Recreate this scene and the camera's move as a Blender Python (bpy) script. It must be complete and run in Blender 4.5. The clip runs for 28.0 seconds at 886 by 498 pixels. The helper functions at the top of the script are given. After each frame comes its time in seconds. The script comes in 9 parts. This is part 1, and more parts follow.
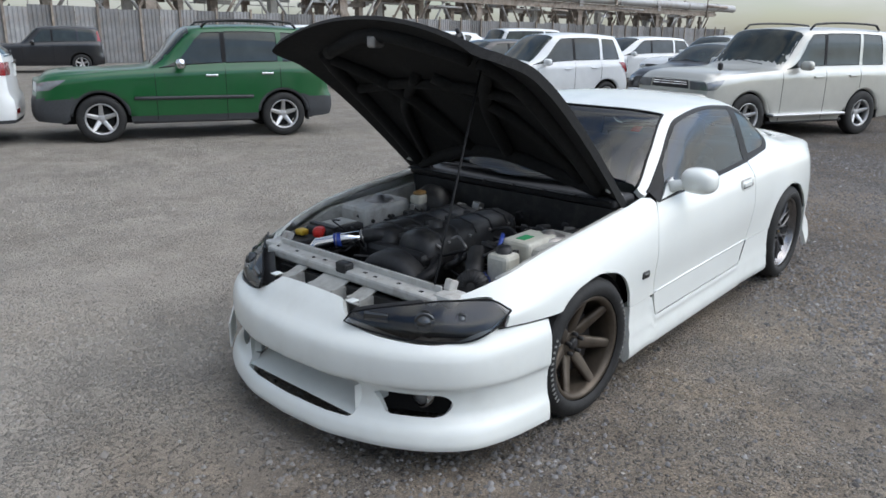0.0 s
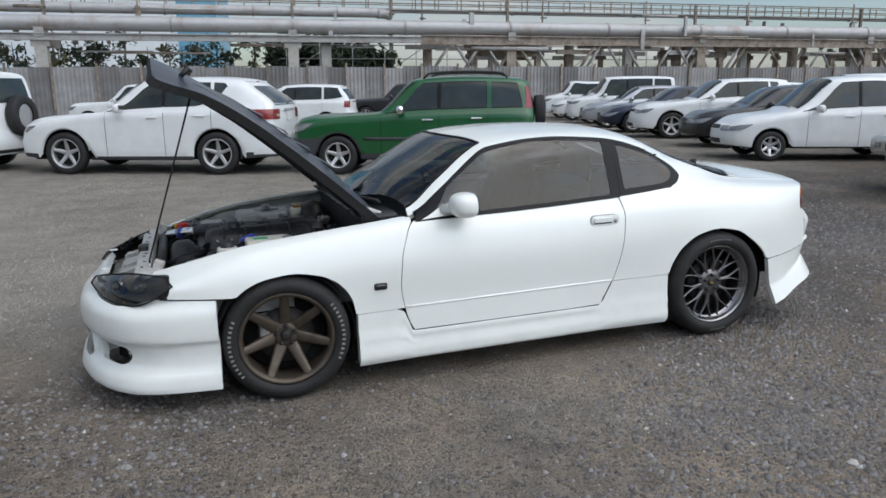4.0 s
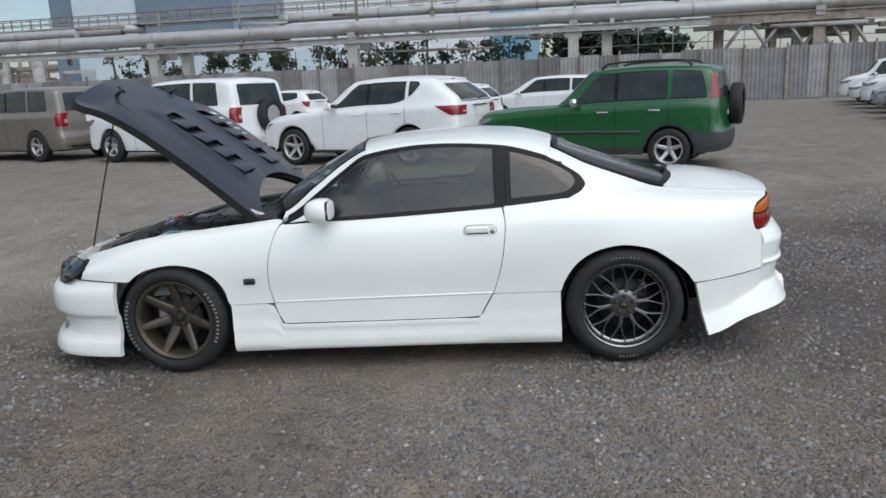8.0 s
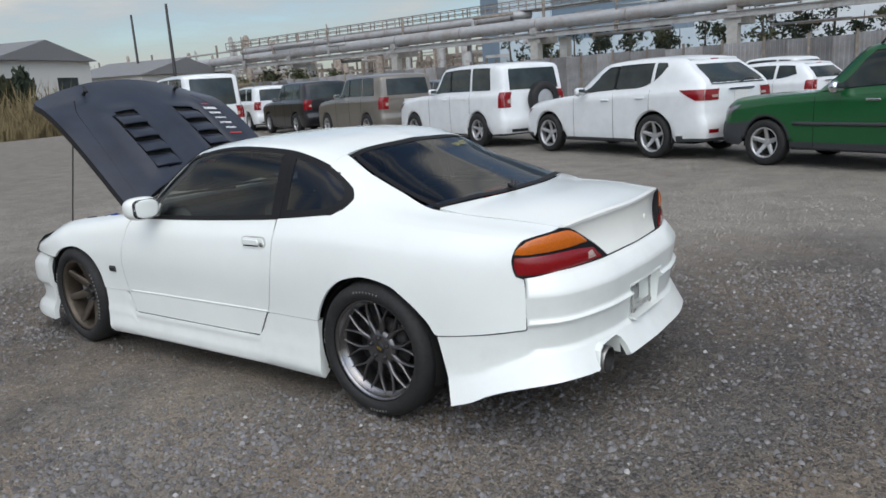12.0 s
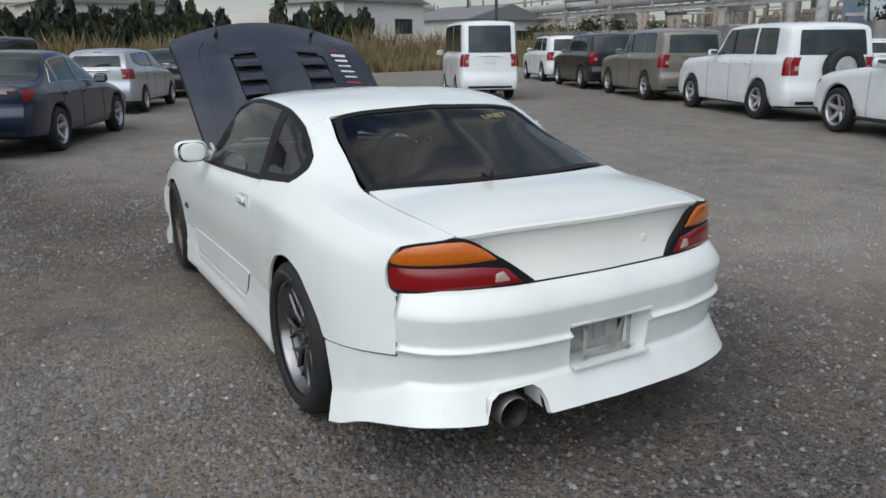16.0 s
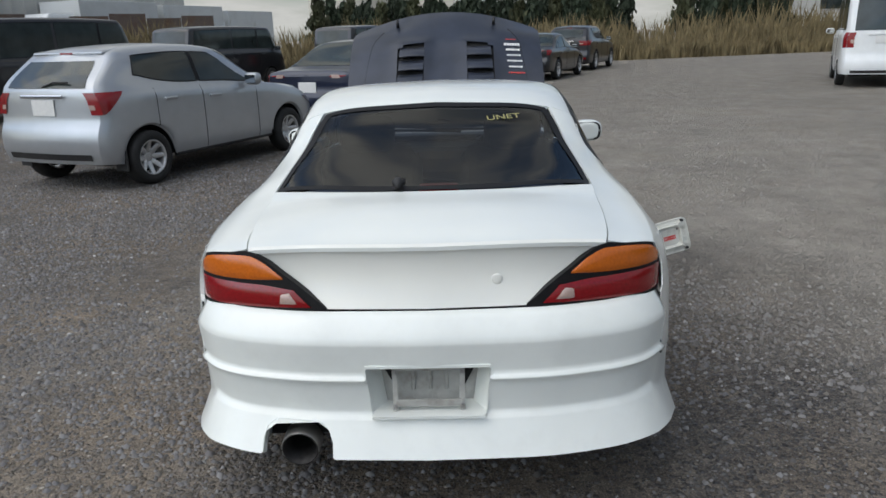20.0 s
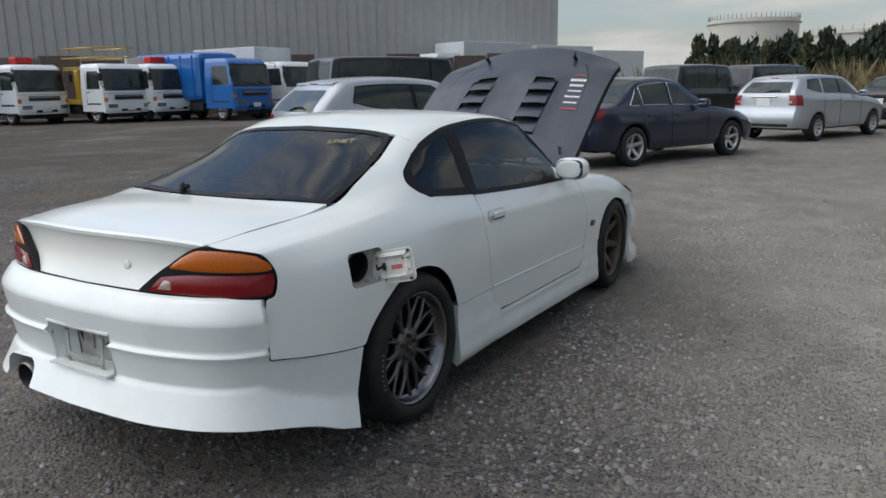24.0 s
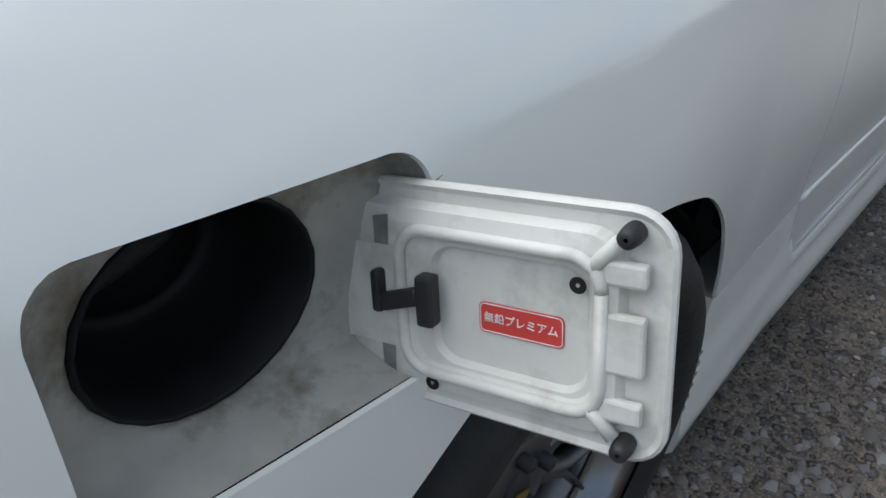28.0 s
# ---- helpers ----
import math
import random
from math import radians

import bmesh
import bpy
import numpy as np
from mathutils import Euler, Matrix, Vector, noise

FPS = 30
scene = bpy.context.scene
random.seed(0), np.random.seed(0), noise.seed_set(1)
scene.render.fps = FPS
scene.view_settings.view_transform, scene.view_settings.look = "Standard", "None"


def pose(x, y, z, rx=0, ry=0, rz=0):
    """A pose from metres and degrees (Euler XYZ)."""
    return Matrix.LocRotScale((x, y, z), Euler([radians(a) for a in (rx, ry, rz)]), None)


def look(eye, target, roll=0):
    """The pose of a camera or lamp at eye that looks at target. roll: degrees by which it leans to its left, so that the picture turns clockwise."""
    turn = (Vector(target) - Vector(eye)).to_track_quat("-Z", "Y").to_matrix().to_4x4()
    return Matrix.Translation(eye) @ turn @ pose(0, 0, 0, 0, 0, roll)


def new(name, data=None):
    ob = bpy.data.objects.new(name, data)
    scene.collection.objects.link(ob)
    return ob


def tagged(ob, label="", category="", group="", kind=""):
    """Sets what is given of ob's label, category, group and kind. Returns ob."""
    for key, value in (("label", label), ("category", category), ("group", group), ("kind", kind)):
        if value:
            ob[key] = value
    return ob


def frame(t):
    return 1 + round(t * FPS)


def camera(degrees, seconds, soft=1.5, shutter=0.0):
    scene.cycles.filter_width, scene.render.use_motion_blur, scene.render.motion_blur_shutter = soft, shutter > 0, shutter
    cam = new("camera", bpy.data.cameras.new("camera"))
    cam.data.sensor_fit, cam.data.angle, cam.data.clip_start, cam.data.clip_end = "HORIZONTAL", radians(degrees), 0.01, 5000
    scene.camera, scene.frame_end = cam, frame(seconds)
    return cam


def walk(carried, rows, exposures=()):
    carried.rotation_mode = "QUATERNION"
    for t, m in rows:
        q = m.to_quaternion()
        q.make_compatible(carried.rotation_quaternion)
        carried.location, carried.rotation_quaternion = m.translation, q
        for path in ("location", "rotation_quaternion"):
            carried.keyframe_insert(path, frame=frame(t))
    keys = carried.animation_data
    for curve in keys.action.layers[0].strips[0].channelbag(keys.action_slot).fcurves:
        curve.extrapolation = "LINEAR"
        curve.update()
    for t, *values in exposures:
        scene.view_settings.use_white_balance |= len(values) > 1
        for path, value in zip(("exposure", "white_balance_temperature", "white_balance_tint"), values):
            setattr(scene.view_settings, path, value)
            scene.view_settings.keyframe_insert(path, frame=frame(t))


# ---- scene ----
cam = camera(62.0, 28.0, soft=1.6)
PATH = [
    (0, (-3.905, -2.299, 1.567), (-2.466, -1.027, 1.009), 0.9),
    (0.5, (-3.719, -2.494, 1.568), (-2.333, -1.158, 1.028), -0.9),
    (1, (-3.46, -2.683, 1.515), (-2.117, -1.291, 1.003), 1.3),
    (1.5, (-3.196, -2.964, 1.549), (-1.932, -1.507, 1.022), 0.5),
    (2, (-2.936, -3.306, 1.549), (-1.815, -1.741, 1.006), -0.5),
    (2.5, (-2.592, -3.538, 1.507), (-1.547, -1.907, 1.014), 0.8),
    (3, (-2.292, -3.833, 1.494), (-1.299, -2.153, 1.057), 1.2),
    (3.5, (-1.978, -4.107, 1.449), (-1.157, -2.331, 1.036), 0.2),
    (5.5, (-0.889, -4.768, 1.603), (-0.582, -2.836, 1.145), 0.3),
    (6, (-0.685, -4.882, 1.587), (-0.417, -2.939, 1.194), 0.3),
    (6.5, (-0.463, -4.869, 1.575), (-0.257, -2.918, 1.191), 0.1),
    (7, (-0.211, -4.782, 1.592), (-0.139, -2.83, 1.163), -1.0),
    (7.5, (0.227, -4.782, 1.557), (0.164, -2.832, 1.119), 0.9),
    (8, (0.642, -4.682, 1.53), (0.464, -2.739, 1.09), -2.5),
    (8.5, (1.014, -4.559, 1.537), (0.892, -2.608, 1.115), -1.0),
    (9, (1.413, -4.494, 1.533), (1.138, -2.549, 1.158), -0.1),
    (9.5, (1.79, -4.322, 1.486), (1.32, -2.414, 1.115), 1.5),
    (10, (2.156, -4.131, 1.476), (1.607, -2.252, 1.062), -2.5),
    (10.5, (2.522, -3.945, 1.477), (1.752, -2.159, 1.011), -2.3),
    (11, (2.814, -3.643, 1.446), (1.908, -1.939, 0.92), -1.5),
    (11.5, (3.106, -3.422, 1.433), (2.079, -1.763, 0.997), -3.2),
    (12, (3.386, -3.125, 1.458), (2.223, -1.558, 1.022), -3.6),
    (12.5, (3.616, -2.821, 1.433), (2.309, -1.382, 0.962), -4.0),
    (13, (3.869, -2.54, 1.437), (2.498, -1.178, 0.923), -1.4),
    (13.5, (3.989, -2.268, 1.469), (2.465, -1.081, 0.952), 1.2),
    (15.5, (3.952, -1.777, 1.445), (2.307, -0.78, 0.897), -0.2),
    (16, (3.979, -1.664, 1.45), (2.298, -0.718, 0.92), -0.5),
    (16.5, (4.055, -1.407, 1.457), (2.272, -0.652, 0.956), -3.4),
    (17, (4.047, -1.079, 1.431), (2.295, -0.37, 0.775), 1.1),
    (17.5, (4.114, -0.787, 1.428), (2.261, -0.503, 0.73), 0.7),
    (18, (4.224, -0.463, 1.461), (2.316, -0.417, 0.861), -0.1),
    (18.5, (4.174, -0.198, 1.437), (2.28, -0.004, 0.823), 1.9),
    (19, (4.125, -0.038, 1.448), (2.223, 0.044, 0.836), 0.0),
    (19.5, (4.126, 0.08, 1.465), (2.215, 0.029, 0.875), -2.7),
    (20, (4.129, 0.121, 1.463), (2.209, 0.056, 0.908), -1.9),
    (20.5, (4.117, 0.203, 1.455), (2.193, 0.133, 0.916), -2.4),
    (21, (3.994, 0.384, 1.419), (2.095, 0.223, 0.812), -3.1),
    (21.5, (3.905, 0.698, 1.403), (2.057, 0.399, 0.701), -5.9),
    (22, (3.896, 1.048, 1.378), (2.08, 0.542, 0.709), -3.0),
    (22.5, (3.749, 1.378, 1.334), (1.955, 0.717, 0.749), -1.3),
    (24.5, (3.588, 2.632, 1.425), (2.041, 1.467, 0.925), -2.5),
    (25, (3.374, 2.721, 1.489), (1.999, 1.403, 0.878), -4.0),
    (25.5, (3.062, 2.582, 1.439), (1.753, 1.221, 0.781), -0.9),
    (26, (2.781, 2.327, 1.358), (1.559, 0.905, 0.662), -1.5),
    (26.5, (2.449, 1.986, 1.322), (1.487, 0.476, 0.431), -2.3),
    (27, (2.191, 1.565, 1.201), (1.007, 0.14, 0.447), -4.7),
    (27.5, (1.931, 1.282, 1.107), (0.681, -0.031, 0.262), -2.4),
    (28, (1.71, 1.021, 0.939), (0.4, -0.024, -0.154), 4.1),
]
walk(cam, [(t, look(eye, target, roll)) for t, eye, target, roll in PATH], exposures=[(0,0.0,6500,9),(3,-0.26,6520,9),(6,-0.31,6580,9),(13,-0.30,6580,9),(16,-0.44,6680,8),(22,-0.38,6700,8),(25,-0.28,6600,9),(26,0.02,6450,9),(27,-0.06,6430,9),(28,-0.02,6520,9)])

# ==== world and light ====
world = bpy.data.worlds.new("sky")
scene.world = world
world.use_nodes = True
wn, wl = world.node_tree.nodes, world.node_tree.links
SUN_EL, SUN_AZ = 52.0, -55.0  # degrees; azimuth from +x towards +y
bg = wn["Background"]
sky = wn.new("ShaderNodeTexSky")
sky.sky_type, sky.sun_disc = "NISHITA", False
sky.sun_elevation, sky.sun_rotation = radians(SUN_EL), radians(90 - SUN_AZ)
sky.air_density, sky.dust_density = 1.0, 1.5
wco = wn.new("ShaderNodeTexCoord")
wmap = wn.new("ShaderNodeMapping")
wmap.inputs["Scale"].default_value = (1.0, 1.0, 4.6)
wnoise = wn.new("ShaderNodeTexNoise")
wnoise.inputs["Scale"].default_value, wnoise.inputs["Detail"].default_value = 2.1, 7.0
wnoise.inputs["Roughness"].default_value = 0.58
wramp = wn.new("ShaderNodeValToRGB")
wramp.color_ramp.elements[0].position, wramp.color_ramp.elements[1].position = 0.40, 0.60
wshade = wn.new("ShaderNodeValToRGB")
wshade.color_ramp.elements[0].color, wshade.color_ramp.elements[1].color = (3.12, 3.22, 3.31, 1), (6.05, 6.12, 6.08, 1)
wshade.color_ramp.elements[0].position, wshade.color_ramp.elements[1].position = 0.38, 0.72
wmix = wn.new("ShaderNodeMix")
wmix.data_type = "RGBA"
wl.new(wco.outputs["Generated"], wmap.inputs["Vector"])
wl.new(wmap.outputs["Vector"], wnoise.inputs["Vector"])
wl.new(wnoise.outputs["Fac"], wramp.inputs["Fac"])
wl.new(wnoise.outputs["Fac"], wshade.inputs["Fac"])
wl.new(wramp.outputs["Color"], wmix.inputs[0])
wblue = wn.new("ShaderNodeMix")
wblue.data_type, wblue.blend_type = "RGBA", "MULTIPLY"
wblue.inputs[0].default_value = 1.0
wblue.inputs[7].default_value = (0.95, 1.0, 1.045, 1)
wl.new(sky.outputs["Color"], wblue.inputs[6])
wl.new(wblue.outputs[2], wmix.inputs[6])
wl.new(wshade.outputs["Color"], wmix.inputs[7])
# cloud glows towards the sun behind it
wdot = wn.new("ShaderNodeVectorMath")
wdot.operation = "DOT_PRODUCT"
wdot.inputs[1].default_value = (math.cos(radians(SUN_AZ)) * math.cos(radians(SUN_EL)), math.sin(radians(SUN_AZ)) * math.cos(radians(SUN_EL)), math.sin(radians(SUN_EL)))
wl.new(wco.outputs["Generated"], wdot.inputs[0])
wglow = wn.new("ShaderNodeMapRange")
wglow.interpolation_type = "SMOOTHSTEP"
wglow.inputs["From Min"].default_value, wglow.inputs["From Max"].default_value = 0.35, 1.0
wglow.inputs["To Min"].default_value, wglow.inputs["To Max"].default_value = 1.0, 2.9
wl.new(wdot.outputs["Value"], wglow.inputs["Value"])
wscale = wn.new("ShaderNodeVectorMath")
wscale.operation = "SCALE"
wl.new(wmix.outputs[2], wscale.inputs[0])
wl.new(wglow.outputs["Result"], wscale.inputs["Scale"])
wl.new(wscale.outputs["Vector"], bg.inputs["Color"])
bg.inputs["Strength"].default_value = 0.148
sun = new("sun", bpy.data.lights.new("sun", "SUN"))
sun.data.energy, sun.data.angle, sun.data.color = 1.08, radians(85), (1.0, 0.96, 0.9)
_a, _e = radians(SUN_AZ), radians(SUN_EL)
sun.matrix_world = look((20 * math.cos(_a) * math.cos(_e), 20 * math.sin(_a) * math.cos(_e), 20 * math.sin(_e)), (0, 0, 0))


# ==== materials ====
def material(name, color, rough=0.5, metal=0.0, grain=0.0, grain_scale=40.0, stain=0.0, stain_scale=2.0, stain_color=None,
             bump=0.0, bump_scale=80.0, coat=0.0, transmission=0.0, emission=0.0, vary=0.0, ior=1.45, spec=0.5):
    """A principled material with fine grain, broad stains and relief."""
    m = bpy.data.materials.new(name)
    m.use_nodes = True
    n, l = m.node_tree.nodes, m.node_tree.links
    b = n["Principled BSDF"]
    b.inputs["Base Color"].default_value = (*color, 1)
    b.inputs["Roughness"].default_value = rough
    b.inputs["Metallic"].default_value = metal
    b.inputs["Coat Weight"].default_value = coat
    b.inputs["Coat Roughness"].default_value = 0.05
    b.inputs["Transmission Weight"].default_value = transmission
    b.inputs["IOR"].default_value = ior
    b.inputs["Specular IOR Level"].default_value = spec
    if emission:
        b.inputs["Emission Color"].default_value = (*color, 1)
        b.inputs["Emission Strength"].default_value = emission
    co = n.new("ShaderNodeTexCoord")
    last = None
    if grain or stain or vary:
        last = n.new("ShaderNodeRGB").outputs[0]
        last.default_value = (*color, 1)
    if grain:
        t = n.new("ShaderNodeTexNoise")
        t.inputs["Scale"].default_value, t.inputs["Detail"].default_value = grain_scale, 4
        l.new(co.outputs["Object"], t.inputs["Vector"])
        r = n.new("ShaderNodeMapRange")
        r.inputs["From Min"].default_value, r.inputs["From Max"].default_value = 0.3, 0.7
        r.inputs["To Min"].default_value, r.inputs["To Max"].default_value = 1 - grain, 1 + grain
        l.new(t.outputs["Fac"], r.inputs["Value"])
        x = n.new("ShaderNodeMix")
        x.data_type, x.blend_type = "RGBA", "MULTIPLY"
        x.inputs[0].default_value = 1
        l.new(last, x.inputs[6])
        l.new(r.outputs["Result"], x.inputs[7])
        last = x.outputs[2]
    if stain:
        t = n.new("ShaderNodeTexNoise")
        t.inputs["Scale"].default_value, t.inputs["Detail"].default_value = stain_scale, 6
        t.inputs["Roughness"].default_value = 0.65
        l.new(co.outputs["Object"], t.inputs["Vector"])
        r = n.new("ShaderNodeMapRange")
        r.inputs["From Min"].default_value, r.inputs["From Max"].default_value = 0.5, 0.68
        r.inputs["To Max"].default_value = stain
        l.new(t.outputs["Fac"], r.inputs["Value"])
        x = n.new("ShaderNodeMix")
        x.data_type = "RGBA"
        x.inputs[7].default_value = (*(stain_color or [c * 0.5 for c in color]), 1)
        l.new(r.outputs["Result"], x.inputs[0])
        l.new(last, x.inputs[6])
        last = x.outputs[2]
    if vary:
        o = n.new("ShaderNodeObjectInfo")
        r = n.new("ShaderNodeMapRange")
        r.inputs["To Min"].default_value, r.inputs["To Max"].default_value = 1 - vary, 1 + vary
        l.new(o.outputs["Random"], r.inputs["Value"])
        x = n.new("ShaderNodeMix")
        x.data_type, x.blend_type = "RGBA", "MULTIPLY"
        x.inputs[0].default_value = 1
        l.new(last, x.inputs[6])
        l.new(r.outputs["Result"], x.inputs[7])
        last = x.outputs[2]
    if last is not None:
        l.new(last, b.inputs["Base Color"])
    if bump:
        t = n.new("ShaderNodeTexNoise")
        t.inputs["Scale"].default_value, t.inputs["Detail"].default_value = bump_scale, 5
        l.new(co.outputs["Object"], t.inputs["Vector"])
        k = n.new("ShaderNodeBump")
        k.inputs["Strength"].default_value, k.inputs["Distance"].default_value = bump, 0.01
        l.new(t.outputs["Fac"], k.inputs["Height"])
        l.new(k.outputs["Normal"], b.inputs["Normal"])
    return m


def ground_material():
    """Compacted gravel: grey stones with tan, finer patches and worn tracks."""
    m = bpy.data.materials.new("gravel_ground")
    m.use_nodes = True
    n, l = m.node_tree.nodes, m.node_tree.links
    b = n["Principled BSDF"]
    b.inputs["Roughness"].default_value = 0.92
    b.inputs["Specular IOR Level"].default_value = 0.25
    co = n.new("ShaderNodeTexCoord").outputs["Object"]

    def noise_tex(scale, detail, rough=0.6):
        t = n.new("ShaderNodeTexNoise")
        t.inputs["Scale"].default_value, t.inputs["Detail"].default_value, t.inputs["Roughness"].default_value = scale, detail, rough
        l.new(co, t.inputs["Vector"])
        return t.outputs["Fac"]

    def ramp(fac, stops):
        r = n.new("ShaderNodeValToRGB")
        e = r.color_ramp.elements
        e[0].position, e[0].color = stops[0][0], (*stops[0][1], 1)
        e[1].position, e[1].color = stops[-1][0], (*stops[-1][1], 1)
        for p, c in stops[1:-1]:
            e.new(p).color = (*c, 1)
        l.new(fac, r.inputs["Fac"])
        return r.outputs["Color"]

    def mix(fac, a, c, kind="MIX"):
        x = n.new("ShaderNodeMix")
        x.data_type, x.blend_type = "RGBA", kind
        if isinstance(fac, float):
            x.inputs[0].default_value = fac
        else:
            l.new(fac, x.inputs[0])
        l.new(a, x.inputs[6])
        l.new(c, x.inputs[7])
        return x.outputs[2]

    def calc(op, p, q):
        t = n.new("ShaderNodeMath")
        t.operation = op
        t.use_clamp = op in ("SUBTRACT", "MULTIPLY")
        for k, v in enumerate((p, q)):
            if isinstance(v, float):
                t.inputs[k].default_value = v
            else:
                l.new(v, t.inputs[k])
        return t.outputs[0]

    def pebbles(scale, dense):
        """Stones in the cells of one size: which cells hold one, their colour and their rounded height."""
        t = n.new("ShaderNodeTexVoronoi")
        t.inputs["Scale"].default_value = scale
        l.new(co, t.inputs["Vector"])
        c = n.new("ShaderNodeSeparateColor")
        l.new(t.outputs["Color"], c.inputs["Color"])
        round_top = n.new("ShaderNodeMapRange")
        round_top.inputs["From Min"].default_value, round_top.inputs["From Max"].default_value = 0.52, 0.30
        l.new(t.outputs["Distance"], round_top.inputs["Value"])
        held = calc("LESS_THAN", c.outputs[1], dense)
        tone = ramp(c.outputs[0], [(0.0, (0.070, 0.069, 0.072)), (0.45, (0.125, 0.122, 0.123)), (0.8, (0.18, 0.176, 0.174)), (0.97, (0.25, 0.243, 0.235)), (1.0, (0.42, 0.41, 0.39))])
        return calc("MULTIPLY", round_top.outputs["Result"], held), tone

    dirt = ramp(noise_tex(11, 7, 0.65), [(0.30, (0.098, 0.087, 0.075)), (0.5, (0.146, 0.131, 0.114)), (0.72, (0.208, 0.187, 0.162))])
    grit = n.new("ShaderNodeTexVoronoi")
    grit.inputs["Scale"].default_value = 230.0
    l.new(co, grit.inputs["Vector"])
    sep = n.new("ShaderNodeSeparateColor")
    l.new(grit.outputs["Color"], sep.inputs["Color"])
    base = mix(1.0, dirt, ramp(sep.outputs[0], [(0.0, (0.68, 0.68, 0.70)), (0.6, (1.0, 0.99, 0.98)), (1.0, (1.55, 1.52, 1.46))]), "MULTIPLY")
    # stones lie thick in some stretches and thin in others
    dense = calc("ADD", ramp(noise_tex(0.62, 6, 0.6), [(0.36, (0.10, 0.10, 0.10)), (0.62, (0.86, 0.86, 0.86))]), 0.0)
    big, big_tone = pebbles(44.0, dense)
    small, small_tone = pebbles(92.0, dense)
    base = mix(small, base, small_tone)
    base = mix(big, base, big_tone)
    tan = ramp(noise_tex(160, 3), [(0.3, (0.30, 0.27, 0.23)), (0.7, (0.50, 0.46, 0.40))])
    # wide worn patches of finer, paler material
    warp = ramp(noise_tex(0.33, 6, 0.62), [(0.50, (0, 0, 0)), (0.66, (0.34, 0.34, 0.34))])
    base = mix(warp, base, tan)
    base = mix(1.0, base, ramp(noise_tex(0.9, 5, 0.6), [(0.38, (0.90, 0.91, 0.93)), (0.62, (1.20, 1.11, 1.00))]), "MULTIPLY")
    broad = ramp(noise_tex(0.075, 3, 0.5), [(0.40, (0.88, 0.88, 0.89)), (0.62, (1.14, 1.12, 1.08))])
    base = mix(1.0, base, broad, "MULTIPLY")
    # the open lanes of the yard carry a tan, dusty skin
    geo = n.new("ShaderNodeSeparateXYZ")
    l.new(co, geo.inputs["Vector"])
    lane = n.new("ShaderNodeMath")
    lane.operation = "MULTIPLY_ADD"
    l.new(geo.outputs["X"], lane.inputs[0])
    lane.inputs[1].default_value = -0.55
    l.new(geo.outputs["Y"], lane.inputs[2])
    wob = n.new("ShaderNodeMath")
    wob.operation = "MULTIPLY_ADD"
    l.new(noise_tex(0.5, 4), wob.inputs[0])
    wob.inputs[1].default_value = 4.0
    l.new(lane.outputs[0], wob.inputs[2])
    rng = n.new("ShaderNodeMapRange")
    rng.inputs["From Min"].default_value, rng.inputs["From Max"].default_value = 2.7, 4.9
    rng.inputs["To Max"].default_value = 0.92
    l.new(wob.outputs[0], rng.inputs["Value"])
    base = mix(rng.outputs["Result"], base, mix(ramp(noise_tex(2.2, 6, 0.65), [(0.38, (0.02, 0.02, 0.02)), (0.70, (0.46, 0.46, 0.46))]), tan, base))
    l.new(base, b.inputs["Base Color"])
    height = calc("ADD", calc("ADD", big, small), sep.outputs[0])
    k = n.new("ShaderNodeBump")
    k.inputs["Strength"].default_value, k.inputs["Distance"].default_value = 1.0, 0.012
    l.new(height, k.inputs["Height"])
    l.new(k.outputs["Normal"], b.inputs["Normal"])
    return m


GROUND = ground_material()
PAINT_WHITE = material("pearl_white_paint", (0.805, 0.832, 0.795), 0.22, coat=0.6, grain=0.02, grain_scale=3, bump=0.004, bump_scale=25)
TRUNK_WHITE = material("cream_white_paint", (0.80, 0.80, 0.74), 0.25, coat=0.5, grain=0.02, grain_scale=4)
FIBRE_WHITE = material("repainted_fibreglass_white", (0.795, 0.822, 0.785), 0.28, coat=0.4, grain=0.03, grain_scale=5, bump=0.01, bump_scale=18, stain=0.10, stain_scale=9, stain_color=(0.52, 0.52, 0.48))
# Half as bright as the body white, with brown stains over it.
BAY_WHITE = material("darkened_stained_bay_white", (0.40, 0.40, 0.375), 0.55, grain=0.15, grain_scale=20, stain=0.6, stain_scale=9, stain_color=(0.16, 0.13, 0.10))
BONNET_NAVY = material("faded_navy_black_paint", (0.022, 0.027, 0.041), 0.38, grain=0.25, grain_scale=6, stain=0.35, stain_scale=2.5, stain_color=(0.045, 0.05, 0.065), coat=0.25)
LINER_BLACK = material("felt_black_liner", (0.012, 0.012, 0.012), 0.9, grain=0.3, grain_scale=60, bump=0.3, bump_scale=120)
SEAL_BLACK = material("black_rubber_seal", (0.010, 0.010, 0.011), 0.5, grain=0.2, grain_scale=50, spec=0.25)
RUBBER = material("tyre_rubber", (0.016, 0.016, 0.016), 0.72, grain=0.25, grain_scale=60, bump=0.15, bump_scale=150, stain=0.35, stain_scale=7, stain_color=(0.040, 0.038, 0.035))
PLASTIC = material("black_plastic", (0.02, 0.02, 0.021), 0.5, grain=0.25, grain_scale=40, stain=0.4, stain_scale=12, stain_color=(0.06, 0.058, 0.055))
CHIPPED_WHITE = material("chipped_white_paint", (0.47, 0.47, 0.445), 0.45, grain=0.08, grain_scale=30, stain=0.45, stain_scale=16, stain_color=(0.20, 0.14, 0.10))
SMOKED_METAL = material("smoked_reflector", (0.10, 0.105, 0.11), 0.25, metal=0.8)
BROWN_CAP = material("aged_yellow_cap", (0.24, 0.13, 0.03), 0.5)
GAP = material("dark_cavity", (0.008, 0.008, 0.008), 0.9)
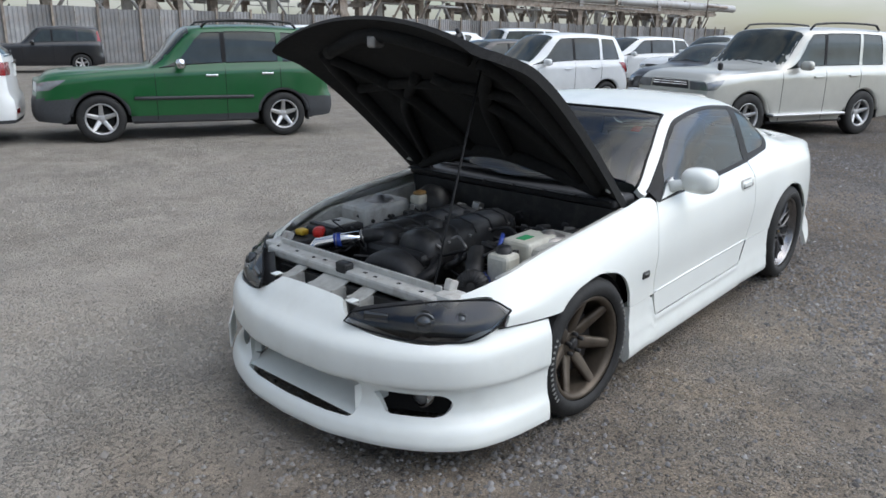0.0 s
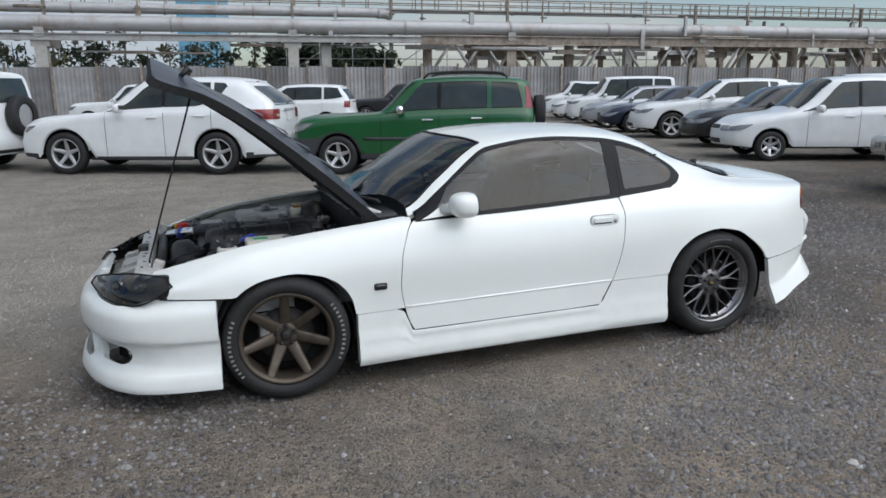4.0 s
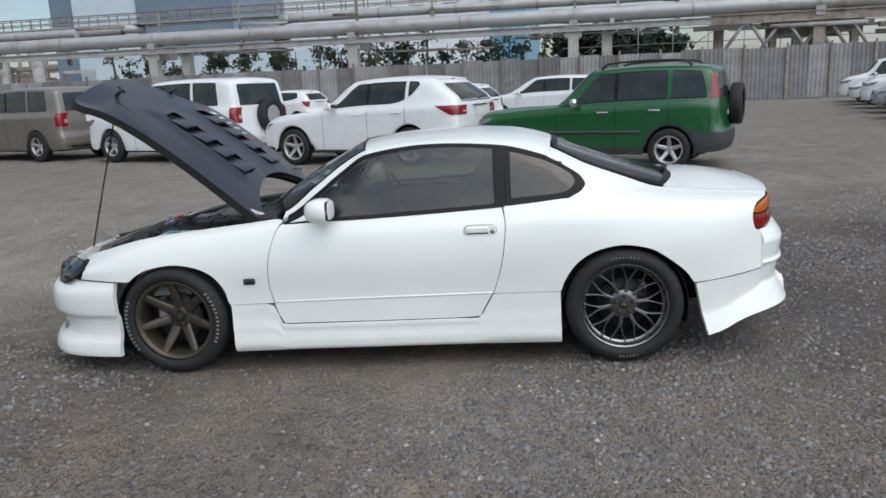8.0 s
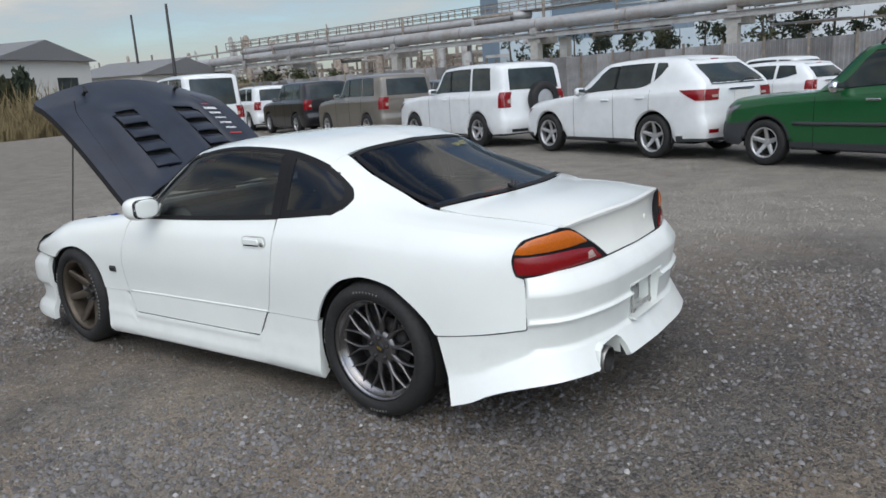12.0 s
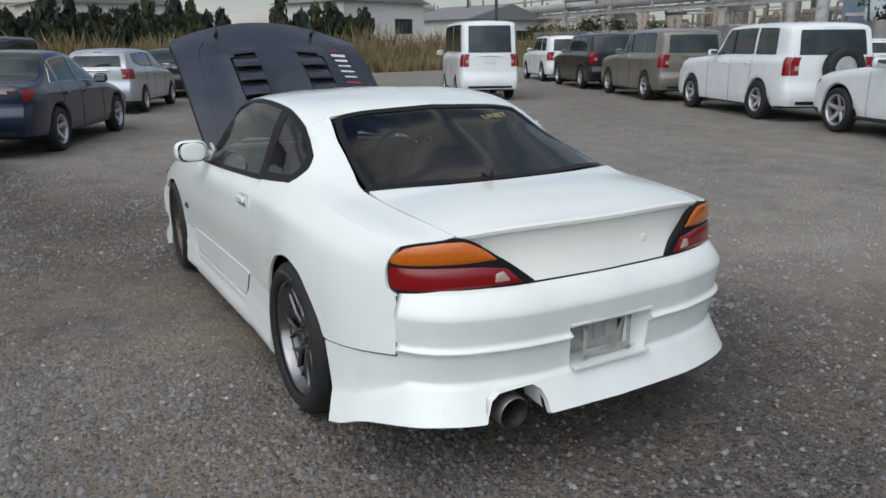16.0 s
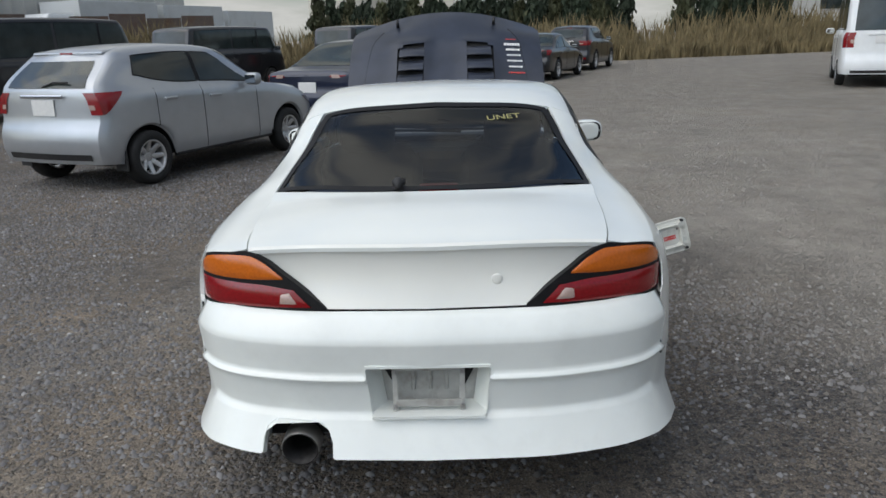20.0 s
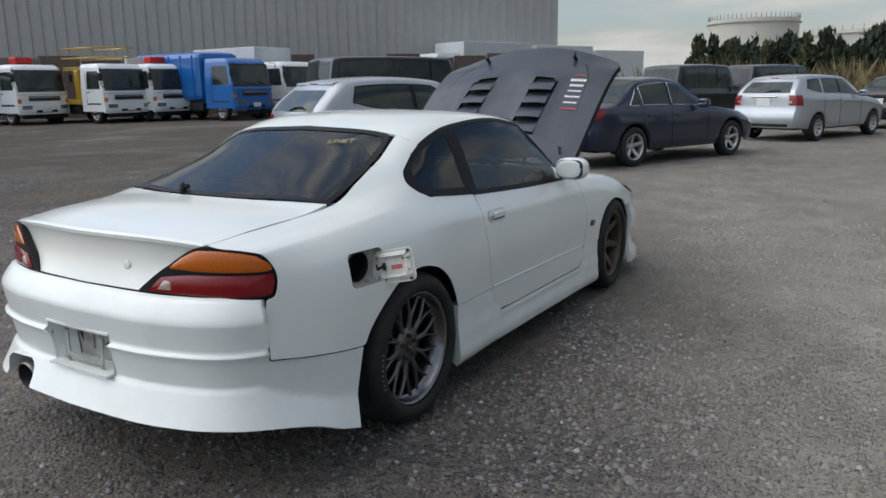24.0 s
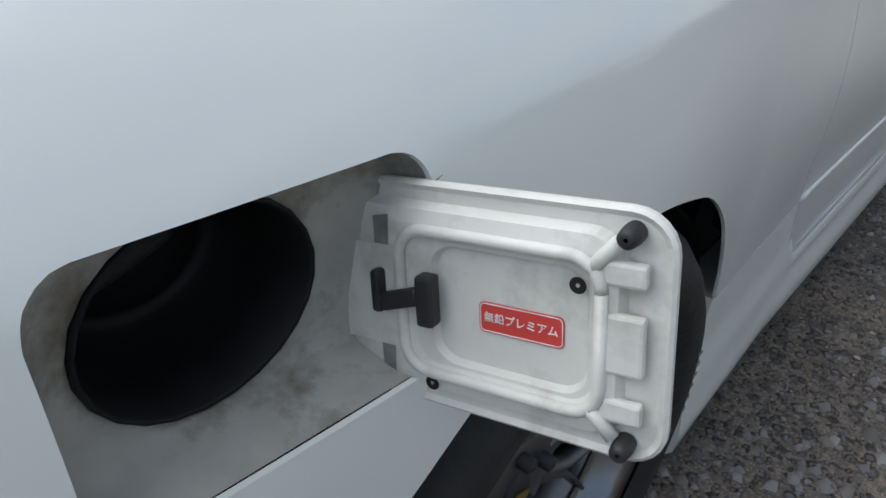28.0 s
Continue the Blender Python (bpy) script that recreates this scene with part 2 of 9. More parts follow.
BRONZE = material("bronze_alloy", (0.115, 0.095, 0.075), 0.5, metal=0.7, grain=0.12, grain_scale=25, stain=0.4, stain_scale=10, stain_color=(0.05, 0.04, 0.03))
GUNMETAL = material("gunmetal_alloy", (0.17, 0.166, 0.168), 0.34, metal=0.9, grain=0.1, grain_scale=25)
GUNMETAL_LIP = material("polished_gunmetal_lip", (0.25, 0.245, 0.248), 0.24, metal=1.0, grain=0.05)
SILVER = material("silver_alloy", (0.55, 0.55, 0.55), 0.35, metal=0.7, grain=0.08)
CHROME = material("chrome", (0.75, 0.75, 0.76), 0.08, metal=1.0)
MIRROR = material("mirror_glass", (0.42, 0.45, 0.46), 0.03, metal=1.0)
STEEL = material("dull_steel", (0.35, 0.34, 0.33), 0.45, metal=0.9, grain=0.15, grain_scale=30)
ALLOY = material("cast_alloy", (0.33, 0.33, 0.32), 0.55, metal=0.6, grain=0.2, grain_scale=40, stain=0.5, stain_scale=14, stain_color=(0.1, 0.09, 0.08))
ENGINE_BLACK = material("engine_black", (0.018, 0.018, 0.019), 0.45, grain=0.3, grain_scale=30, stain=0.5, stain_scale=12, stain_color=(0.07, 0.065, 0.058))
AMBER = material("amber_lens", (0.52, 0.12, 0.008), 0.14, coat=0.5, grain=0.10, grain_scale=120, bump=0.06, bump_scale=260)
RED_LENS = material("red_lens", (0.21, 0.004, 0.007), 0.14, coat=0.45, grain=0.14, grain_scale=120, bump=0.06, bump_scale=260)
CLEAR_LENS = material("clear_ribbed_lens", (0.42, 0.30, 0.26), 0.15, coat=0.8, grain=0.1, grain_scale=90, bump=0.12, bump_scale=240)
SMOKE_LENS = material("smoked_headlamp_lens", (0.012, 0.013, 0.014), 0.08, coat=1.0, spec=0.6)
HEADLAMP = material("clear_headlamp", (0.24, 0.25, 0.26), 0.08, coat=1.0, metal=0.5, grain=0.2, grain_scale=12)
FABRIC = material("dark_grey_seat_cloth", (0.06, 0.062, 0.068), 0.9, grain=0.2, grain_scale=150)
FABRIC_BLUE = material("blue_grey_seat_cloth", (0.11, 0.125, 0.16), 0.9, grain=0.2, grain_scale=150)
DASH = material("dashboard_plastic", (0.025, 0.025, 0.027), 0.7, grain=0.1)
RED = material("red_plastic", (0.45, 0.02, 0.015), 0.4, grain=0.1)
YELLOW = material("yellow_plastic", (0.5, 0.33, 0.03), 0.45)
BLUE_HOSE = material("blue_silicone_hose", (0.02, 0.05, 0.28), 0.4)
GREEN_TAG = material("green_label", (0.03, 0.32, 0.12), 0.5)
WHITE_MARK = material("white_lettering", (0.72, 0.72, 0.70), 0.6, grain=0.15, grain_scale=90)
RED_MARK = material("red_decal", (0.6, 0.06, 0.05), 0.45)
TYRE_MARK = material("worn_tyre_lettering", (0.22, 0.22, 0.21), 0.7, grain=0.2, grain_scale=90)
YELLOW_MARK = material("yellow_paint_marker", (0.34, 0.32, 0.14), 0.7)
RESERVOIR = material("milky_plastic", (0.55, 0.54, 0.47), 0.4, grain=0.08, stain=0.3, stain_scale=12, stain_color=(0.3, 0.27, 0.2))
GOLD = material("gold_cap", (0.55, 0.38, 0.10), 0.3, metal=0.9)
PLATE = material("white_plate", (0.7, 0.7, 0.68), 0.45, grain=0.05)
EXHAUST = material("sooty_exhaust", (0.03, 0.028, 0.027), 0.6, metal=0.5, grain=0.3)


def glass_material(name, tint, rough=0.0, ior=1.72):
    """Thin tinted window glass."""
    m = bpy.data.materials.new(name)
    m.use_nodes = True
    n, l = m.node_tree.nodes, m.node_tree.links
    n.remove(n["Principled BSDF"])
    t, g, f, x = n.new("ShaderNodeBsdfTransparent"), n.new("ShaderNodeBsdfGlossy"), n.new("ShaderNodeFresnel"), n.new("ShaderNodeMixShader")
    t.inputs["Color"].default_value = (*tint, 1)
    g.inputs["Roughness"].default_value = 0.02 + rough
    f.inputs["IOR"].default_value = ior
    l.new(f.outputs[0], x.inputs[0])
    l.new(t.outputs[0], x.inputs[1])
    l.new(g.outputs[0], x.inputs[2])
    l.new(x.outputs[0], n["Material Output"].inputs["Surface"])
    return m


GLASS = glass_material("tinted_window_glass", (0.42, 0.50, 0.48), ior=1.68)
GLASS_REAR = glass_material("dark_rear_glass", (0.36, 0.44, 0.53), ior=1.55)
GLASS_QUARTER = glass_material("dark_quarter_glass", (0.10, 0.115, 0.13))
GLASS_DARK = material("dark_parked_car_glass", (0.026, 0.034, 0.032), 0.07, spec=0.55, grain=0.4, grain_scale=2.5)


def car_paint(name, color, metal=0.0, rough=0.28):
    return material(name, color, rough, metal=metal, coat=0.6, grain=0.04, grain_scale=5, stain=0.12, stain_scale=3, stain_color=tuple(c * 0.75 + 0.03 for c in color))


def rusty(name, color, rust=0.7, scale=1.4):
    return material(name, color, 0.7, grain=0.12, grain_scale=14, stain=rust, stain_scale=scale, stain_color=(0.13, 0.06, 0.03), bump=0.2, bump_scale=20, vary=0.10)


# ==== mesh helpers ====
def pchip_slopes(h, d):
    """Slopes of a shape-keeping cubic, along axis 0."""
    m = np.zeros((d.shape[0] + 1,) + d.shape[1:])
    a, b = d[:-1], d[1:]
    w1, w2 = 2 * h[1:] + h[:-1], h[1:] + 2 * h[:-1]
    ok = (a * b) > 0
    sa, sb = np.where(ok, a, 1.0), np.where(ok, b, 1.0)
    m[1:-1] = np.where(ok, (w1 + w2) / (w1 / sa + w2 / sb), 0.0)
    m[0], m[-1] = d[0], d[-1]
    return m


def curve(*pts):
    """A smooth function through (x, value) pairs that never overshoots."""
    xs, ys = np.array([p[0] for p in pts], float), np.array([p[1] for p in pts], float)
    h = np.diff(xs)
    d = np.diff(ys) / h
    m = pchip_slopes(h, d) if len(xs) > 2 else np.array([d[0], d[0]])

    def f(x):
        x = np.clip(np.asarray(x, float), xs[0], xs[-1])
        i = np.clip(np.searchsorted(xs, x) - 1, 0, len(xs) - 2)
        t = (x - xs[i]) / h[i]
        return ((1 + 2 * t) * (1 - t) ** 2 * ys[i] + t * (1 - t) ** 2 * h[i] * m[i] + t * t * (3 - 2 * t) * ys[i + 1] + t * t * (t - 1) * h[i] * m[i + 1])
    return f


class Shell:
    """A body surface: at each x a section through control points (v, half-width curve, height curve)."""

    def __init__(self, controls):
        self.v = np.array([c[0] for c in controls])
        self.y, self.z = [c[1] for c in controls], [c[2] for c in controls]

    def at(self, x, v):
        x, v = np.broadcast_arrays(np.asarray(x, float), np.asarray(v, float))
        shape = x.shape
        x, v = x.ravel(), v.ravel()
        h = np.diff(self.v)[:, None] * np.ones((1, len(x)))
        i = np.clip(np.searchsorted(self.v, v) - 1, 0, len(self.v) - 2)
        k = np.arange(len(x))
        t = (v - self.v[i]) / h[i, k]
        out = []
        for curves in (self.y, self.z):
            c = np.array([f(x) for f in curves])
            m = pchip_slopes(h, np.diff(c, axis=0) / h)
            hh = h[i, k]
            out.append((1 + 2 * t) * (1 - t) ** 2 * c[i, k] + t * (1 - t) ** 2 * hh * m[i, k] + t * t * (3 - 2 * t) * c[i + 1, k] + t * t * (t - 1) * hh * m[i + 1, k])
        return np.stack([x, *out], -1).reshape(*shape, 3)

    def v_for(self, x, value, axis, lo, hi):
        """The v at which the section at x has that height (axis 2) or half-width (axis 1)."""
        x, value = np.broadcast_arrays(np.asarray(x, float), np.asarray(value, float))
        a, b = np.full(x.shape, float(lo)), np.full(x.shape, float(hi))
        for _ in range(28):
            c = (a + b) / 2
            low = (self.at(x, c)[..., axis] < value) == (axis == 2)
            a, b = np.where(low, c, a), np.where(low, b, c)
        return (a + b) / 2


def resample(pts, n, smooth=True):
    """n + 1 points at even steps along a line through pts."""
    p = np.array(pts, float)
    s = np.r_[0, np.cumsum(np.linalg.norm(np.diff(p, axis=0), axis=1))]
    s /= s[-1]
    u = np.linspace(0, 1, n + 1)
    if smooth and len(p) > 2:
        return np.stack([curve(*zip(s, c))(u) for c in p.T], -1)
    return np.stack([np.interp(u, s, c) for c in p.T], -1)


def coons(bottom, top, left, right):
    """A patch between four lines: bottom and top of n + 1 points, left and right of m + 1."""
    n, m = len(bottom) - 1, len(left) - 1
    u, v = np.linspace(0, 1, n + 1)[None, :, None], np.linspace(0, 1, m + 1)[:, None, None]
    b, t, l, r = bottom[None], top[None], left[:, None], right[:, None]
    return (1 - v) * b + v * t + (1 - u) * l + u * r - ((1 - u) * (1 - v) * bottom[0] + u * (1 - v) * bottom[-1] + (1 - u) * v * top[0] + u * v * top[-1])


def grid_faces(rows, cols, start=0, flip=False):
    out = []
    for j in range(rows - 1):
        for i in range(cols - 1):
            a = start + j * cols + i
            q = (a, a + 1, a + cols + 1, a + cols)
            out.append(q[::-1] if flip else q)
    return out


def normals_of(p):
    du, dv = np.gradient(p, axis=1), np.gradient(p, axis=0)
    n = np.cross(du, dv)
    return n / np.maximum(np.linalg.norm(n, axis=-1, keepdims=True), 1e-9)


def build(name, verts, faces, mat, parent=None, label="", smooth=True, flat=()):
    me = bpy.data.meshes.new(name)
    me.from_pydata([tuple(map(float, v)) for v in verts], [], [tuple(f) for f in faces])
    if smooth:
        me.polygons.foreach_set("use_smooth", [True] * len(me.polygons))
    me.materials.append(mat)
    me.update()
    ob = new(name, me)
    ob.parent = parent
    if label:
        ob["label"] = label
    return ob


def part(name, bm, mat, parent, label="", smooth=False):
    """Links a bmesh as one mesh object under a thing or part."""
    me = bpy.data.meshes.new(name)
    bm.normal_update()
    bm.to_mesh(me)
    bm.free()
    if smooth:
        me.polygons.foreach_set("use_smooth", [True] * len(me.polygons))
    me.materials.append(mat)
    ob = new(name, me)
    ob.parent = parent
    if label:
        ob["label"] = label
    return ob


def panel(name, grids, mat, parent, label="", depth=0.012, side=1, keep=None):
    """Sheet panels with returned edges. grids: arrays (rows, cols, 3) in the +y half, outward normal on the +y or +z side;
    side -1 mirrors them. keep: a test on a face centre, for holes."""
    verts, faces = [], []
    for p in grids:
        n = normals_of(p)
        mid = p[p.shape[0] // 2, p.shape[1] // 2]
        nm = n[p.shape[0] // 2, p.shape[1] // 2]
        out = -1 if nm @ np.array([0.3 * np.sign(mid[0]), 1.0, 1.2]) < 0 else 1
        n = n * out
        q = p.copy()
        if side < 0:
            q, n = q * (1, -1, 1), n * (1, -1, 1)
        flip = (out < 0) != (side < 0)
        start = len(verts)
        rows, cols = p.shape[:2]
        verts += list(q.reshape(-1, 3))
        fs = grid_faces(rows, cols, start, flip)
        if keep:
            fs = [f for f in fs if keep(sum(verts[k] for k in f) / 4)]
        faces += fs
        # returned edges, with vertices of their own for a crisp fold
        count = {}
        for f in fs:
            for a, b in zip(f, f[1:] + f[:1]):
                key = (min(a, b), max(a, b))
                count[key] = None if key in count else (a, b)
        flat_n = n.reshape(-1, 3)
        for ab in count.values():
            if ab is None:
                continue
            a, b = ab
            k = len(verts)
            verts += [verts[a], verts[b], verts[b] - depth * flat_n[b - start], verts[a] - depth * flat_n[a - start]]
            faces.append((k + 1, k, k + 3, k + 2))
    return build(name, verts, faces, mat, parent, label)


def sheet(name, p, mat, parent, label="", side=1, offset=0.0):
    """A single smooth sheet from a grid in the +y half."""
    n = normals_of(p)
    mid, nm = p[p.shape[0] // 2, p.shape[1] // 2], n[p.shape[0] // 2, p.shape[1] // 2]
    out = -1 if nm @ np.array([0.3 * np.sign(mid[0]), 1.0, 1.2]) < 0 else 1
    q = p + offset * out * n
    if side < 0:
        q = q * (1, -1, 1)
    return build(name, q.reshape(-1, 3), grid_faces(*p.shape[:2], 0, (out < 0) != (side < 0)), mat, parent, label)


def box_bm(bm, size, loc=(0, 0, 0), bevel=0.0, rot=None, segments=2):
    m = Matrix.Translation(loc) @ (rot.to_4x4() if rot else Matrix.Identity(4)) @ Matrix.Diagonal((*size, 1))
    r = bmesh.ops.create_cube(bm, size=1, matrix=m)
    if bevel:
        es = list({e for v in r["verts"] for e in v.link_edges})
        bmesh.ops.bevel(bm, geom=es, offset=bevel, segments=segments, profile=0.5, affect="EDGES")
    return bm


def box(name, size, loc, mat, parent, label="", bevel=0.0, rot=None, smooth=False):
    return part(name, box_bm(bmesh.new(), size, loc, bevel, rot), mat, parent, label, smooth)


def tube_data(path, radius, segs=8, closed=True):
    """Vertices and faces of a tube along a path; radius a number or one per point."""
    p = np.array(path, float)
    r = np.broadcast_to(radius, (len(p),))
    t = np.gradient(p, axis=0)
    t /= np.linalg.norm(t, axis=1, keepdims=True)
    up = np.array([0, 0, 1.0]) if abs(t[0][2]) < 0.9 else np.array([1.0, 0, 0])
    verts, faces = [], []
    a = np.cross(up, t[0])
    for i in range(len(p)):
        a = a - (a @ t[i]) * t[i]
        a /= np.linalg.norm(a)
        b = np.cross(t[i], a)
        ang = np.linspace(0, 2 * np.pi, segs, endpoint=False)
        verts += list(p[i] + r[i] * (np.cos(ang)[:, None] * a + np.sin(ang)[:, None] * b))
    for i in range(len(p) - 1):
        for k in range(segs):
            c = i * segs
            faces.append((c + k, c + (k + 1) % segs, c + segs + (k + 1) % segs, c + segs + k))
    if closed:
        faces += [tuple(range(segs))[::-1], tuple(range((len(p) - 1) * segs, len(p) * segs))]
    return verts, faces


def tube(name, path, radius, mat, parent=None, label="", segs=8, closed=True):
    v, f = tube_data(path, radius, segs, closed)
    return build(name, v, f, mat, parent, label)


def lathe_data(profile, segs=32, axis="y", start=0.0, sweep=2 * math.pi):
    """Profile of (radius, along) turned about an axis."""
    full = abs(sweep - 2 * math.pi) < 1e-6
    ang = start + np.linspace(0, sweep, segs + (0 if full else 1), endpoint=not full)
    verts, faces = [], []
    for r, h in profile:
        for a in ang:
            c, s = r * math.cos(a), r * math.sin(a)
            verts.append({"y": (c, h, s), "z": (c, s, h), "x": (h, c, s)}[axis])
    k = len(ang)
    for j in range(len(profile) - 1):
        for i in range(k if full else k - 1):
            faces.append((j * k + i, j * k + (i + 1) % k, (j + 1) * k + (i + 1) % k, (j + 1) * k + i))
    return verts, faces


def moved(data, loc=(0, 0, 0), m=None):
    v, f = data
    v = np.array(v, float)
    if m is not None:
        v = v @ np.array(m).T
    return list(v + np.array(loc)), f


def joined(*datas):
    verts, faces = [], []
    for v, f in datas:
        k = len(verts)
        verts += list(v)
        faces += [tuple(i + k for i in q) for q in f]
    return verts, faces


def box_data(size, loc=(0, 0, 0)):
    s, c = np.array(size) / 2, np.array(loc)
    v = [c + s * (i, j, k) for k in (-1, 1) for j in (-1, 1) for i in (-1, 1)]
    return v, [(0, 2, 3, 1), (4, 5, 7, 6), (0, 1, 5, 4), (2, 6, 7, 3), (0, 4, 6, 2), (1, 3, 7, 5)]


def thing(name, label, category, loc=(0, 0, 0), turn=0.0, group="", kind=""):
    ob = new(name)
    ob.matrix_basis = pose(*loc, 0, 0, turn)
    return tagged(ob, label, category, group, kind)


def oval_plate(name, w, h, r, x, y0, y1, z, mat, parent, label=""):
    """A rounded plate standing in the x-z plane between y0 and y1."""
    o = []
    for sx, sz, a0 in ((1, 1, 0), (-1, 1, 90), (-1, -1, 180), (1, -1, 270)):
        for k in range(7):
            a = radians(a0 + 15 * k)
            o.append((x + sx * (w / 2 - r) + r * math.cos(a), z + sz * (h / 2 - r) + r * math.sin(a)))
    n = len(o)
    t = 0.004 if y1 > y0 else -0.004
    v = [(a, y0, c) for a, c in o] + [(a, y1 - t, c) for a, c in o] + [(x + (a - x) * (1 - 0.004 / w * 2), y1, z + (c - z) * (1 - 0.004 / h * 2)) for a, c in o]
    f = [(k + m * n, (k + 1) % n + m * n, (k + 1) % n + (m + 1) * n, k + (m + 1) * n) for k in range(n) for m in (0, 1)]
    f.append(tuple(range(2 * n, 3 * n)))
    if y1 > y0:
        f = [q[::-1] for q in f]
    return build(name, v, f, mat, parent, label, smooth=False)


# ==== ground ====
D = np.array([-0.92, 0.39])  # the way that most parked cars face
PERP = np.array([0.39, 0.92])
ROW_TURN = math.degrees(math.atan2(0.39, -0.92)) + 180


def ground_z(x, y):
    """Nearly level, with a shallow dip under the coupe's nose."""
    return -0.055 * np.exp(-((x + 1.6) ** 2 + (y * 0.7) ** 2) / (2 * 1.45**2))


def ground():
    near = np.arange(-9, 9.01, 0.25)
    far = np.array([-3000, -600, -200, -100, -60, -40, -28, -20, -14, -11])
    ax = np.r_[far, near, -far[::-1]]
    x, y = np.meshgrid(ax, ax)
    p = np.stack([x, y, ground_z(x, y)], -1)
    ob = build("ground", p.reshape(-1, 3), grid_faces(len(ax), len(ax)), GROUND)
    tagged(ob, "grey gravel yard with tan dusty patches", "ground", kind="structure")


ground()


def gravel():
    """Loose stones standing proud of the yard along the walk."""
    rng = np.random.default_rng(5)
    base = np.array([(1, 0.8, -0.3), (-0.9, 0.9, -0.3), (-1, -0.8, -0.3), (0.9, -0.9, -0.3), (0.55, 0.1, 0.72), (-0.5, -0.1, 0.66)], float)
    tri = [(0, 1, 4), (1, 5, 4), (1, 2, 5), (2, 3, 5), (3, 4, 5), (3, 0, 4)]
    n = 560000
    r = 0.9 + 11.5 * rng.random(n) ** 0.66
    a = rng.random(n) * 2 * np.pi
    x, y = 0.2 + r * np.cos(a), r * np.sin(a)
    patch = np.array([noise.noise((px * 0.5, py * 0.5, 3.0)) for px, py in zip(x, y)])
    lane = np.clip((y - 0.55 * x - 0.9) / 2.4, 0, 1)  # few loose stones on the tan lanes
    far = np.clip((12.4 - r) / 7.0, 0, 1)
    keep = rng.random(n) < np.clip(0.52 + 1.7 * patch, 0.07, 1) * (1 - 0.72 * lane) * (1 - 0.28 * np.clip(y / 2, -1, 1)) * far
    x, y = x[keep], y[keep]
    n = len(x)
    size = 0.0042 + 0.0088 * rng.random(n) ** 1.8 + 0.006 * (rng.random(n) > 0.97) + 0.011 * (rng.random(n) > 0.998)
    verts = base[None] * (size[:, None, None] * (0.7 + 0.6 * rng.random((n, 6, 3))))
    t = rng.random(n) * 2 * np.pi
    c, s = np.cos(t)[:, None], np.sin(t)[:, None]
    vx, vy = verts[..., 0] * c - verts[..., 1] * s, verts[..., 0] * s + verts[..., 1] * c
    verts = np.stack([vx + x[:, None], vy + y[:, None], verts[..., 2] + (ground_z(x, y) + size * 0.25)[:, None]], -1)
    faces = (np.array(tri)[None] + 6 * np.arange(n)[:, None, None]).reshape(-1, 3)
    me = bpy.data.meshes.new("gravel")
    me.vertices.add(n * 6)
    me.vertices.foreach_set("co", verts.reshape(-1))
    me.loops.add(len(faces) * 3)
    me.loops.foreach_set("vertex_index", faces.reshape(-1))
    me.polygons.add(len(faces))
    me.polygons.foreach_set("loop_start", np.arange(0, len(faces) * 3, 3))
    me.polygons.foreach_set("loop_total", np.full(len(faces), 3))
    me.update(calc_edges=True)
    m = bpy.data.materials.new("gravel_stones")
    m.use_nodes = True
    nn, ll = m.node_tree.nodes, m.node_tree.links
    geo, ramp = nn.new("ShaderNodeNewGeometry"), nn.new("ShaderNodeValToRGB")
    e = ramp.color_ramp.elements
    e[0].color, e[1].color = (0.080, 0.077, 0.076, 1), (0.44, 0.43, 0.41, 1)
    e.new(0.25).color = (0.138, 0.124, 0.110, 1)
    e.new(0.45).color = (0.136, 0.132, 0.135, 1)
    e.new(0.80).color = (0.188, 0.184, 0.182, 1)
    e.new(0.985).color = (0.25, 0.245, 0.24, 1)
    ll.new(geo.outputs["Random Per Island"], ramp.inputs["Fac"])
    # stones on the dusty lanes wear the lane's tan
    tco, sxyz, lane_n, dust, blend = (nn.new("ShaderNode" + k) for k in ("TexCoord", "SeparateXYZ", "Math", "MapRange", "Mix"))
    ll.new(tco.outputs["Object"], sxyz.inputs["Vector"])
    lane_n.operation, lane_n.inputs[1].default_value = "MULTIPLY_ADD", -0.55
    ll.new(sxyz.outputs["X"], lane_n.inputs[0])
    ll.new(sxyz.outputs["Y"], lane_n.inputs[2])
    dust.inputs["From Min"].default_value, dust.inputs["From Max"].default_value, dust.inputs["To Max"].default_value = 0.2, 2.6, 0.62
    ll.new(lane_n.outputs[0], dust.inputs["Value"])
    blend.data_type = "RGBA"
    ll.new(dust.outputs["Result"], blend.inputs[0])
    ll.new(ramp.outputs["Color"], blend.inputs[6])
    blend.inputs[7].default_value = (0.34, 0.31, 0.265, 1)
    ll.new(blend.outputs[2], nn["Principled BSDF"].inputs["Base Color"])
    nn["Principled BSDF"].inputs["Roughness"].default_value = 0.9
    me.materials.append(m)
    tagged(new("gravel", me), "loose grey crushed stones on the yard", "gravel", kind="stuff")


gravel()


# ==== wheels ====
def tyre_data(r, rim, width, segs=40):
    """A tyre standing in the xz plane, outer face towards -y."""
    h = width / 2
    prof = [(rim, h * 0.86), (rim + 0.012, h * 0.97), ((r + rim) / 2, h), (r - 0.022, h * 0.9), (r - 0.005, h * 0.72), (r, h * 0.35), (r, -h * 0.35),
            (r - 0.005, -h * 0.72), (r - 0.022, -h * 0.9), ((r + rim) / 2, -h), (rim + 0.012, -h * 0.97), (rim, -h * 0.86)]
    return lathe_data(prof, segs)


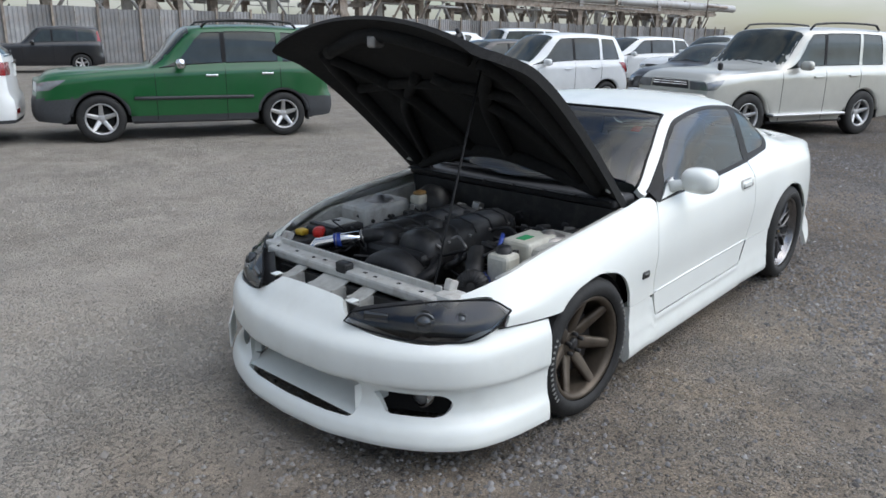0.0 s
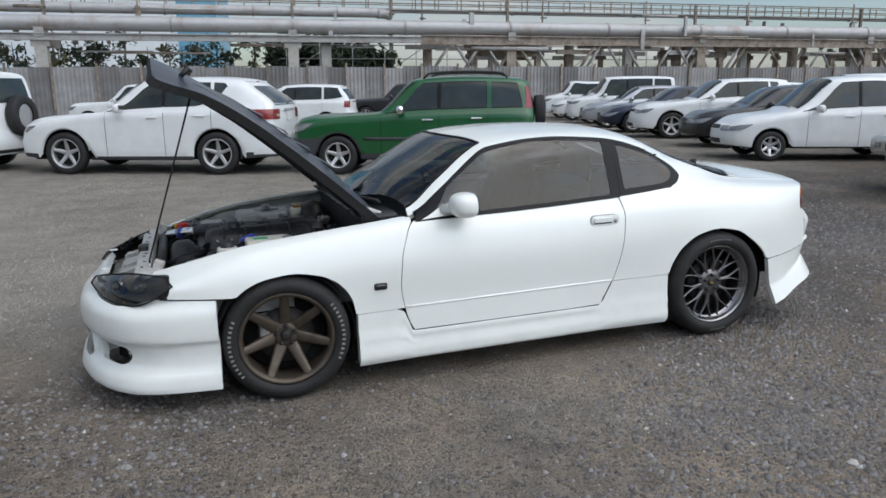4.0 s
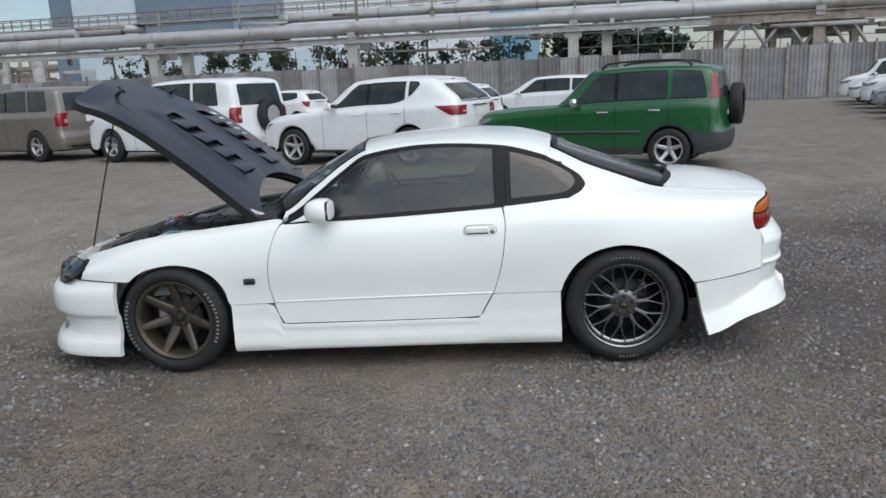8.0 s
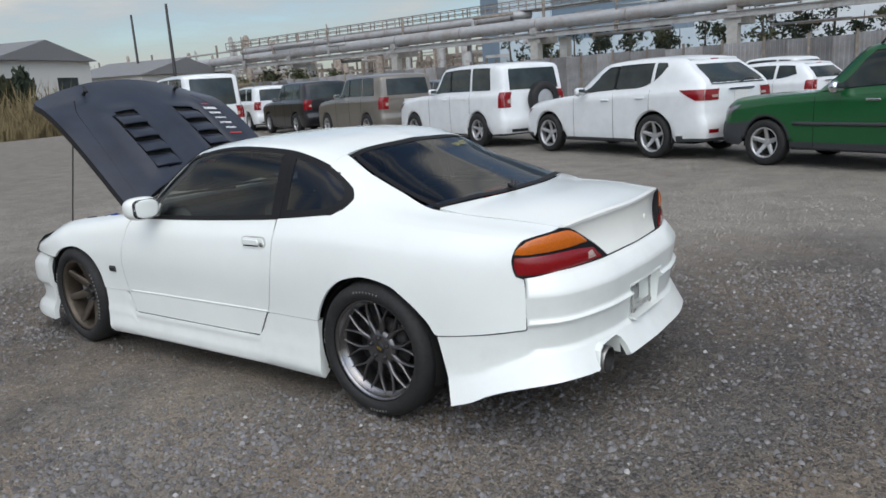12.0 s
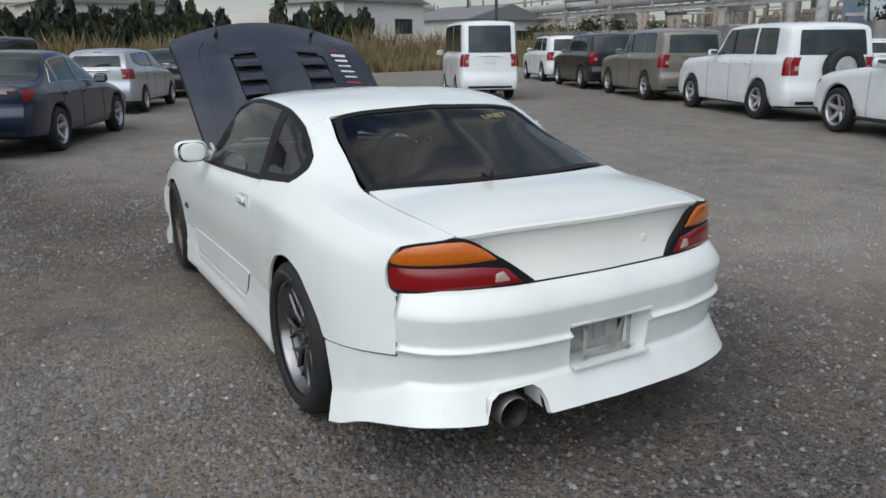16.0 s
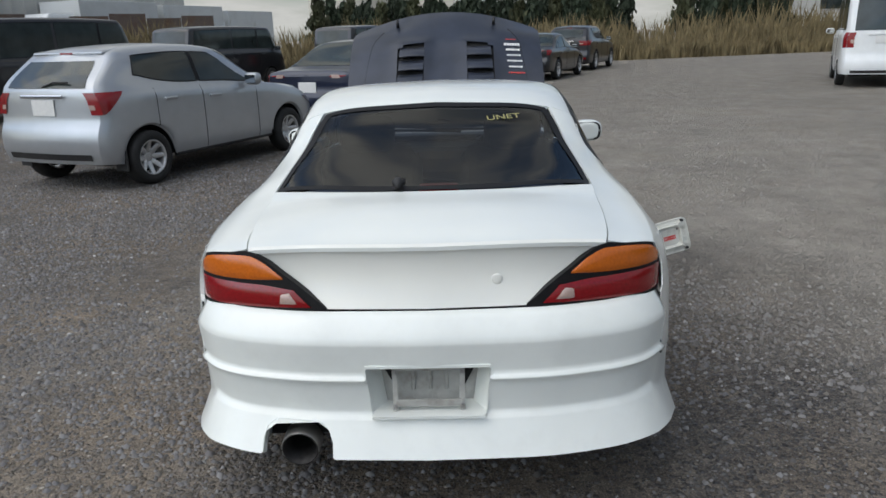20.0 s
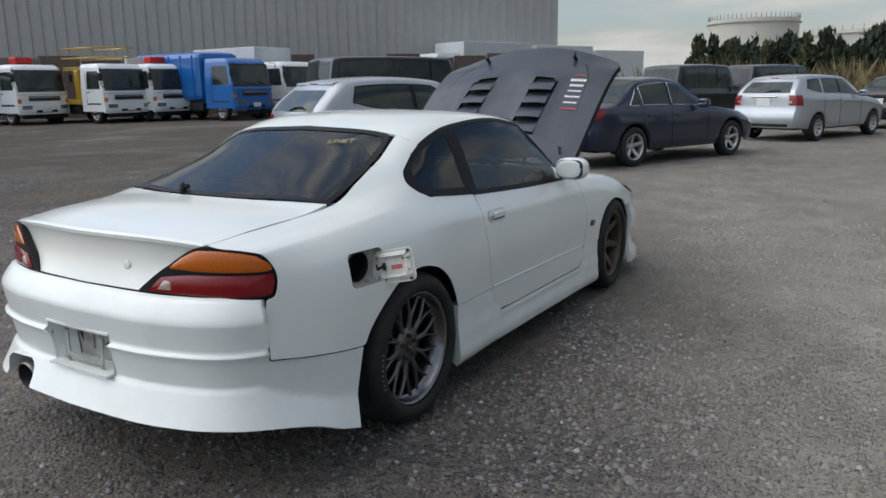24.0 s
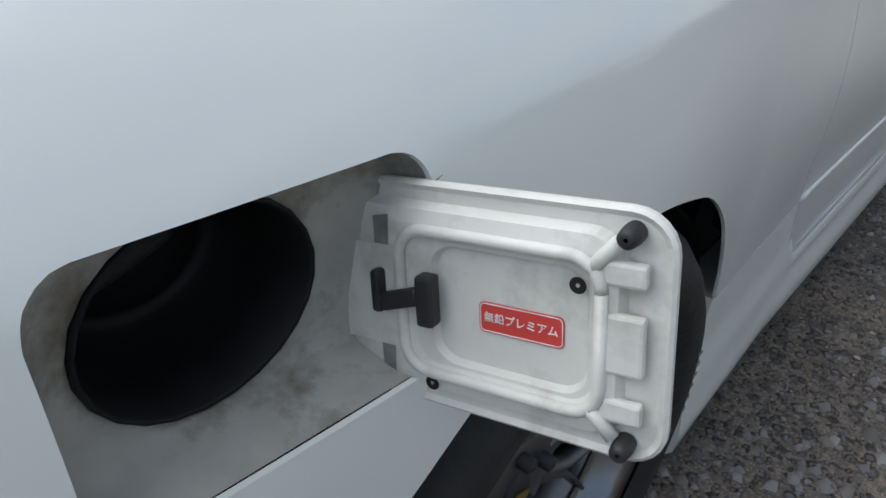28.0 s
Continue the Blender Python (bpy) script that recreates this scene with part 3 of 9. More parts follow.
def spoke_rim_data(rim, width, n, w0, w1, dish=0.03, hub=0.06, segs=40):
    """A rim with n tapered spokes, outer face towards -y."""
    h = width / 2
    data = [lathe_data([(rim * 0.94, h * 0.8), (rim * 0.9, h * 0.3), (rim * 0.9, -h * 0.6), (rim * 0.93, -h * 0.84), (rim, -h * 0.9), (rim * 1.015, -h * 0.86), (rim, h * 0.8)], segs)]
    data.append(lathe_data([(0.001, -h * 0.45 + dish), (hub * 0.6, -h * 0.47 + dish), (hub, -h * 0.42 + dish), (hub * 1.05, -h * 0.2 + dish), (0.001, -h * 0.15 + dish)], 20))
    y0, y1 = -h * 0.40 + dish, -h * 0.66
    for i in range(n):
        a = 2 * math.pi * i / n + math.pi / 2
        pts = []
        for rr, ww, yy, th in ((hub * 0.8, w0, y0, 0.03), (rim * 0.55, (w0 + w1) / 2, (y0 + y1) / 2 + 0.004, 0.024), (rim * 0.93, w1, y1, 0.02)):
            for sx, sy in ((-1, 0), (-0.6, -0.25), (0.6, -0.25), (1, 0), (1, 1), (-1, 1)):
                pts.append((sx * ww / 2, yy + sy * th, rr))
        c, s = math.cos(a - math.pi / 2), math.sin(a - math.pi / 2)
        v = [(x * c - z * s, y, x * s + z * c) for x, y, z in pts]
        f = [(j * 6 + k, j * 6 + (k + 1) % 6, (j + 1) * 6 + (k + 1) % 6, (j + 1) * 6 + k) for j in range(2) for k in range(6)]
        data.append((v, f))
    return joined(*data)


def mesh_of(name, data, mat, smooth=True):
    me = bpy.data.meshes.new(name)
    me.from_pydata([tuple(map(float, v)) for v in data[0]], [], data[1])
    if smooth:
        me.polygons.foreach_set("use_smooth", [True] * len(me.polygons))
    me.materials.append(mat)
    me.update()
    return me


WHEEL_MESHES = {}


def plain_wheels(root, xs, half, r, rim, width, spokes, mat, z0=None):
    """Four wheels under a parked vehicle: tyre with its rim under it."""
    key = (r, rim, width, spokes, mat.name)
    if key not in WHEEL_MESHES:
        WHEEL_MESHES[key] = (mesh_of("wheel", tyre_data(r, rim, width, 28), RUBBER), mesh_of("rim", spoke_rim_data(rim, width, spokes, 0.075, 0.05, segs=28), mat),
                             mesh_of("brake", lathe_data([(0.001, 0.0), (rim * 0.8, 0.0), (rim * 0.8, 0.03)], 20), GAP))
    ty, ri, br = WHEEL_MESHES[key]
    for x in xs:
        for s in (-1, 1):
            w = new("wheel", ty)
            w.parent = root
            w.matrix_basis = pose(x, s * half, r if z0 is None else z0, 0, 0, 0 if s < 0 else 180)
            for me, name in ((ri, "rim"), (br, "brake_disc")):
                k = new(name, me)
                k.parent = w


# ==== parked vehicles ====
def parked(name, label, paint, spec, spot, turn=None, group="", category="car", lower=None):
    """A parked car from a spec of its main heights and lengths. Front at local -x, origin on the ground between the axles.
    lower: (material, height at the bumpers, height between the wheels) of a cladding."""
    g = dict(wb=2.6, fo=0.85, ro=0.85, w=1.72, r=0.32, nose=0.78, hood=0.98, cowl=-0.75, roof_f=0.0, roof=1.5, roof_r=1.5, tail=1.95, deck=1.0, belt_f=0.93, belt_r=1.0,
             tumble=0.78, sill=0.27, doors=(-0.55, 0.42, 1.25), spokes=5, rim=SILVER, box_rear=True, spare=False, lamp="corner", rails=False, grille=True, lamp_h=0.15,
             lean=0.14, rise=0.0, win_end=None, arch=None, rim_k=0.66, strip=SEAL_BLACK, spoiler=False, moulding=None, wiper=False, square=0.0)
    g.update(spec)
    wb, r = g["wb"], g["r"]
    f, b, hw = wb / 2 + g["fo"], wb / 2 + g["ro"], g["w"] / 2
    root = thing(name, label, category, (*spot, 0), ROW_TURN if turn is None else turn, group)
    ra = r + 0.065
    roof_z, boxy = g["roof"], g["box_rear"]

    def bottom(x):
        x = np.asarray(x, float)
        z = g["sill"] + 0.04 * np.clip((np.abs(x) - wb / 2 - 0.3) / 0.5, 0, 1)
        for xa in (-wb / 2, wb / 2):
            z = np.maximum(z, r + np.sqrt(np.clip(ra**2 - (x - xa) ** 2, 0, None)) * 1.0 - np.where(np.abs(x - xa) < ra, 0, 10))
        return z
    sq = g["square"]  # 1: a blunt, upright off-roader nose
    wide = curve((-f, (0.70 + 0.19 * sq) * hw), (-f + 0.08, (0.84 + 0.10 * sq) * hw), (-f + 0.3, (0.95 + 0.03 * sq) * hw), (-f + 0.8, hw), (b - 0.6, hw), (b - 0.22, 0.975 * hw), (b - 0.06, 0.93 * hw), (b, 0.87 * hw))
    belt = curve((-f, g["nose"] - 0.14), (-f + 0.25, g["nose"] - 0.07), (g["cowl"], g["belt_f"]), (b - 0.15, g["belt_r"]), (b, g["belt_r"] - 0.02))
    top_pts = [(-f, g["nose"] - 0.10), (-f + 0.10, g["nose"] - 0.01), (-f + 0.35, g["nose"] + 0.35 * (g["hood"] - g["nose"])), (g["cowl"] - 0.02, g["hood"]), (g["cowl"] + 0.06, g["hood"] + 0.05), (g["roof_f"], roof_z - 0.045),
               ((g["roof_f"] + g["roof_r"]) / 2, roof_z), (g["roof_r"], roof_z - 0.03)]
    edge_pts = [(-f, g["nose"] - 0.12), (-f + 0.15, g["nose"] - 0.04), (g["cowl"] - 0.02, g["hood"] - 0.04), (g["cowl"] + 0.2, g["hood"] + 0.06), (g["roof_f"] + 0.12, roof_z - 0.11),
                ((g["roof_f"] + g["roof_r"]) / 2, roof_z - 0.08), (g["roof_r"], roof_z - 0.11)]
    if boxy:
        top_pts += [(b - 0.03, roof_z - 0.07), (b, roof_z - 0.10)]
        edge_pts += [(b - 0.03, roof_z - 0.15), (b, roof_z - 0.18)]
    else:
        top_pts += [(g["tail"], g["deck"]), (b - 0.04, g["deck"] - 0.05), (b, g["deck"] - 0.12)]
        edge_pts += [(g["tail"] + 0.05, g["deck"] - 0.03), (b - 0.04, g["deck"] - 0.07), (b, g["deck"] - 0.14)]
    top, edge = curve(*top_pts), curve(*edge_pts)
    t = g["tumble"]
    cabin_end = b if boxy else g["tail"]
    edge_y = curve((-f, (0.58 + 0.20 * sq) * hw), (-f + 0.3, (0.80 + 0.05 * sq) * hw), (g["cowl"], (0.86 + 0.02 * sq) * hw), (g["roof_f"] + 0.1, t * hw), (g["roof_r"], t * hw), (cabin_end, t * 0.94 * hw if boxy else 0.86 * hw), (b + 0.01, t * 0.92 * hw if boxy else 0.74 * hw))

    def times(fn, k):
        return lambda x: fn(x) * k
    mid = lambda x: np.maximum(bottom(x) + 0.02, 0.30 + 0.33 * belt(x))  # noqa: E731
    s = Shell([(0.0, times(wide, 0.955), bottom), (0.10, times(wide, 0.985), lambda x: bottom(x) + 0.35 * (mid(x) - bottom(x))), (0.22, times(wide, 0.99), mid), (0.42, times(wide, 0.985), lambda x: np.maximum(belt(x) - 0.09, mid(x) + 0.02)),
               (0.5, times(wide, 0.935), lambda x: np.maximum(belt(x), mid(x) + 0.04)), (0.75, lambda x: np.minimum(edge_y(x), 0.93 * wide(x)), edge),
               (0.80, lambda x: np.minimum(edge_y(x), 0.93 * wide(x)) * 0.90, lambda x: edge(x) + 0.55 * (top(x) - edge(x))),
               (0.88, lambda x: np.minimum(edge_y(x), 0.93 * wide(x)) * 0.58, lambda x: edge(x) + 0.85 * (top(x) - edge(x))), (1.0, lambda x: 0 * x, top)])
    # the ends in profile: bumpers stand out, hatch and bonnet edge lean back
    if boxy:
        tail_lean = curve((0.12, -0.14), (0.32, -0.03), (0.46, 0.0), (0.62, -0.01), (0.70, -0.055), (g["belt_r"], -0.08), (roof_z - 0.04, -0.09 - g["lean"]), (roof_z + 0.2, -0.10 - g["lean"]))
    else:
        tail_lean = curve((0.12, -0.14), (0.32, -0.03), (0.46, 0.0), (0.62, -0.01), (0.70, -0.05), (g["deck"] + 0.06, -0.03), (roof_z + 0.2, -0.03))
    nose_lean = curve((0.12, 0.16), (0.30, 0.03), (0.44, 0.0), (0.58, 0.01), (0.66, 0.035), (g["nose"], 0.10 - 0.05 * sq), (g["nose"] + 0.6, 0.12 - 0.05 * sq))
    back_run = max(0.7, 2.3 * g["lean"])

    def side(x, v):
        p = s.at(x, v)
        wr = np.clip((p[..., 0] - (b - back_run)) / back_run, 0, 1) ** 1.3
        wf = np.clip((0.6 - f - p[..., 0]) / 0.6, 0, 1) ** 1.3
        dx = wr * tail_lean(p[..., 2]) + wf * nose_lean(p[..., 2])
        return p + dx[..., None] * np.array([1.0, 0, 0])

    def end_face(rear, q, v):
        """The tail or nose: q from -1 to 1 across it."""
        q, v = np.broadcast_arrays(np.asarray(q, float), np.asarray(v, float))
        p = side(np.full(v.shape, b if rear else -f), v)
        bulge = (0.055 if rear else -0.13 + 0.085 * sq) * (1 - q**2)
        return np.stack([p[..., 0] + bulge, q * p[..., 1], p[..., 2]], -1)

    def v_at(x, z):
        vg = np.linspace(0, 0.76, 160)
        return float(np.interp(z, s.at(np.full(160, float(x)), vg)[:, 2], vg))

    arch_x = ra * np.sin(np.linspace(-np.pi / 2, np.pi / 2, 17))
    xs = np.unique(np.round(np.r_[np.linspace(-f, b, 36), -f + 0.03, -f + 0.08, b - 0.03, b - 0.08, b - 0.14, arch_x - wb / 2, arch_x + wb / 2, g["cowl"], g["roof_f"], g["roof_r"]], 3))
    xs = xs[np.r_[True, np.diff(xs) > 0.008]]
    xs[-1] = b
    vs = np.r_[np.linspace(0, 0.5, 14), np.linspace(0.5, 0.75, 6)[1:], np.linspace(0.75, 1, 8)[1:]]
    half = side(xs[None, :], vs[:, None])
    ring = np.concatenate([half * (1, -1, 1), half[-2::-1]], 0)
    rows, cols = ring.shape[:2]
    verts, faces = list(ring.reshape(-1, 3)), grid_faces(rows, cols)
    qs = np.linspace(-1, 1, 11)
    for rear in (False, True):
        cap = end_face(rear, qs[None, :], vs[:, None])
        faces += grid_faces(*cap.shape[:2], len(verts), not rear)
        verts += list(cap.reshape(-1, 3))
    if lower:
        va = np.array(verts)
        fa = np.array(faces)
        zc, xc = va[fa][..., 2].max(1), va[fa][..., 0].mean(1)
        is_low = zc < np.where(np.abs(xc) > wb / 2, lower[1], lower[2])
        build("lower_cladding", verts, [q for q, k in zip(faces, is_low) if k], lower[0], root, "dark grey plastic bumper and sill cladding")
        faces = [q for q, k in zip(faces, is_low) if not k]
    build("body", verts, faces, paint, root)
    box("underbody", (f + b - 0.6, g["w"] - 0.5, 0.34), (0, 0, 0.42), GAP, root)
    arch_mat, arch_r = g["arch"] or (paint, 0.012)
    for xa in (-wb / 2, wb / 2):
        for sd in (-1, 1):
            v, q = lathe_data([(ra + 0.005, 0.0), (ra + 0.005, 0.26), (0.05, 0.26)], 14, start=0, sweep=math.pi)
            build("wheel_well", [(x + xa, sd * (hw * 0.955 - 0.012 - y), z + r) for x, y, z in v], q, GAP, root)
            ax = xa + ra * np.sin(np.linspace(-1.45, 1.45, 19))
            tube("arch_lip", (side(ax, np.zeros(19)) + (0, -0.3 * arch_r, 0.1 * arch_r)) * (1, sd, 1), arch_r, arch_mat, root, segs=6)
    plain_wheels(root, (-wb / 2, wb / 2), hw - 0.105, r, r * g["rim_k"], 0.205, g["spokes"], g["rim"])
    # glass
    d0, d1, d2 = g["doors"]
    end = g["win_end"] or ((b - 0.24) if boxy else min(g["roof_r"] + 0.45, g["tail"] - 0.15))
    spans = [(g["cowl"] + 0.32, d1 - 0.03), (d1 + 0.03, d2 - 0.03)]
    if end > d2 + 0.2:
        spans.append((d2 + 0.05, end))
    else:
        spans[-1] = (d1 + 0.03, max(end, d2 - 0.03))
    up = np.linspace(0, 1, 7)[:, None]

    def low_v(x):
        k = np.clip((np.asarray(x) - (end - 0.7)) / 0.7, 0, 1)
        return 0.528 + 0.19 * g["rise"] * k**1.8
    for k, (a, c) in enumerate(spans):
        last = k == len(spans) - 1
        lean_a = max(0.0, g["roof_f"] + 0.12 - g["cowl"] - 0.12) if k == 0 else 0.0
        lean_c = 0.0 if not last else (0.05 if boxy else 0.24)
        a0, c0 = (g["cowl"] + 0.14 if k == 0 else a), c + (0.04 if last else 0.0)
        left, right = a0 + lean_a * up, c0 - lean_c * up**1.5
        x = left + (right - left) * np.linspace(0, 1, 12)[None, :]
        p = side(x, low_v(x) + (0.726 - low_v(x)) * up)
        post = None
        if k:
            q = spans[k - 1][1] + (a - spans[k - 1][1]) * np.linspace(0, 1, 3)[None, :] * np.ones((7, 1))
            post = side(q, low_v(q) + (0.726 - low_v(q)) * up)
        for sd in (-1, 1):
            sheet("side_window", p, GLASS_DARK, root, side=sd, offset=0.004)
            if post is not None:
                sheet("window_post", post, SEAL_BLACK if k == 1 else paint, root, side=sd, offset=0.006)
            rim = np.concatenate([p[0], p[1:, -1], p[-1, -2::-1]]) * (1, sd, 1) + (0, 0.004 * sd, 0)
            tube("window_strip", rim, 0.007, g["strip"], root, segs=5)
    u = np.linspace(g["cowl"] + 0.07, g["roof_f"] - 0.03, 7)
    vv = np.linspace(0.775, 1.0, 8)

    def across(u):
        p = side(u[:, None] * np.ones((1, 8)), vv[None, :] * np.ones((7, 1)))
        full = np.concatenate([p * (1, -1, 1), p[:, -2::-1]], 1)
        nn = normals_of(full)
        nn *= np.sign(nn[..., 2:3])
        return full + 0.004 * nn
    p = across(u)
    build("windscreen", p.reshape(-1, 3), grid_faces(*p.shape[:2]), GLASS_DARK, root)
    tube("windscreen_wiper", [(g["cowl"] + 0.05, -0.45 * hw, g["hood"] + 0.03), (g["cowl"] + 0.10, 0.2 * hw, g["hood"] + 0.09)], 0.010, PLASTIC, root, segs=4)

    def tail_panel(nm, mat, q0, q1, z0, z1, parent=root, out=0.005, taper=0.0, rear=True, n=7):
        """A sheet on the tail or nose between two heights, narrower at the top by taper."""
        va, vb = v_at(b if rear else -f, z0), v_at(b if rear else -f, z1)
        k = np.linspace(0, 1, 5)[:, None]
        q = q0 + (q1 - q0) * np.linspace(0, 1, n)[None, :]
        q = q * (1 - taper * k) if q0 < 0 else q
        p = end_face(rear, q, va + (vb - va) * k) + ((out if rear else -out), 0, 0)
        return build(nm, p.reshape(-1, 3), grid_faces(5, n, 0, not rear), mat, parent)

    if boxy:
        rw = tail_panel("rear_window", GLASS_DARK, -0.86, 0.86, g["belt_r"] + 0.03, roof_z - 0.165, taper=0.03, n=9)
        if g["wiper"]:
            x0 = b + float(tail_lean(g["belt_r"] + 0.06)) + 0.07
            tube("rear_wiper", [(x0, 0.0, g["belt_r"] + 0.04), (x0 - 0.015, 0.16, g["belt_r"] + 0.09), (x0 - 0.02, 0.36, g["belt_r"] + 0.085)], 0.011, PLASTIC, rw, segs=6)
        if g["spoiler"]:
            box("roof_spoiler", (0.15, g["w"] * 0.62, 0.03), (b - 0.13 - g["lean"], 0, roof_z - 0.085), paint, root, bevel=0.014, rot=Euler((0, radians(7), 0)).to_matrix())
            box("brake_lamp", (0.02, 0.18, 0.022), (b - 0.055 - g["lean"], 0, roof_z - 0.095), RED_LENS, root, bevel=0.005)
    else:
        p = across(np.linspace(g["roof_r"] + 0.06, g["tail"] - 0.05, 7))
        build("rear_window", p.reshape(-1, 3), grid_faces(*p.shape[:2]), GLASS_DARK, root)
    # lamps
    nz = g["nose"] - 0.14
    br = g["belt_r"]
    kinds = {"corner": (0.18, 0.14, 0.80, br - 0.24, br - 0.02), "tall": (0.13, 0.11, 0.80, br - 0.34, br - 0.01), "pillar": (0.15, 0.06, 0.87, br + 0.03, roof_z - 0.19),
             "wrap": (0.12, 0.46, 0.64, br - 0.21, br - 0.04), "wedge": (0.05, 0.30, 0.80, br - 0.24, br - 0.02), "deck": (0.10, 0.30, 0.62, g["deck"] - 0.25, g["deck"] - 0.10)}
    lo_len, hi_len, q0, z0, z1 = kinds[g["lamp"] if boxy else "deck"]
    for sd in (-1, 1):
        va, vb = v_at(b, z0), v_at(b, z1)
        k = np.linspace(0, 1, 6)[:, None]
        x = b - (lo_len + (hi_len - lo_len) * k) * np.linspace(1, 0, 6)[None, :]
        zz = np.broadcast_to(z0 + (z1 - z0) * k, x.shape)
        p = side(x, s.v_for(x, zz, 2, 0, 0.76))
        tl = sheet("tail_light", p, RED_LENS, root, side=sd, offset=0.007)
        kq = np.linspace(q0, 0.995, 5)[None, :]
        p = end_face(True, kq + (0.08 * (1 - k) if g["lamp"] == "wedge" else 0), va + (vb - va) * k)
        sheet("rear_lens", np.minimum(p, (9, 9, 9)), RED_LENS, tl, side=sd, offset=0.007)
        cut = slice(4, 6) if g["lamp"] == "pillar" else slice(1, 3)
        sheet("indicator_lens" if g["lamp"] == "pillar" else "reversing_lens", p[cut] if g["lamp"] == "pillar" else p[cut, :3], AMBER if g["lamp"] == "pillar" else CLEAR_LENS, tl, side=sd, offset=0.011)
        if g["lamp"] == "wrap":
            zr = (0.44, 0.50)
            p = end_face(True, np.linspace(0.72, 0.97, 4)[None, :], np.linspace(v_at(b, zr[0]), v_at(b, zr[1]), 3)[:, None])
            sheet("reflector", p, RED_LENS, root, side=sd, offset=0.006)
        # headlamp round the front corner
        za, zb = nz - g["lamp_h"] / 2 - 0.02, min(nz + g["lamp_h"] / 2, g["nose"] - 0.13)
        long_lamp = g.get("lamp_len", 0.42)
        x = -f + long_lamp * (0.45 + 0.55 * k) * np.linspace(0, 1, 6)[None, :]
        rise = 0.09 * (x + f)
        zz = np.minimum(za + (zb - za) * k + rise, belt(x) - 0.015)
        p = side(x, s.v_for(x, zz, 2, 0, 0.52))
        hl = sheet("headlight", p, HEADLAMP, root, side=sd, offset=0.007)
        va, vb = v_at(-f, za), v_at(-f, zb)
        p = end_face(False, np.linspace(0.58, 0.995, 5)[None, :], va + (vb - va) * k)
        build("front_lens", (p * (1, sd, 1) - (0.007, 0, 0)).reshape(-1, 3), grid_faces(6, 5, 0, sd > 0), HEADLAMP, hl)
        m = box("mirror", (0.13, 0.21, 0.15), (g["cowl"] + 0.42, sd * (hw + 0.085), g["belt_f"] + 0.075), g.get("mirror", paint), root, bevel=0.05, smooth=True)
        box("mirror_glass", (0.008, 0.16, 0.10), (g["cowl"] + 0.483, sd * (hw + 0.088), g["belt_f"] + 0.077), MIRROR, m, bevel=0.003)
        for dx in (d1 - 0.2, d2 - 0.2):
            hv = v_at(dx, float(belt(dx)) - 0.13)
            box("door_handle", (0.19, 0.03, 0.032), (dx, sd * (float(side(dx, hv)[1]) + 0.010), float(belt(dx)) - 0.13), g.get("handle", paint), root, bevel=0.01)
        for dx in (d0, d1, d2):
            z = side(np.full(8, dx), np.linspace(0.02, 0.49, 8))
            tube("door_seam", z * (1, sd, 1) + (0, sd * 0.001, 0), 0.004, GAP, root, segs=4)
        if g["moulding"]:
            mx = np.linspace(-wb / 2 + ra + 0.06, wb / 2 - ra - 0.06, 12)
            p = side(mx, np.array([v_at(q, 0.62) for q in mx]))
            tube("side_moulding", (p + (0, 0.002, 0)) * (1, sd, 1), 0.028, g["moulding"], root, segs=6)
        box("mud_flap", (0.02, 0.17, 0.22), (wb / 2 + ra - 0.01, sd * (hw - 0.11), r + 0.01), PLASTIC, root, bevel=0.004)
        sill_x = np.linspace(-wb / 2 + ra + 0.02, wb / 2 - ra - 0.02, 6)
        tube("sill_trim", (side(sill_x, np.zeros(6)) + (0, -0.02, 0.01)) * (1, sd, 1), 0.03, PLASTIC, root, segs=6)
    if g["grille"]:
        gr = tail_panel("grille", PLASTIC, -0.50 - 0.04 * sq, 0.50 + 0.04 * sq, nz - 0.06 - 0.05 * sq, nz + 0.035, rear=False)
        tail_panel("grille_trim", CHROME, -0.50, 0.50, nz + 0.022, nz + 0.042, gr, 0.010, rear=False)
    tail_panel("lower_intake", PLASTIC, -0.62, 0.62, 0.335, 0.43, rear=False)
    pz = g.get("plate_z", br - 0.17 if boxy else g["deck"] - 0.30)
    px = b + float(tail_lean(pz)) + 0.062
    box("number_plate", (0.014, 0.33, 0.165), (px, 0, pz), PLATE, root, "plain white plate", bevel=0.004)
    if boxy and not g["spare"]:
        box("plate_garnish", (0.03, 0.62, 0.035), (px, 0, pz + 0.115), CHROME if g["lamp"] != "tall" else paint, root, bevel=0.008)
    if not lower:
        tail_panel("rear_bumper_trim", PLASTIC, -0.85, 0.85, 0.335, 0.40)
    if g.get("bar"):
        fb = box("front_bumper", (0.24, g["w"] * 0.97, 0.26), (-f - 0.10, 0, 0.62), paint, root, bevel=0.07, smooth=True)
        box("bumper_mouth", (0.02, g["w"] * 0.42, 0.11), (-f - 0.222, 0, 0.62), PLASTIC, fb, bevel=0.01)
        for sd in (-1, 1):
            box("fog_lamp", (0.02, 0.16, 0.08), (-f - 0.22, sd * (hw - 0.30), 0.63), HEADLAMP, fb, bevel=0.008)
        for k in range(3):
            tail_panel("grille_bar", CHROME, -0.5, 0.5, nz - 0.055 + 0.035 * k, nz - 0.040 + 0.035 * k, rear=False, out=0.012)
        box("side_step", (1.7, 0.16, 0.05), (-0.05, -hw - 0.02, 0.40), SILVER, root, bevel=0.02)
        box("parking_mirror", (0.08, 0.07, 0.12), (-f + 0.35, -hw * 0.78, g["nose"] + 0.10), PLASTIC, root, bevel=0.03)
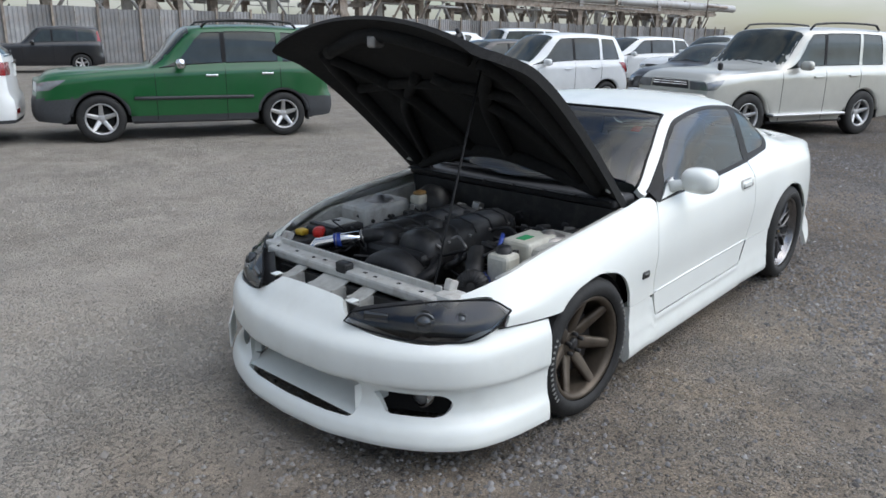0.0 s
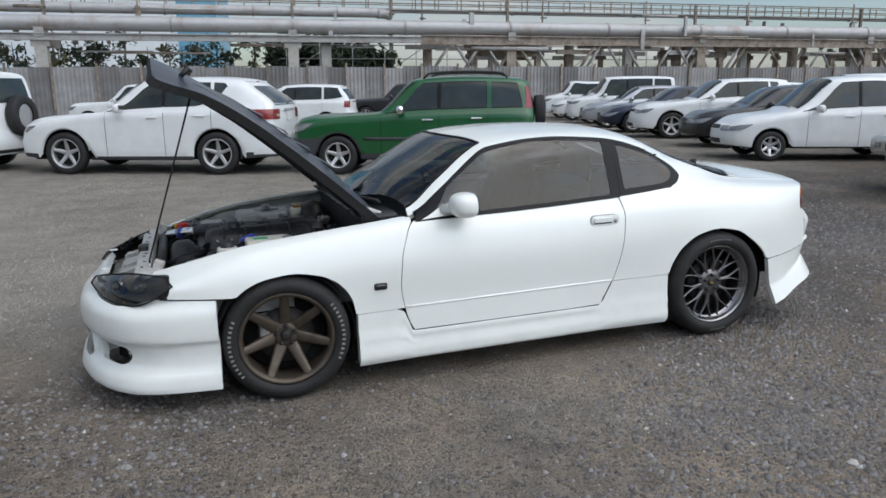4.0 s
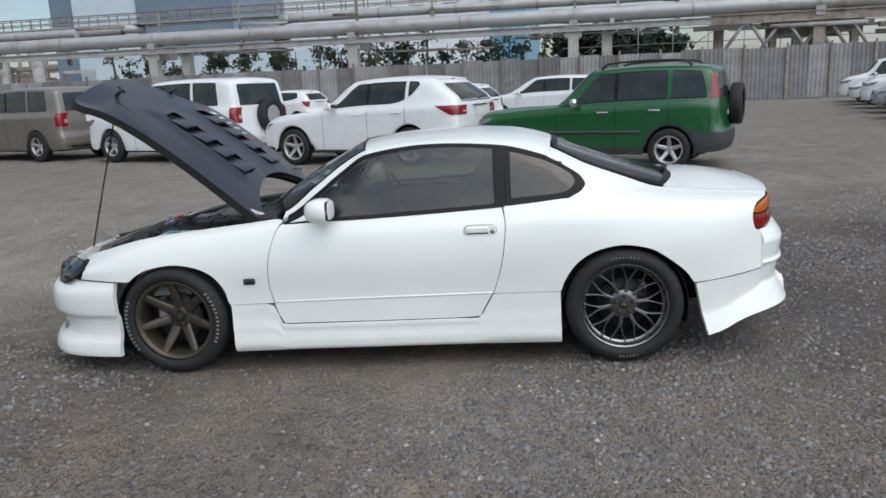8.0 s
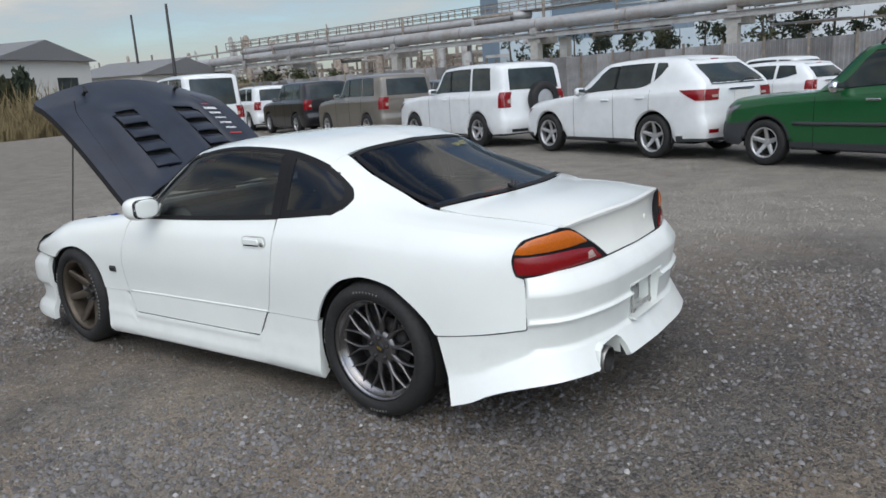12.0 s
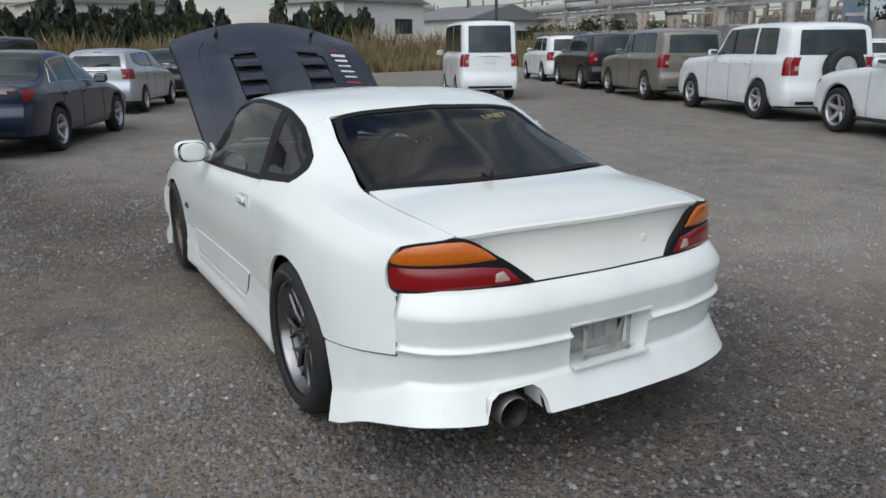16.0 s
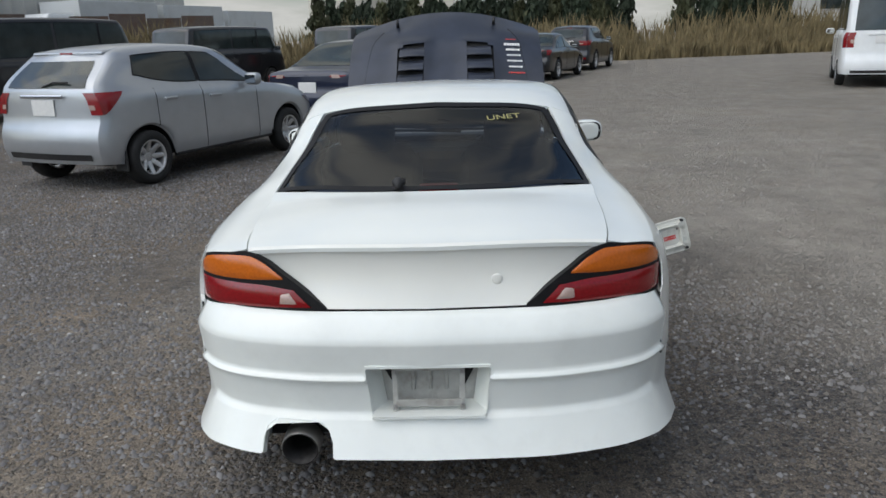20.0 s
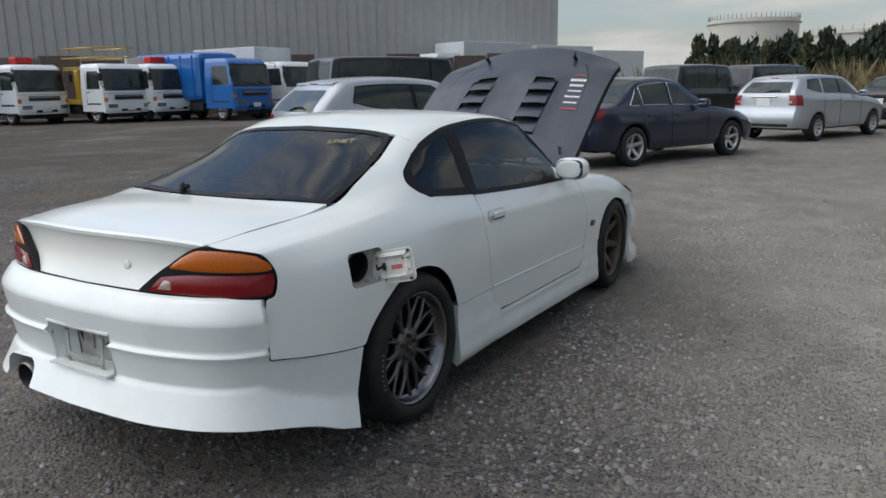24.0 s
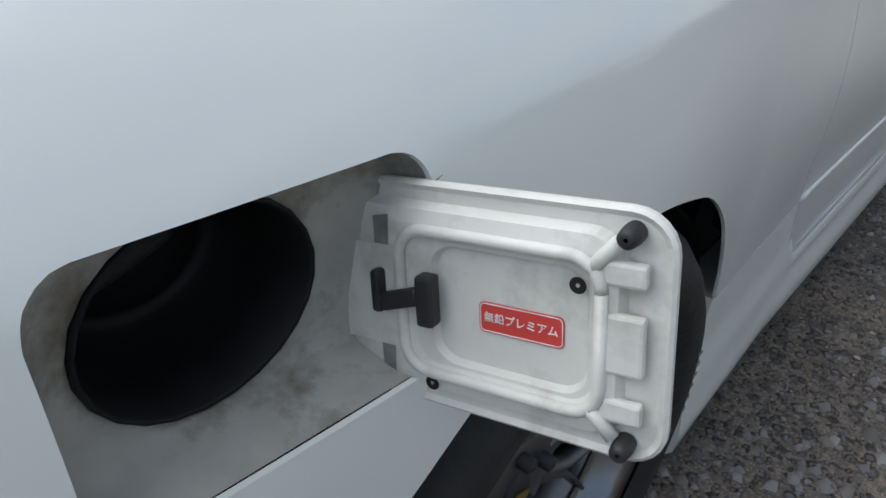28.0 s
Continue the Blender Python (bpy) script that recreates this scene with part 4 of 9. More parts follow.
    if g["rails"]:
        for sd in (-1, 1):
            pts = [(x, sd * (t * hw - 0.06), float(top(x)) + h) for x, h in ((g["roof_f"] + 0.15, -0.03), (g["roof_f"] + 0.24, 0.045), ((g["roof_f"] + g["roof_r"]) / 2, 0.055), (g["roof_r"] - 0.25, 0.05), (g["roof_r"] - 0.15, -0.03))]
            tube("roof_rail", resample(pts, 14), 0.018, PLASTIC, root)
    if g["spare"]:
        x0 = b + float(tail_lean(0.98)) + 0.155
        v, q = tyre_data(g["r"], 0.22, 0.2, 28)
        w = build("spare_wheel", [(x0 - y, x + 0.14, z + 1.0) for x, y, z in v], q, RUBBER, root)
        v, q = lathe_data([(0.001, -0.05), (0.1, -0.055), (0.2, -0.07), (0.222, -0.06)], 28)
        build("spare_cover", [(x0 - y, x + 0.14, z + 1.0) for x, y, z in v], q, g.get("spare_mat", SILVER), w)
    return root


WHITE = car_paint("parked_white_paint", (0.74, 0.76, 0.76))
GREEN = car_paint("green_paint", (0.006, 0.082, 0.022))
BEIGE = car_paint("champagne_beige_paint", (0.50, 0.50, 0.46), 0.3)
BROWN = car_paint("taupe_metallic_paint", (0.22, 0.20, 0.17), 0.4)
BLACK = car_paint("black_car_paint", (0.012, 0.012, 0.014))
NAVY = car_paint("dark_navy_car_paint", (0.010, 0.016, 0.04), 0.2)
SILVER_CAR = car_paint("silver_car_paint", (0.42, 0.44, 0.46), 0.55)
GREY_CAR = car_paint("grey_blue_car_paint", (0.22, 0.24, 0.27), 0.5)
CLADDING = material("dark_grey_cladding", (0.045, 0.048, 0.052), 0.65, grain=0.1)

SUV = dict(square=0.6, wb=2.62, fo=0.83, ro=0.80, w=1.75, r=0.335, nose=0.98, hood=1.06, cowl=-0.62, roof_f=0.02, roof=1.68, roof_r=1.75, belt_f=1.03, belt_r=1.10, lamp="pillar", doors=(-0.55, 0.45, 1.28), lamp_h=0.18, lean=0.10)
CROSS = dict(wb=2.74, fo=0.93, ro=1.06, w=1.885, r=0.37, nose=0.95, hood=1.10, cowl=-0.72, roof_f=0.05, roof=1.69, roof_r=1.95, belt_f=1.08, belt_r=1.16, doors=(-0.6, 0.45, 1.3), tumble=0.74, spokes=5, rim_k=0.70, lamp="wrap", lean=0.50, rise=0.85, win_end=1.66, spoiler=True, wiper=True)
BIG4 = dict(square=1.0, wb=2.97, fo=0.86, ro=0.98, w=1.93, r=0.385, nose=1.12, hood=1.22, cowl=-0.68, roof_f=-0.1, roof=1.86, roof_r=2.15, belt_f=1.19, belt_r=1.21, lamp="tall", doors=(-0.65, 0.35, 1.2), tumble=0.83, lamp_h=0.2, lean=0.10, rim_k=0.60, win_end=1.95)
HATCH = dict(wb=2.51, fo=0.78, ro=0.60, w=1.695, r=0.295, nose=0.82, hood=1.0, cowl=-0.85, roof_f=-0.1, roof=1.50, roof_r=1.35, belt_f=0.95, belt_r=1.04, doors=(-0.6, 0.38, 1.1), tumble=0.74, spokes=8, lamp="wedge", lean=0.34, rise=0.35, win_end=1.30, spoiler=True, wiper=True, rim_k=0.64)
MPV = dict(wb=2.74, fo=0.88, ro=0.85, w=1.72, r=0.31, nose=0.86, hood=1.08, cowl=-1.0, roof_f=-0.15, roof=1.62, roof_r=1.75, belt_f=0.98, belt_r=1.06, doors=(-0.75, 0.3, 1.25), tumble=0.78, lean=0.30, rise=0.2, lamp="corner", spoiler=True)
SEDAN = dict(wb=2.70, fo=0.90, ro=0.98, w=1.79, r=0.325, nose=0.75, hood=0.97, cowl=-0.72, roof_f=0.02, roof=1.46, roof_r=0.95, tail=1.75, deck=1.04, belt_f=0.92, belt_r=0.96, box_rear=False, doors=(-0.6, 0.4, 1.15), tumble=0.72)
VAN = dict(wb=2.57, fo=1.0, ro=1.12, w=1.69, r=0.32, nose=1.10, hood=1.22, cowl=-1.95, roof_f=-1.45, roof=2.15, roof_r=2.0, belt_f=1.18, belt_r=1.25, doors=(-1.7, -0.7, 0.5), tumble=0.86, lamp="tall", grille=False, lean=0.12)
KVAN = dict(wb=2.66, fo=0.85, ro=0.75, w=1.69, r=0.31, nose=1.02, hood=1.15, cowl=-1.25, roof_f=-0.75, roof=1.88, roof_r=1.8, belt_f=1.05, belt_r=1.08, doors=(-1.0, 0.05, 1.05), tumble=0.86, lamp="tall", lean=0.12)


def at_rear(rear, wb, off=0.0):
    """Centre of a row car whose rear wheel stands at that place; off: from that wheel to the middle, across the row."""
    return tuple(np.array(rear) + D * wb / 2 + PERP * off)


G1 = "parked cars nose to tail along the yard's lane"
parked("suv", "dark green compact off-roader with grey cladding, parked on gravel", GREEN, dict(SUV, spare=True, rails=True, spokes=5, mirror=CHROME, handle=CHROME, spare_mat=PLASTIC, arch=(CLADDING, 0.04), moulding=CLADDING), at_rear((3.24, 7.45), 2.62, 0.76), group=G1, lower=(CLADDING, 0.66, 0.40))
parked("crossover", "pearl white crossover with dark rear glass, parked on gravel", WHITE, CROSS, at_rear((-1.14, 9.24), 2.74, 0.83), group=G1, lower=(CLADDING, 0.40, 0.36))
parked("off_roader", "white large off-roader with a rear spare wheel", WHITE, dict(BIG4, spare=True, arch=(WHITE, 0.05)), at_rear((-5.93, 11.17), 2.97, 0.85), group=G1)
parked("off_roader", "taupe brown large off-roader with fat arches", BROWN, dict(BIG4, arch=(BROWN, 0.05)), at_rear((-11.1, 13.2), 2.97, 0.85), group=G1)
parked("off_roader", "black large off-roader with red tail lamps", BLACK, dict(BIG4), at_rear((-16.4, 15.4), 2.97, 0.85), group=G1)
parked("off_roader", "white off-roader standing at the row's end with a roof pod", WHITE, dict(BIG4, rails=True), at_rear((-21.7, 17.7), 2.97, 0.85), group=G1)
parked("van", "white high-roof van with a grey band, tail towards the lane", WHITE, dict(VAN), tuple(np.array((-14.3, 10.0)) + D * 1.3), category="van")

G2 = "parked cars behind the coupe's nose"
parked("hatchback", "silver small hatchback with red tail lamps", SILVER_CAR, HATCH, at_rear((-3.83, -3.36), 2.51, -0.73), group=G2)
parked("saloon", "dark navy saloon with silver wheels", NAVY, dict(SEDAN, spokes=5, strip=CHROME), at_rear((-8.4, -1.25), 2.70, -0.78), group=G2)
parked("estate_car", "silver estate car with red tail lamps", SILVER_CAR, dict(HATCH, wb=2.6, ro=0.9, roof_r=1.7, win_end=1.75, lamp="corner", roof=1.48), at_rear((-15.1, 0.9), 2.6, -0.73), group=G2)
parked("saloon", "black saloon parked in the row", BLACK, dict(SEDAN), at_rear((-20.3, 3.1), 2.7, -0.78), group=G2)
parked("suv", "black estate-bodied off-roader with a decal", BLACK, dict(CROSS), at_rear((-25.7, 5.2), 2.74, -0.8), group=G2)

G3 = "cars side by side beside the coupe's tail"
front_row = [(7.7, 3.1, "off_roader", "champagne beige off-roader with silver bumper and side steps", BEIGE, dict(BIG4, wb=2.675, w=1.80, nose=1.06, hood=1.15, belt_f=1.10, belt_r=1.14, roof=1.80, roof_r=1.9, ro=1.0, rails=True, r=0.375, bar=True, arch=(BEIGE, 0.05), win_end=1.75, lamp_len=0.30)),
             (10.6, 4.1, "hatchback", "grey blue small hatchback with clear lamps", GREY_CAR, HATCH), (12.6, 6.0, "hatchback", "dark small hatchback in the second line", BLACK, HATCH),
             (8.85, 8.5, "compact_mpv", "white compact people carrier with a red item behind its windscreen", WHITE, dict(HATCH, wb=2.55, roof=1.66, roof_r=1.45, ro=0.65, lean=0.22, win_end=1.62, rise=0.0, spokes=6)),
             (10.2, 11.4, "saloon", "black hybrid hatchback in the line", BLACK, dict(HATCH, wb=2.7, roof=1.49, ro=0.8, w=1.745, lean=0.5, win_end=1.5)),
             (10.9, 14.8, "suv", "white crossover with silver wheels", WHITE, dict(CROSS, w=1.82, wb=2.7)),
             (11.5, 17.6, "saloon", "dark navy saloon in the line", NAVY, SEDAN), (12.4, 20.4, "estate_car", "silver grey estate car in the line", SILVER_CAR, dict(HATCH, ro=0.9, roof_r=1.6, win_end=1.7, lamp="corner")),
             (13.3, 23.2, "van", "white small cargo van in the line", WHITE, KVAN), (14.2, 26.2, "hatchback", "white small hatchback in the line", WHITE, HATCH), (14.9, 28.8, "light_truck", "white small pickup truck cab", WHITE, dict(KVAN, roof=1.75, roof_r=-0.2, wb=2.4))]
for fx, fy, kind, text, paint, spec in front_row:
    c = np.array((fx, fy)) - D * (spec["wb"] / 2 + spec["fo"])
    parked(kind, text, paint, spec, tuple(c), group=G3)
behind = [(15.2, 1.2, WHITE, KVAN), (16.3, 4.6, SILVER_CAR, MPV), (17.0, 8.0, WHITE, CROSS), (17.8, 11.2, WHITE, MPV), (18.6, 14.2, BLACK, MPV), (19.8, 17.6, WHITE, KVAN), (20.6, 21.0, GREY_CAR, HATCH), (21.8, 25.0, WHITE, MPV)]
for fx, fy, paint, spec in behind:
    c = np.array((fx, fy)) - D * (spec["wb"] / 2 + spec["fo"])
    parked("parked_car", "parked car in the second line of the yard", paint, spec, tuple(c), group="second line of parked cars")

G4 = "parked cars before the fence"
for rx, ry, kind, text, paint, spec in ((3.3, 22.3, "minivan", "white low minivan before the fence", WHITE, MPV), (8.6, 27.3, "suv", "black crossover with a red lamp", BLACK, dict(SUV, wb=2.7)), (-2.2, 25.2, "suv", "white crossover with upright tail lamps", WHITE, SUV),
                                        (-7.6, 26.3, "hatchback", "small white hatchback near the fence", WHITE, HATCH), (-13.0, 26.5, "minivan", "white minivan near the fence", WHITE, MPV), (-18.5, 27.5, "suv", "grey crossover near the fence", GREY_CAR, SUV), (-0.5, 17.6, "estate_car", "white estate car behind the crossover", WHITE, dict(HATCH, ro=0.9, roof_r=1.65, win_end=1.7, lamp="corner")),
                                        (-11.0, 19.5, "minivan", "white minivan behind the off-roaders", WHITE, MPV)):
    parked(kind, text, paint, spec, at_rear((rx, ry), spec["wb"]), group=G4)

G5 = "dark vans and cars across the yard"
for cx, cy, kind, text, paint, spec in ((-13.4, -9.4, "van", "black high-roof van with chrome pillars", BLACK, VAN), (-19.8, -7.4, "van", "black people carrier van with dark glass", BLACK, dict(VAN, roof=1.98)), (-22.3, -3.3, "van", "dark box-shaped van with a blue cover behind", BLACK, dict(KVAN, roof=1.9)),
                                        (-29.0, -2.0, "van", "dark grey van at the row's end", BLACK, dict(VAN, roof=1.95)), (0.87, -10.5, "minivan", "pale silver minivan, nose towards the trucks", SILVER_CAR, MPV), (0.0, -12.7, "minivan", "silver estate car behind the minivan", SILVER_CAR, MPV)):
    parked(kind, text, paint, spec, (cx, cy), group=G5, category="van" if kind == "van" else "car")


# ==== trucks across the yard ====
def truck(label, cab_paint, bed_paint, spot, kind, big=1.0, turn=None):
    root = thing("truck", label, "truck", (*spot, 0), ROW_TURN + 90 if turn is None else turn, "trucks in a line across the yard")
    big *= 1.08
    w, h = 1.95 * big, 2.2 * big
    front = lambda z, yn: big * np.interp(z / h, [0.16, 0.22, 0.50, 0.56, 0.88, 0.95, 1.0], [0.05, 0.0, 0.0, 0.02, 0.17, 0.25, 0.46]) + 0.13 * big * np.abs(yn) ** 6  # noqa: E731

    def face(name, z0, z1, y0, y1, out, mat, parent, nz=6, ny=13):
        """A piece of the cab's curved front, standing out from it."""
        z, yn = np.meshgrid(np.linspace(z0 * h, z1 * h, nz), np.linspace(y0, y1, ny), indexing="ij")
        p = np.stack([front(z, yn) - out, yn * w / 2, z], -1)
        back = p + (out + 0.03, 0, 0)
        v = np.concatenate([p.reshape(-1, 3), back.reshape(-1, 3)])
        rim = [(0, c) for c in range(ny)] + [(r, ny - 1) for r in range(1, nz)] + [(nz - 1, c) for c in range(ny - 2, -1, -1)] + [(r, 0) for r in range(nz - 2, 0, -1)]
        ids = [r * ny + c for r, c in rim]
        m = len(ids)
        return build(name, v, grid_faces(nz, ny, 0, True) + [(ids[k], ids[(k + 1) % m], nz * ny + ids[(k + 1) % m], nz * ny + ids[k]) for k in range(m)], mat, parent, smooth=False)

    zs = np.array([0.20, 0.24, 0.32, 0.42, 0.50, 0.56, 0.66, 0.78, 0.88, 0.93, 0.965, 0.985]) * h
    yn = np.linspace(-1, 1, 17)
    tuck = np.interp(zs / h, [0.2, 0.56, 0.95, 0.985], [1.0, 1.0, 0.93, 0.88])
    ringp = []
    for z, k in zip(zs, tuck):
        f = np.stack([front(z, yn), yn * w / 2 * k, np.full(17, z)], -1)
        ringp.append(np.concatenate([[(1.5 * big, -w / 2 * k, z), (0.8 * big, -w / 2 * k, z)], f, [(0.8 * big, w / 2 * k, z), (1.5 * big, w / 2 * k, z)]]))
    n = len(ringp[0])
    v = np.concatenate(ringp)
    m = len(v)
    v = np.concatenate([v, ringp[-1] + (0.06, 0, 0.02)])
    body_faces = grid_faces(len(zs), n, 0, True) + [tuple(range(m, m + n))] + [(m - n + k, m - n + k + 1, m + k + 1, m + k) for k in range(n - 1)]
    cab = build("cab", v, body_faces + [tuple(r * n for r in range(len(zs))) + tuple(r * n + n - 1 for r in range(len(zs) - 1, -1, -1))], cab_paint, root, smooth=False)
    face("windscreen", 0.565, 0.885, -0.93, 0.93, 0.010, GLASS_DARK, root)
    for zz in (0.555, 0.895):
        face("screen_seal", zz - 0.008, zz + 0.008, -0.95, 0.95, 0.014, SEAL_BLACK, cab, nz=2)
    face("grille", 0.395, 0.475, -0.62, 0.62, 0.012, PLASTIC, root, nz=2)
    for zz in (0.415, 0.435, 0.455):
        face("grille_bar", zz - 0.004, zz + 0.004, -0.6, 0.6, 0.022, SILVER if zz > 0.44 else PLASTIC, cab, nz=2)
    face("fascia_seam", 0.498, 0.503, -0.96, 0.96, 0.006, GAP, cab, nz=2)
    pale = SILVER if cab_paint not in (WHITE, BLUE) else cab_paint
    bumper = face("bumper", 0.175, 0.335, -1.0, 1.0, 0.07, pale, root, nz=4)
    face("bumper_slot", 0.205, 0.245, -0.42, 0.42, 0.078, GAP, bumper, nz=2)
    face("number_plate", 0.215, 0.285, -0.18, 0.18, 0.085, PLATE, bumper, nz=2)
    for sd in (-1, 1):
        lo_y, hi_y = sorted((sd * 0.56, sd * 0.90))
        face("headlight", 0.262, 0.325, lo_y, hi_y, 0.080, HEADLAMP, root, nz=3)
        lo_y, hi_y = sorted((sd * 0.88, sd * 0.985))
        face("indicator", 0.36, 0.43, lo_y, hi_y, 0.012, AMBER, root, nz=3)
        side = [(0.30, 0.575), (1.12, 0.575), (1.12, 0.87), (0.42, 0.87)]
        yy = [w / 2 * np.interp(z, [0.56, 0.95], [1.0, 0.93]) for _, z in side]
        v = [(x * big, sd * (y + 0.008), z * h) for (x, z), y in zip(side, yy)] + [(x * big, sd * (y - 0.02), z * h) for (x, z), y in zip(side, yy)]
        build("side_window", v, [(0, 1, 2, 3)] + [(k, (k + 1) % 4, 4 + (k + 1) % 4, 4 + k) for k in range(4)], GLASS_DARK, root, smooth=False)
        box("door_seam", (0.012, 0.012, 0.58 * h), (1.17 * big, sd * w / 2, 0.58 * h), GAP, cab)
        box("door_handle", (0.14, 0.03, 0.04), (1.03 * big, sd * (w / 2 + 0.01), 0.52 * h), PLASTIC, cab, bevel=0.01)
        box("step", (0.45, 0.12, 0.06), (0.75 * big, sd * (w / 2 - 0.04), 0.42), PLASTIC, cab, bevel=0.01)
        box("mirror", (0.06, 0.17, 0.32), (0.0, sd * (w / 2 + 0.15), h * 0.77), PLASTIC, root, bevel=0.03)
        tube("mirror_arm", [(0.20, sd * w * 0.47, h * 0.93), (0.0, sd * (w / 2 + 0.15), h * 0.91), (0.0, sd * (w / 2 + 0.15), h * 0.64), (0.10, sd * w * 0.49, h * 0.60)], 0.018, PLASTIC, root, segs=6)
        box("fuel_tank", (0.9, 0.4, 0.4), (2.2 * big, sd * w * 0.36, 0.58), PLASTIC, root, bevel=0.08)
        box("mud_guard", (0.9 * big, 0.3, 0.10), (0.75 * big, sd * (w / 2 - 0.14), 0.82), PLASTIC, root, bevel=0.04)
        tube("wiper", [(front(0.585 * h, 0.0) - 0.03, sd * 0.12 * w - 0.15 * w, 0.575 * h), (front(0.62 * h, 0.0) - 0.03, sd * 0.20 * w + 0.10 * w, 0.62 * h)], 0.014, PLASTIC, root, segs=6)
    box("air_dam", (0.10, w * 0.9, 0.16), (0.09, 0, 0.34), GAP, root, bevel=0.03)
    box("chassis", (5.2 * big, 0.7, 0.22), (2.7 * big, 0, 0.62), GAP, root)
    length = 3.7 * big
    if kind == "box":
        box("cargo_box", (length, w * 1.05, 2.1 * big), (1.65 * big + length / 2, 0, 0.8 + 1.05 * big), bed_paint, root, bevel=0.03)
    elif kind == "tipper":
        box("tipper_floor", (length, w * 1.02, 0.12), (1.65 * big + length / 2, 0, 0.85), bed_paint, root, bevel=0.02)
        for sd in (-1, 1):
            box("side_board", (length, 0.06, 1.25), (1.65 * big + length / 2, sd * w * 0.5, 1.5), bed_paint, root, bevel=0.01)
        box("head_board", (0.07, w * 1.04, 1.9), (1.66 * big, 0, 1.85), bed_paint, root, bevel=0.01)
        if cab_paint is WHITE:
            box("beacon_box", (0.5, 0.75, 0.28), (1.1 * big, 0.1, h + 0.17), RED, root, "red box on the cab roof", bevel=0.05)
        elif big > 1.1:
            box("roof_cowl", (0.9, w * 0.8, 0.40), (1.35 * big, 0, h + 0.16), GREY_BED, root, "rolled grey tarpaulin behind the cab", bevel=0.12)
        for sd in (-1, 0, 1):
            box("board_post", (0.09, 0.08, 2.0), (1.62 * big, sd * w * 0.48, 1.85), bed_paint, root, bevel=0.01)
    elif kind == "lift":
        box("lift_base", (length, w, 0.2), (1.65 * big + length / 2, 0, 0.9), bed_paint, root, bevel=0.02)
        for z in (2.35, 2.75, 3.15):
            for y in (-0.8, 0.8):
                tube("basket_rail", [(0.6, y, z), (3.4, y, z)], 0.03, bed_paint, root, segs=6)
            for x in (0.6, 3.4):
                tube("basket_rail", [(x, -0.8, z), (x, 0.8, z)], 0.03, bed_paint, root, segs=6)
        box("basket_floor", (2.8, 1.6, 0.12), (2.0, 0, 2.3), bed_paint, root)
        box("lift_arm", (2.2, 0.35, 1.3), (2.6, 0, 1.6), bed_paint, root, bevel=0.05)
    else:
        box("refuse_body", (length, w, 1.75 * big), (1.7 * big + length / 2, 0, 0.8 + 0.9 * big), bed_paint, root, bevel=0.25, smooth=False)
        for k in range(5):
            box("rib", (0.07, w * 1.02, 1.5 * big), (2.1 * big + k * 0.75, 0, 0.8 + 0.9 * big), bed_paint, root)
    plain_wheels(root, (0.75 * big, 3.9 * big), w / 2 - 0.13, 0.38, 0.24, 0.22, 6, SILVER)
    return root


TEAL = car_paint("teal_truck_paint", (0.05, 0.20, 0.28))
BLUE = car_paint("blue_truck_paint", (0.012, 0.13, 0.42))
YELLOW_TRUCK = car_paint("yellow_truck_paint", (0.5, 0.33, 0.03))
GREY_BED = rusty("grey_truck_bed", (0.16, 0.15, 0.14), 0.5)
WHITE_BOX = material("white_cargo_panel", (0.6, 0.62, 0.62), 0.5, grain=0.06, stain=0.25, stain_scale=1.2, stain_color=(0.4, 0.4, 0.38))
TRUCK_SPOTS = ((-7.4, -32.6), (-10.6, -30.9), (-13.1, -30.4), (-14.9, -28.3), (-17.0, -25.6), (-18.9, -24.9), (-20.4, -21.6), (-23.4, -21.4))
for k, (text, cab, bed, kind, big) in enumerate((
        ("old teal tipper truck on gravel", TEAL, GREY_BED, "tipper", 1.15), ("teal tipper truck with a dark tailgate", TEAL, GREY_BED, "tipper", 1.12), ("small blue flatbed truck", BLUE, GREY_BED, "tipper", 0.92),
        ("white tipper truck with a red beacon", WHITE, GREY_BED, "tipper", 1.05), ("yellow aerial lift truck with a white cab", WHITE, YELLOW_TRUCK, "lift", 1.05),
        ("white box truck in the line", WHITE, WHITE_BOX, "tipper", 1.05), ("bright blue refuse truck with ribbed body", BLUE, BLUE, "refuse", 1.12), ("white light truck in the line", WHITE, WHITE_BOX, "box", 1.08))):
    truck(text, cab, bed, TRUCK_SPOTS[k], kind, big, 270 - 2 * (k % 3))
for k, (text, cab, bed, kind, big) in enumerate((("white long box trailer truck", WHITE, WHITE_BOX, "box", 1.35), ("grey box truck beyond the vans", WHITE, WHITE_BOX, "box", 1.3), ("white box truck with green stripe", WHITE, WHITE_BOX, "box", 1.2))):
    truck(text, cab, bed, tuple(np.array((-34.0, -22.0)) + D * k * 6.0), kind, big, ROW_TURN + 180)


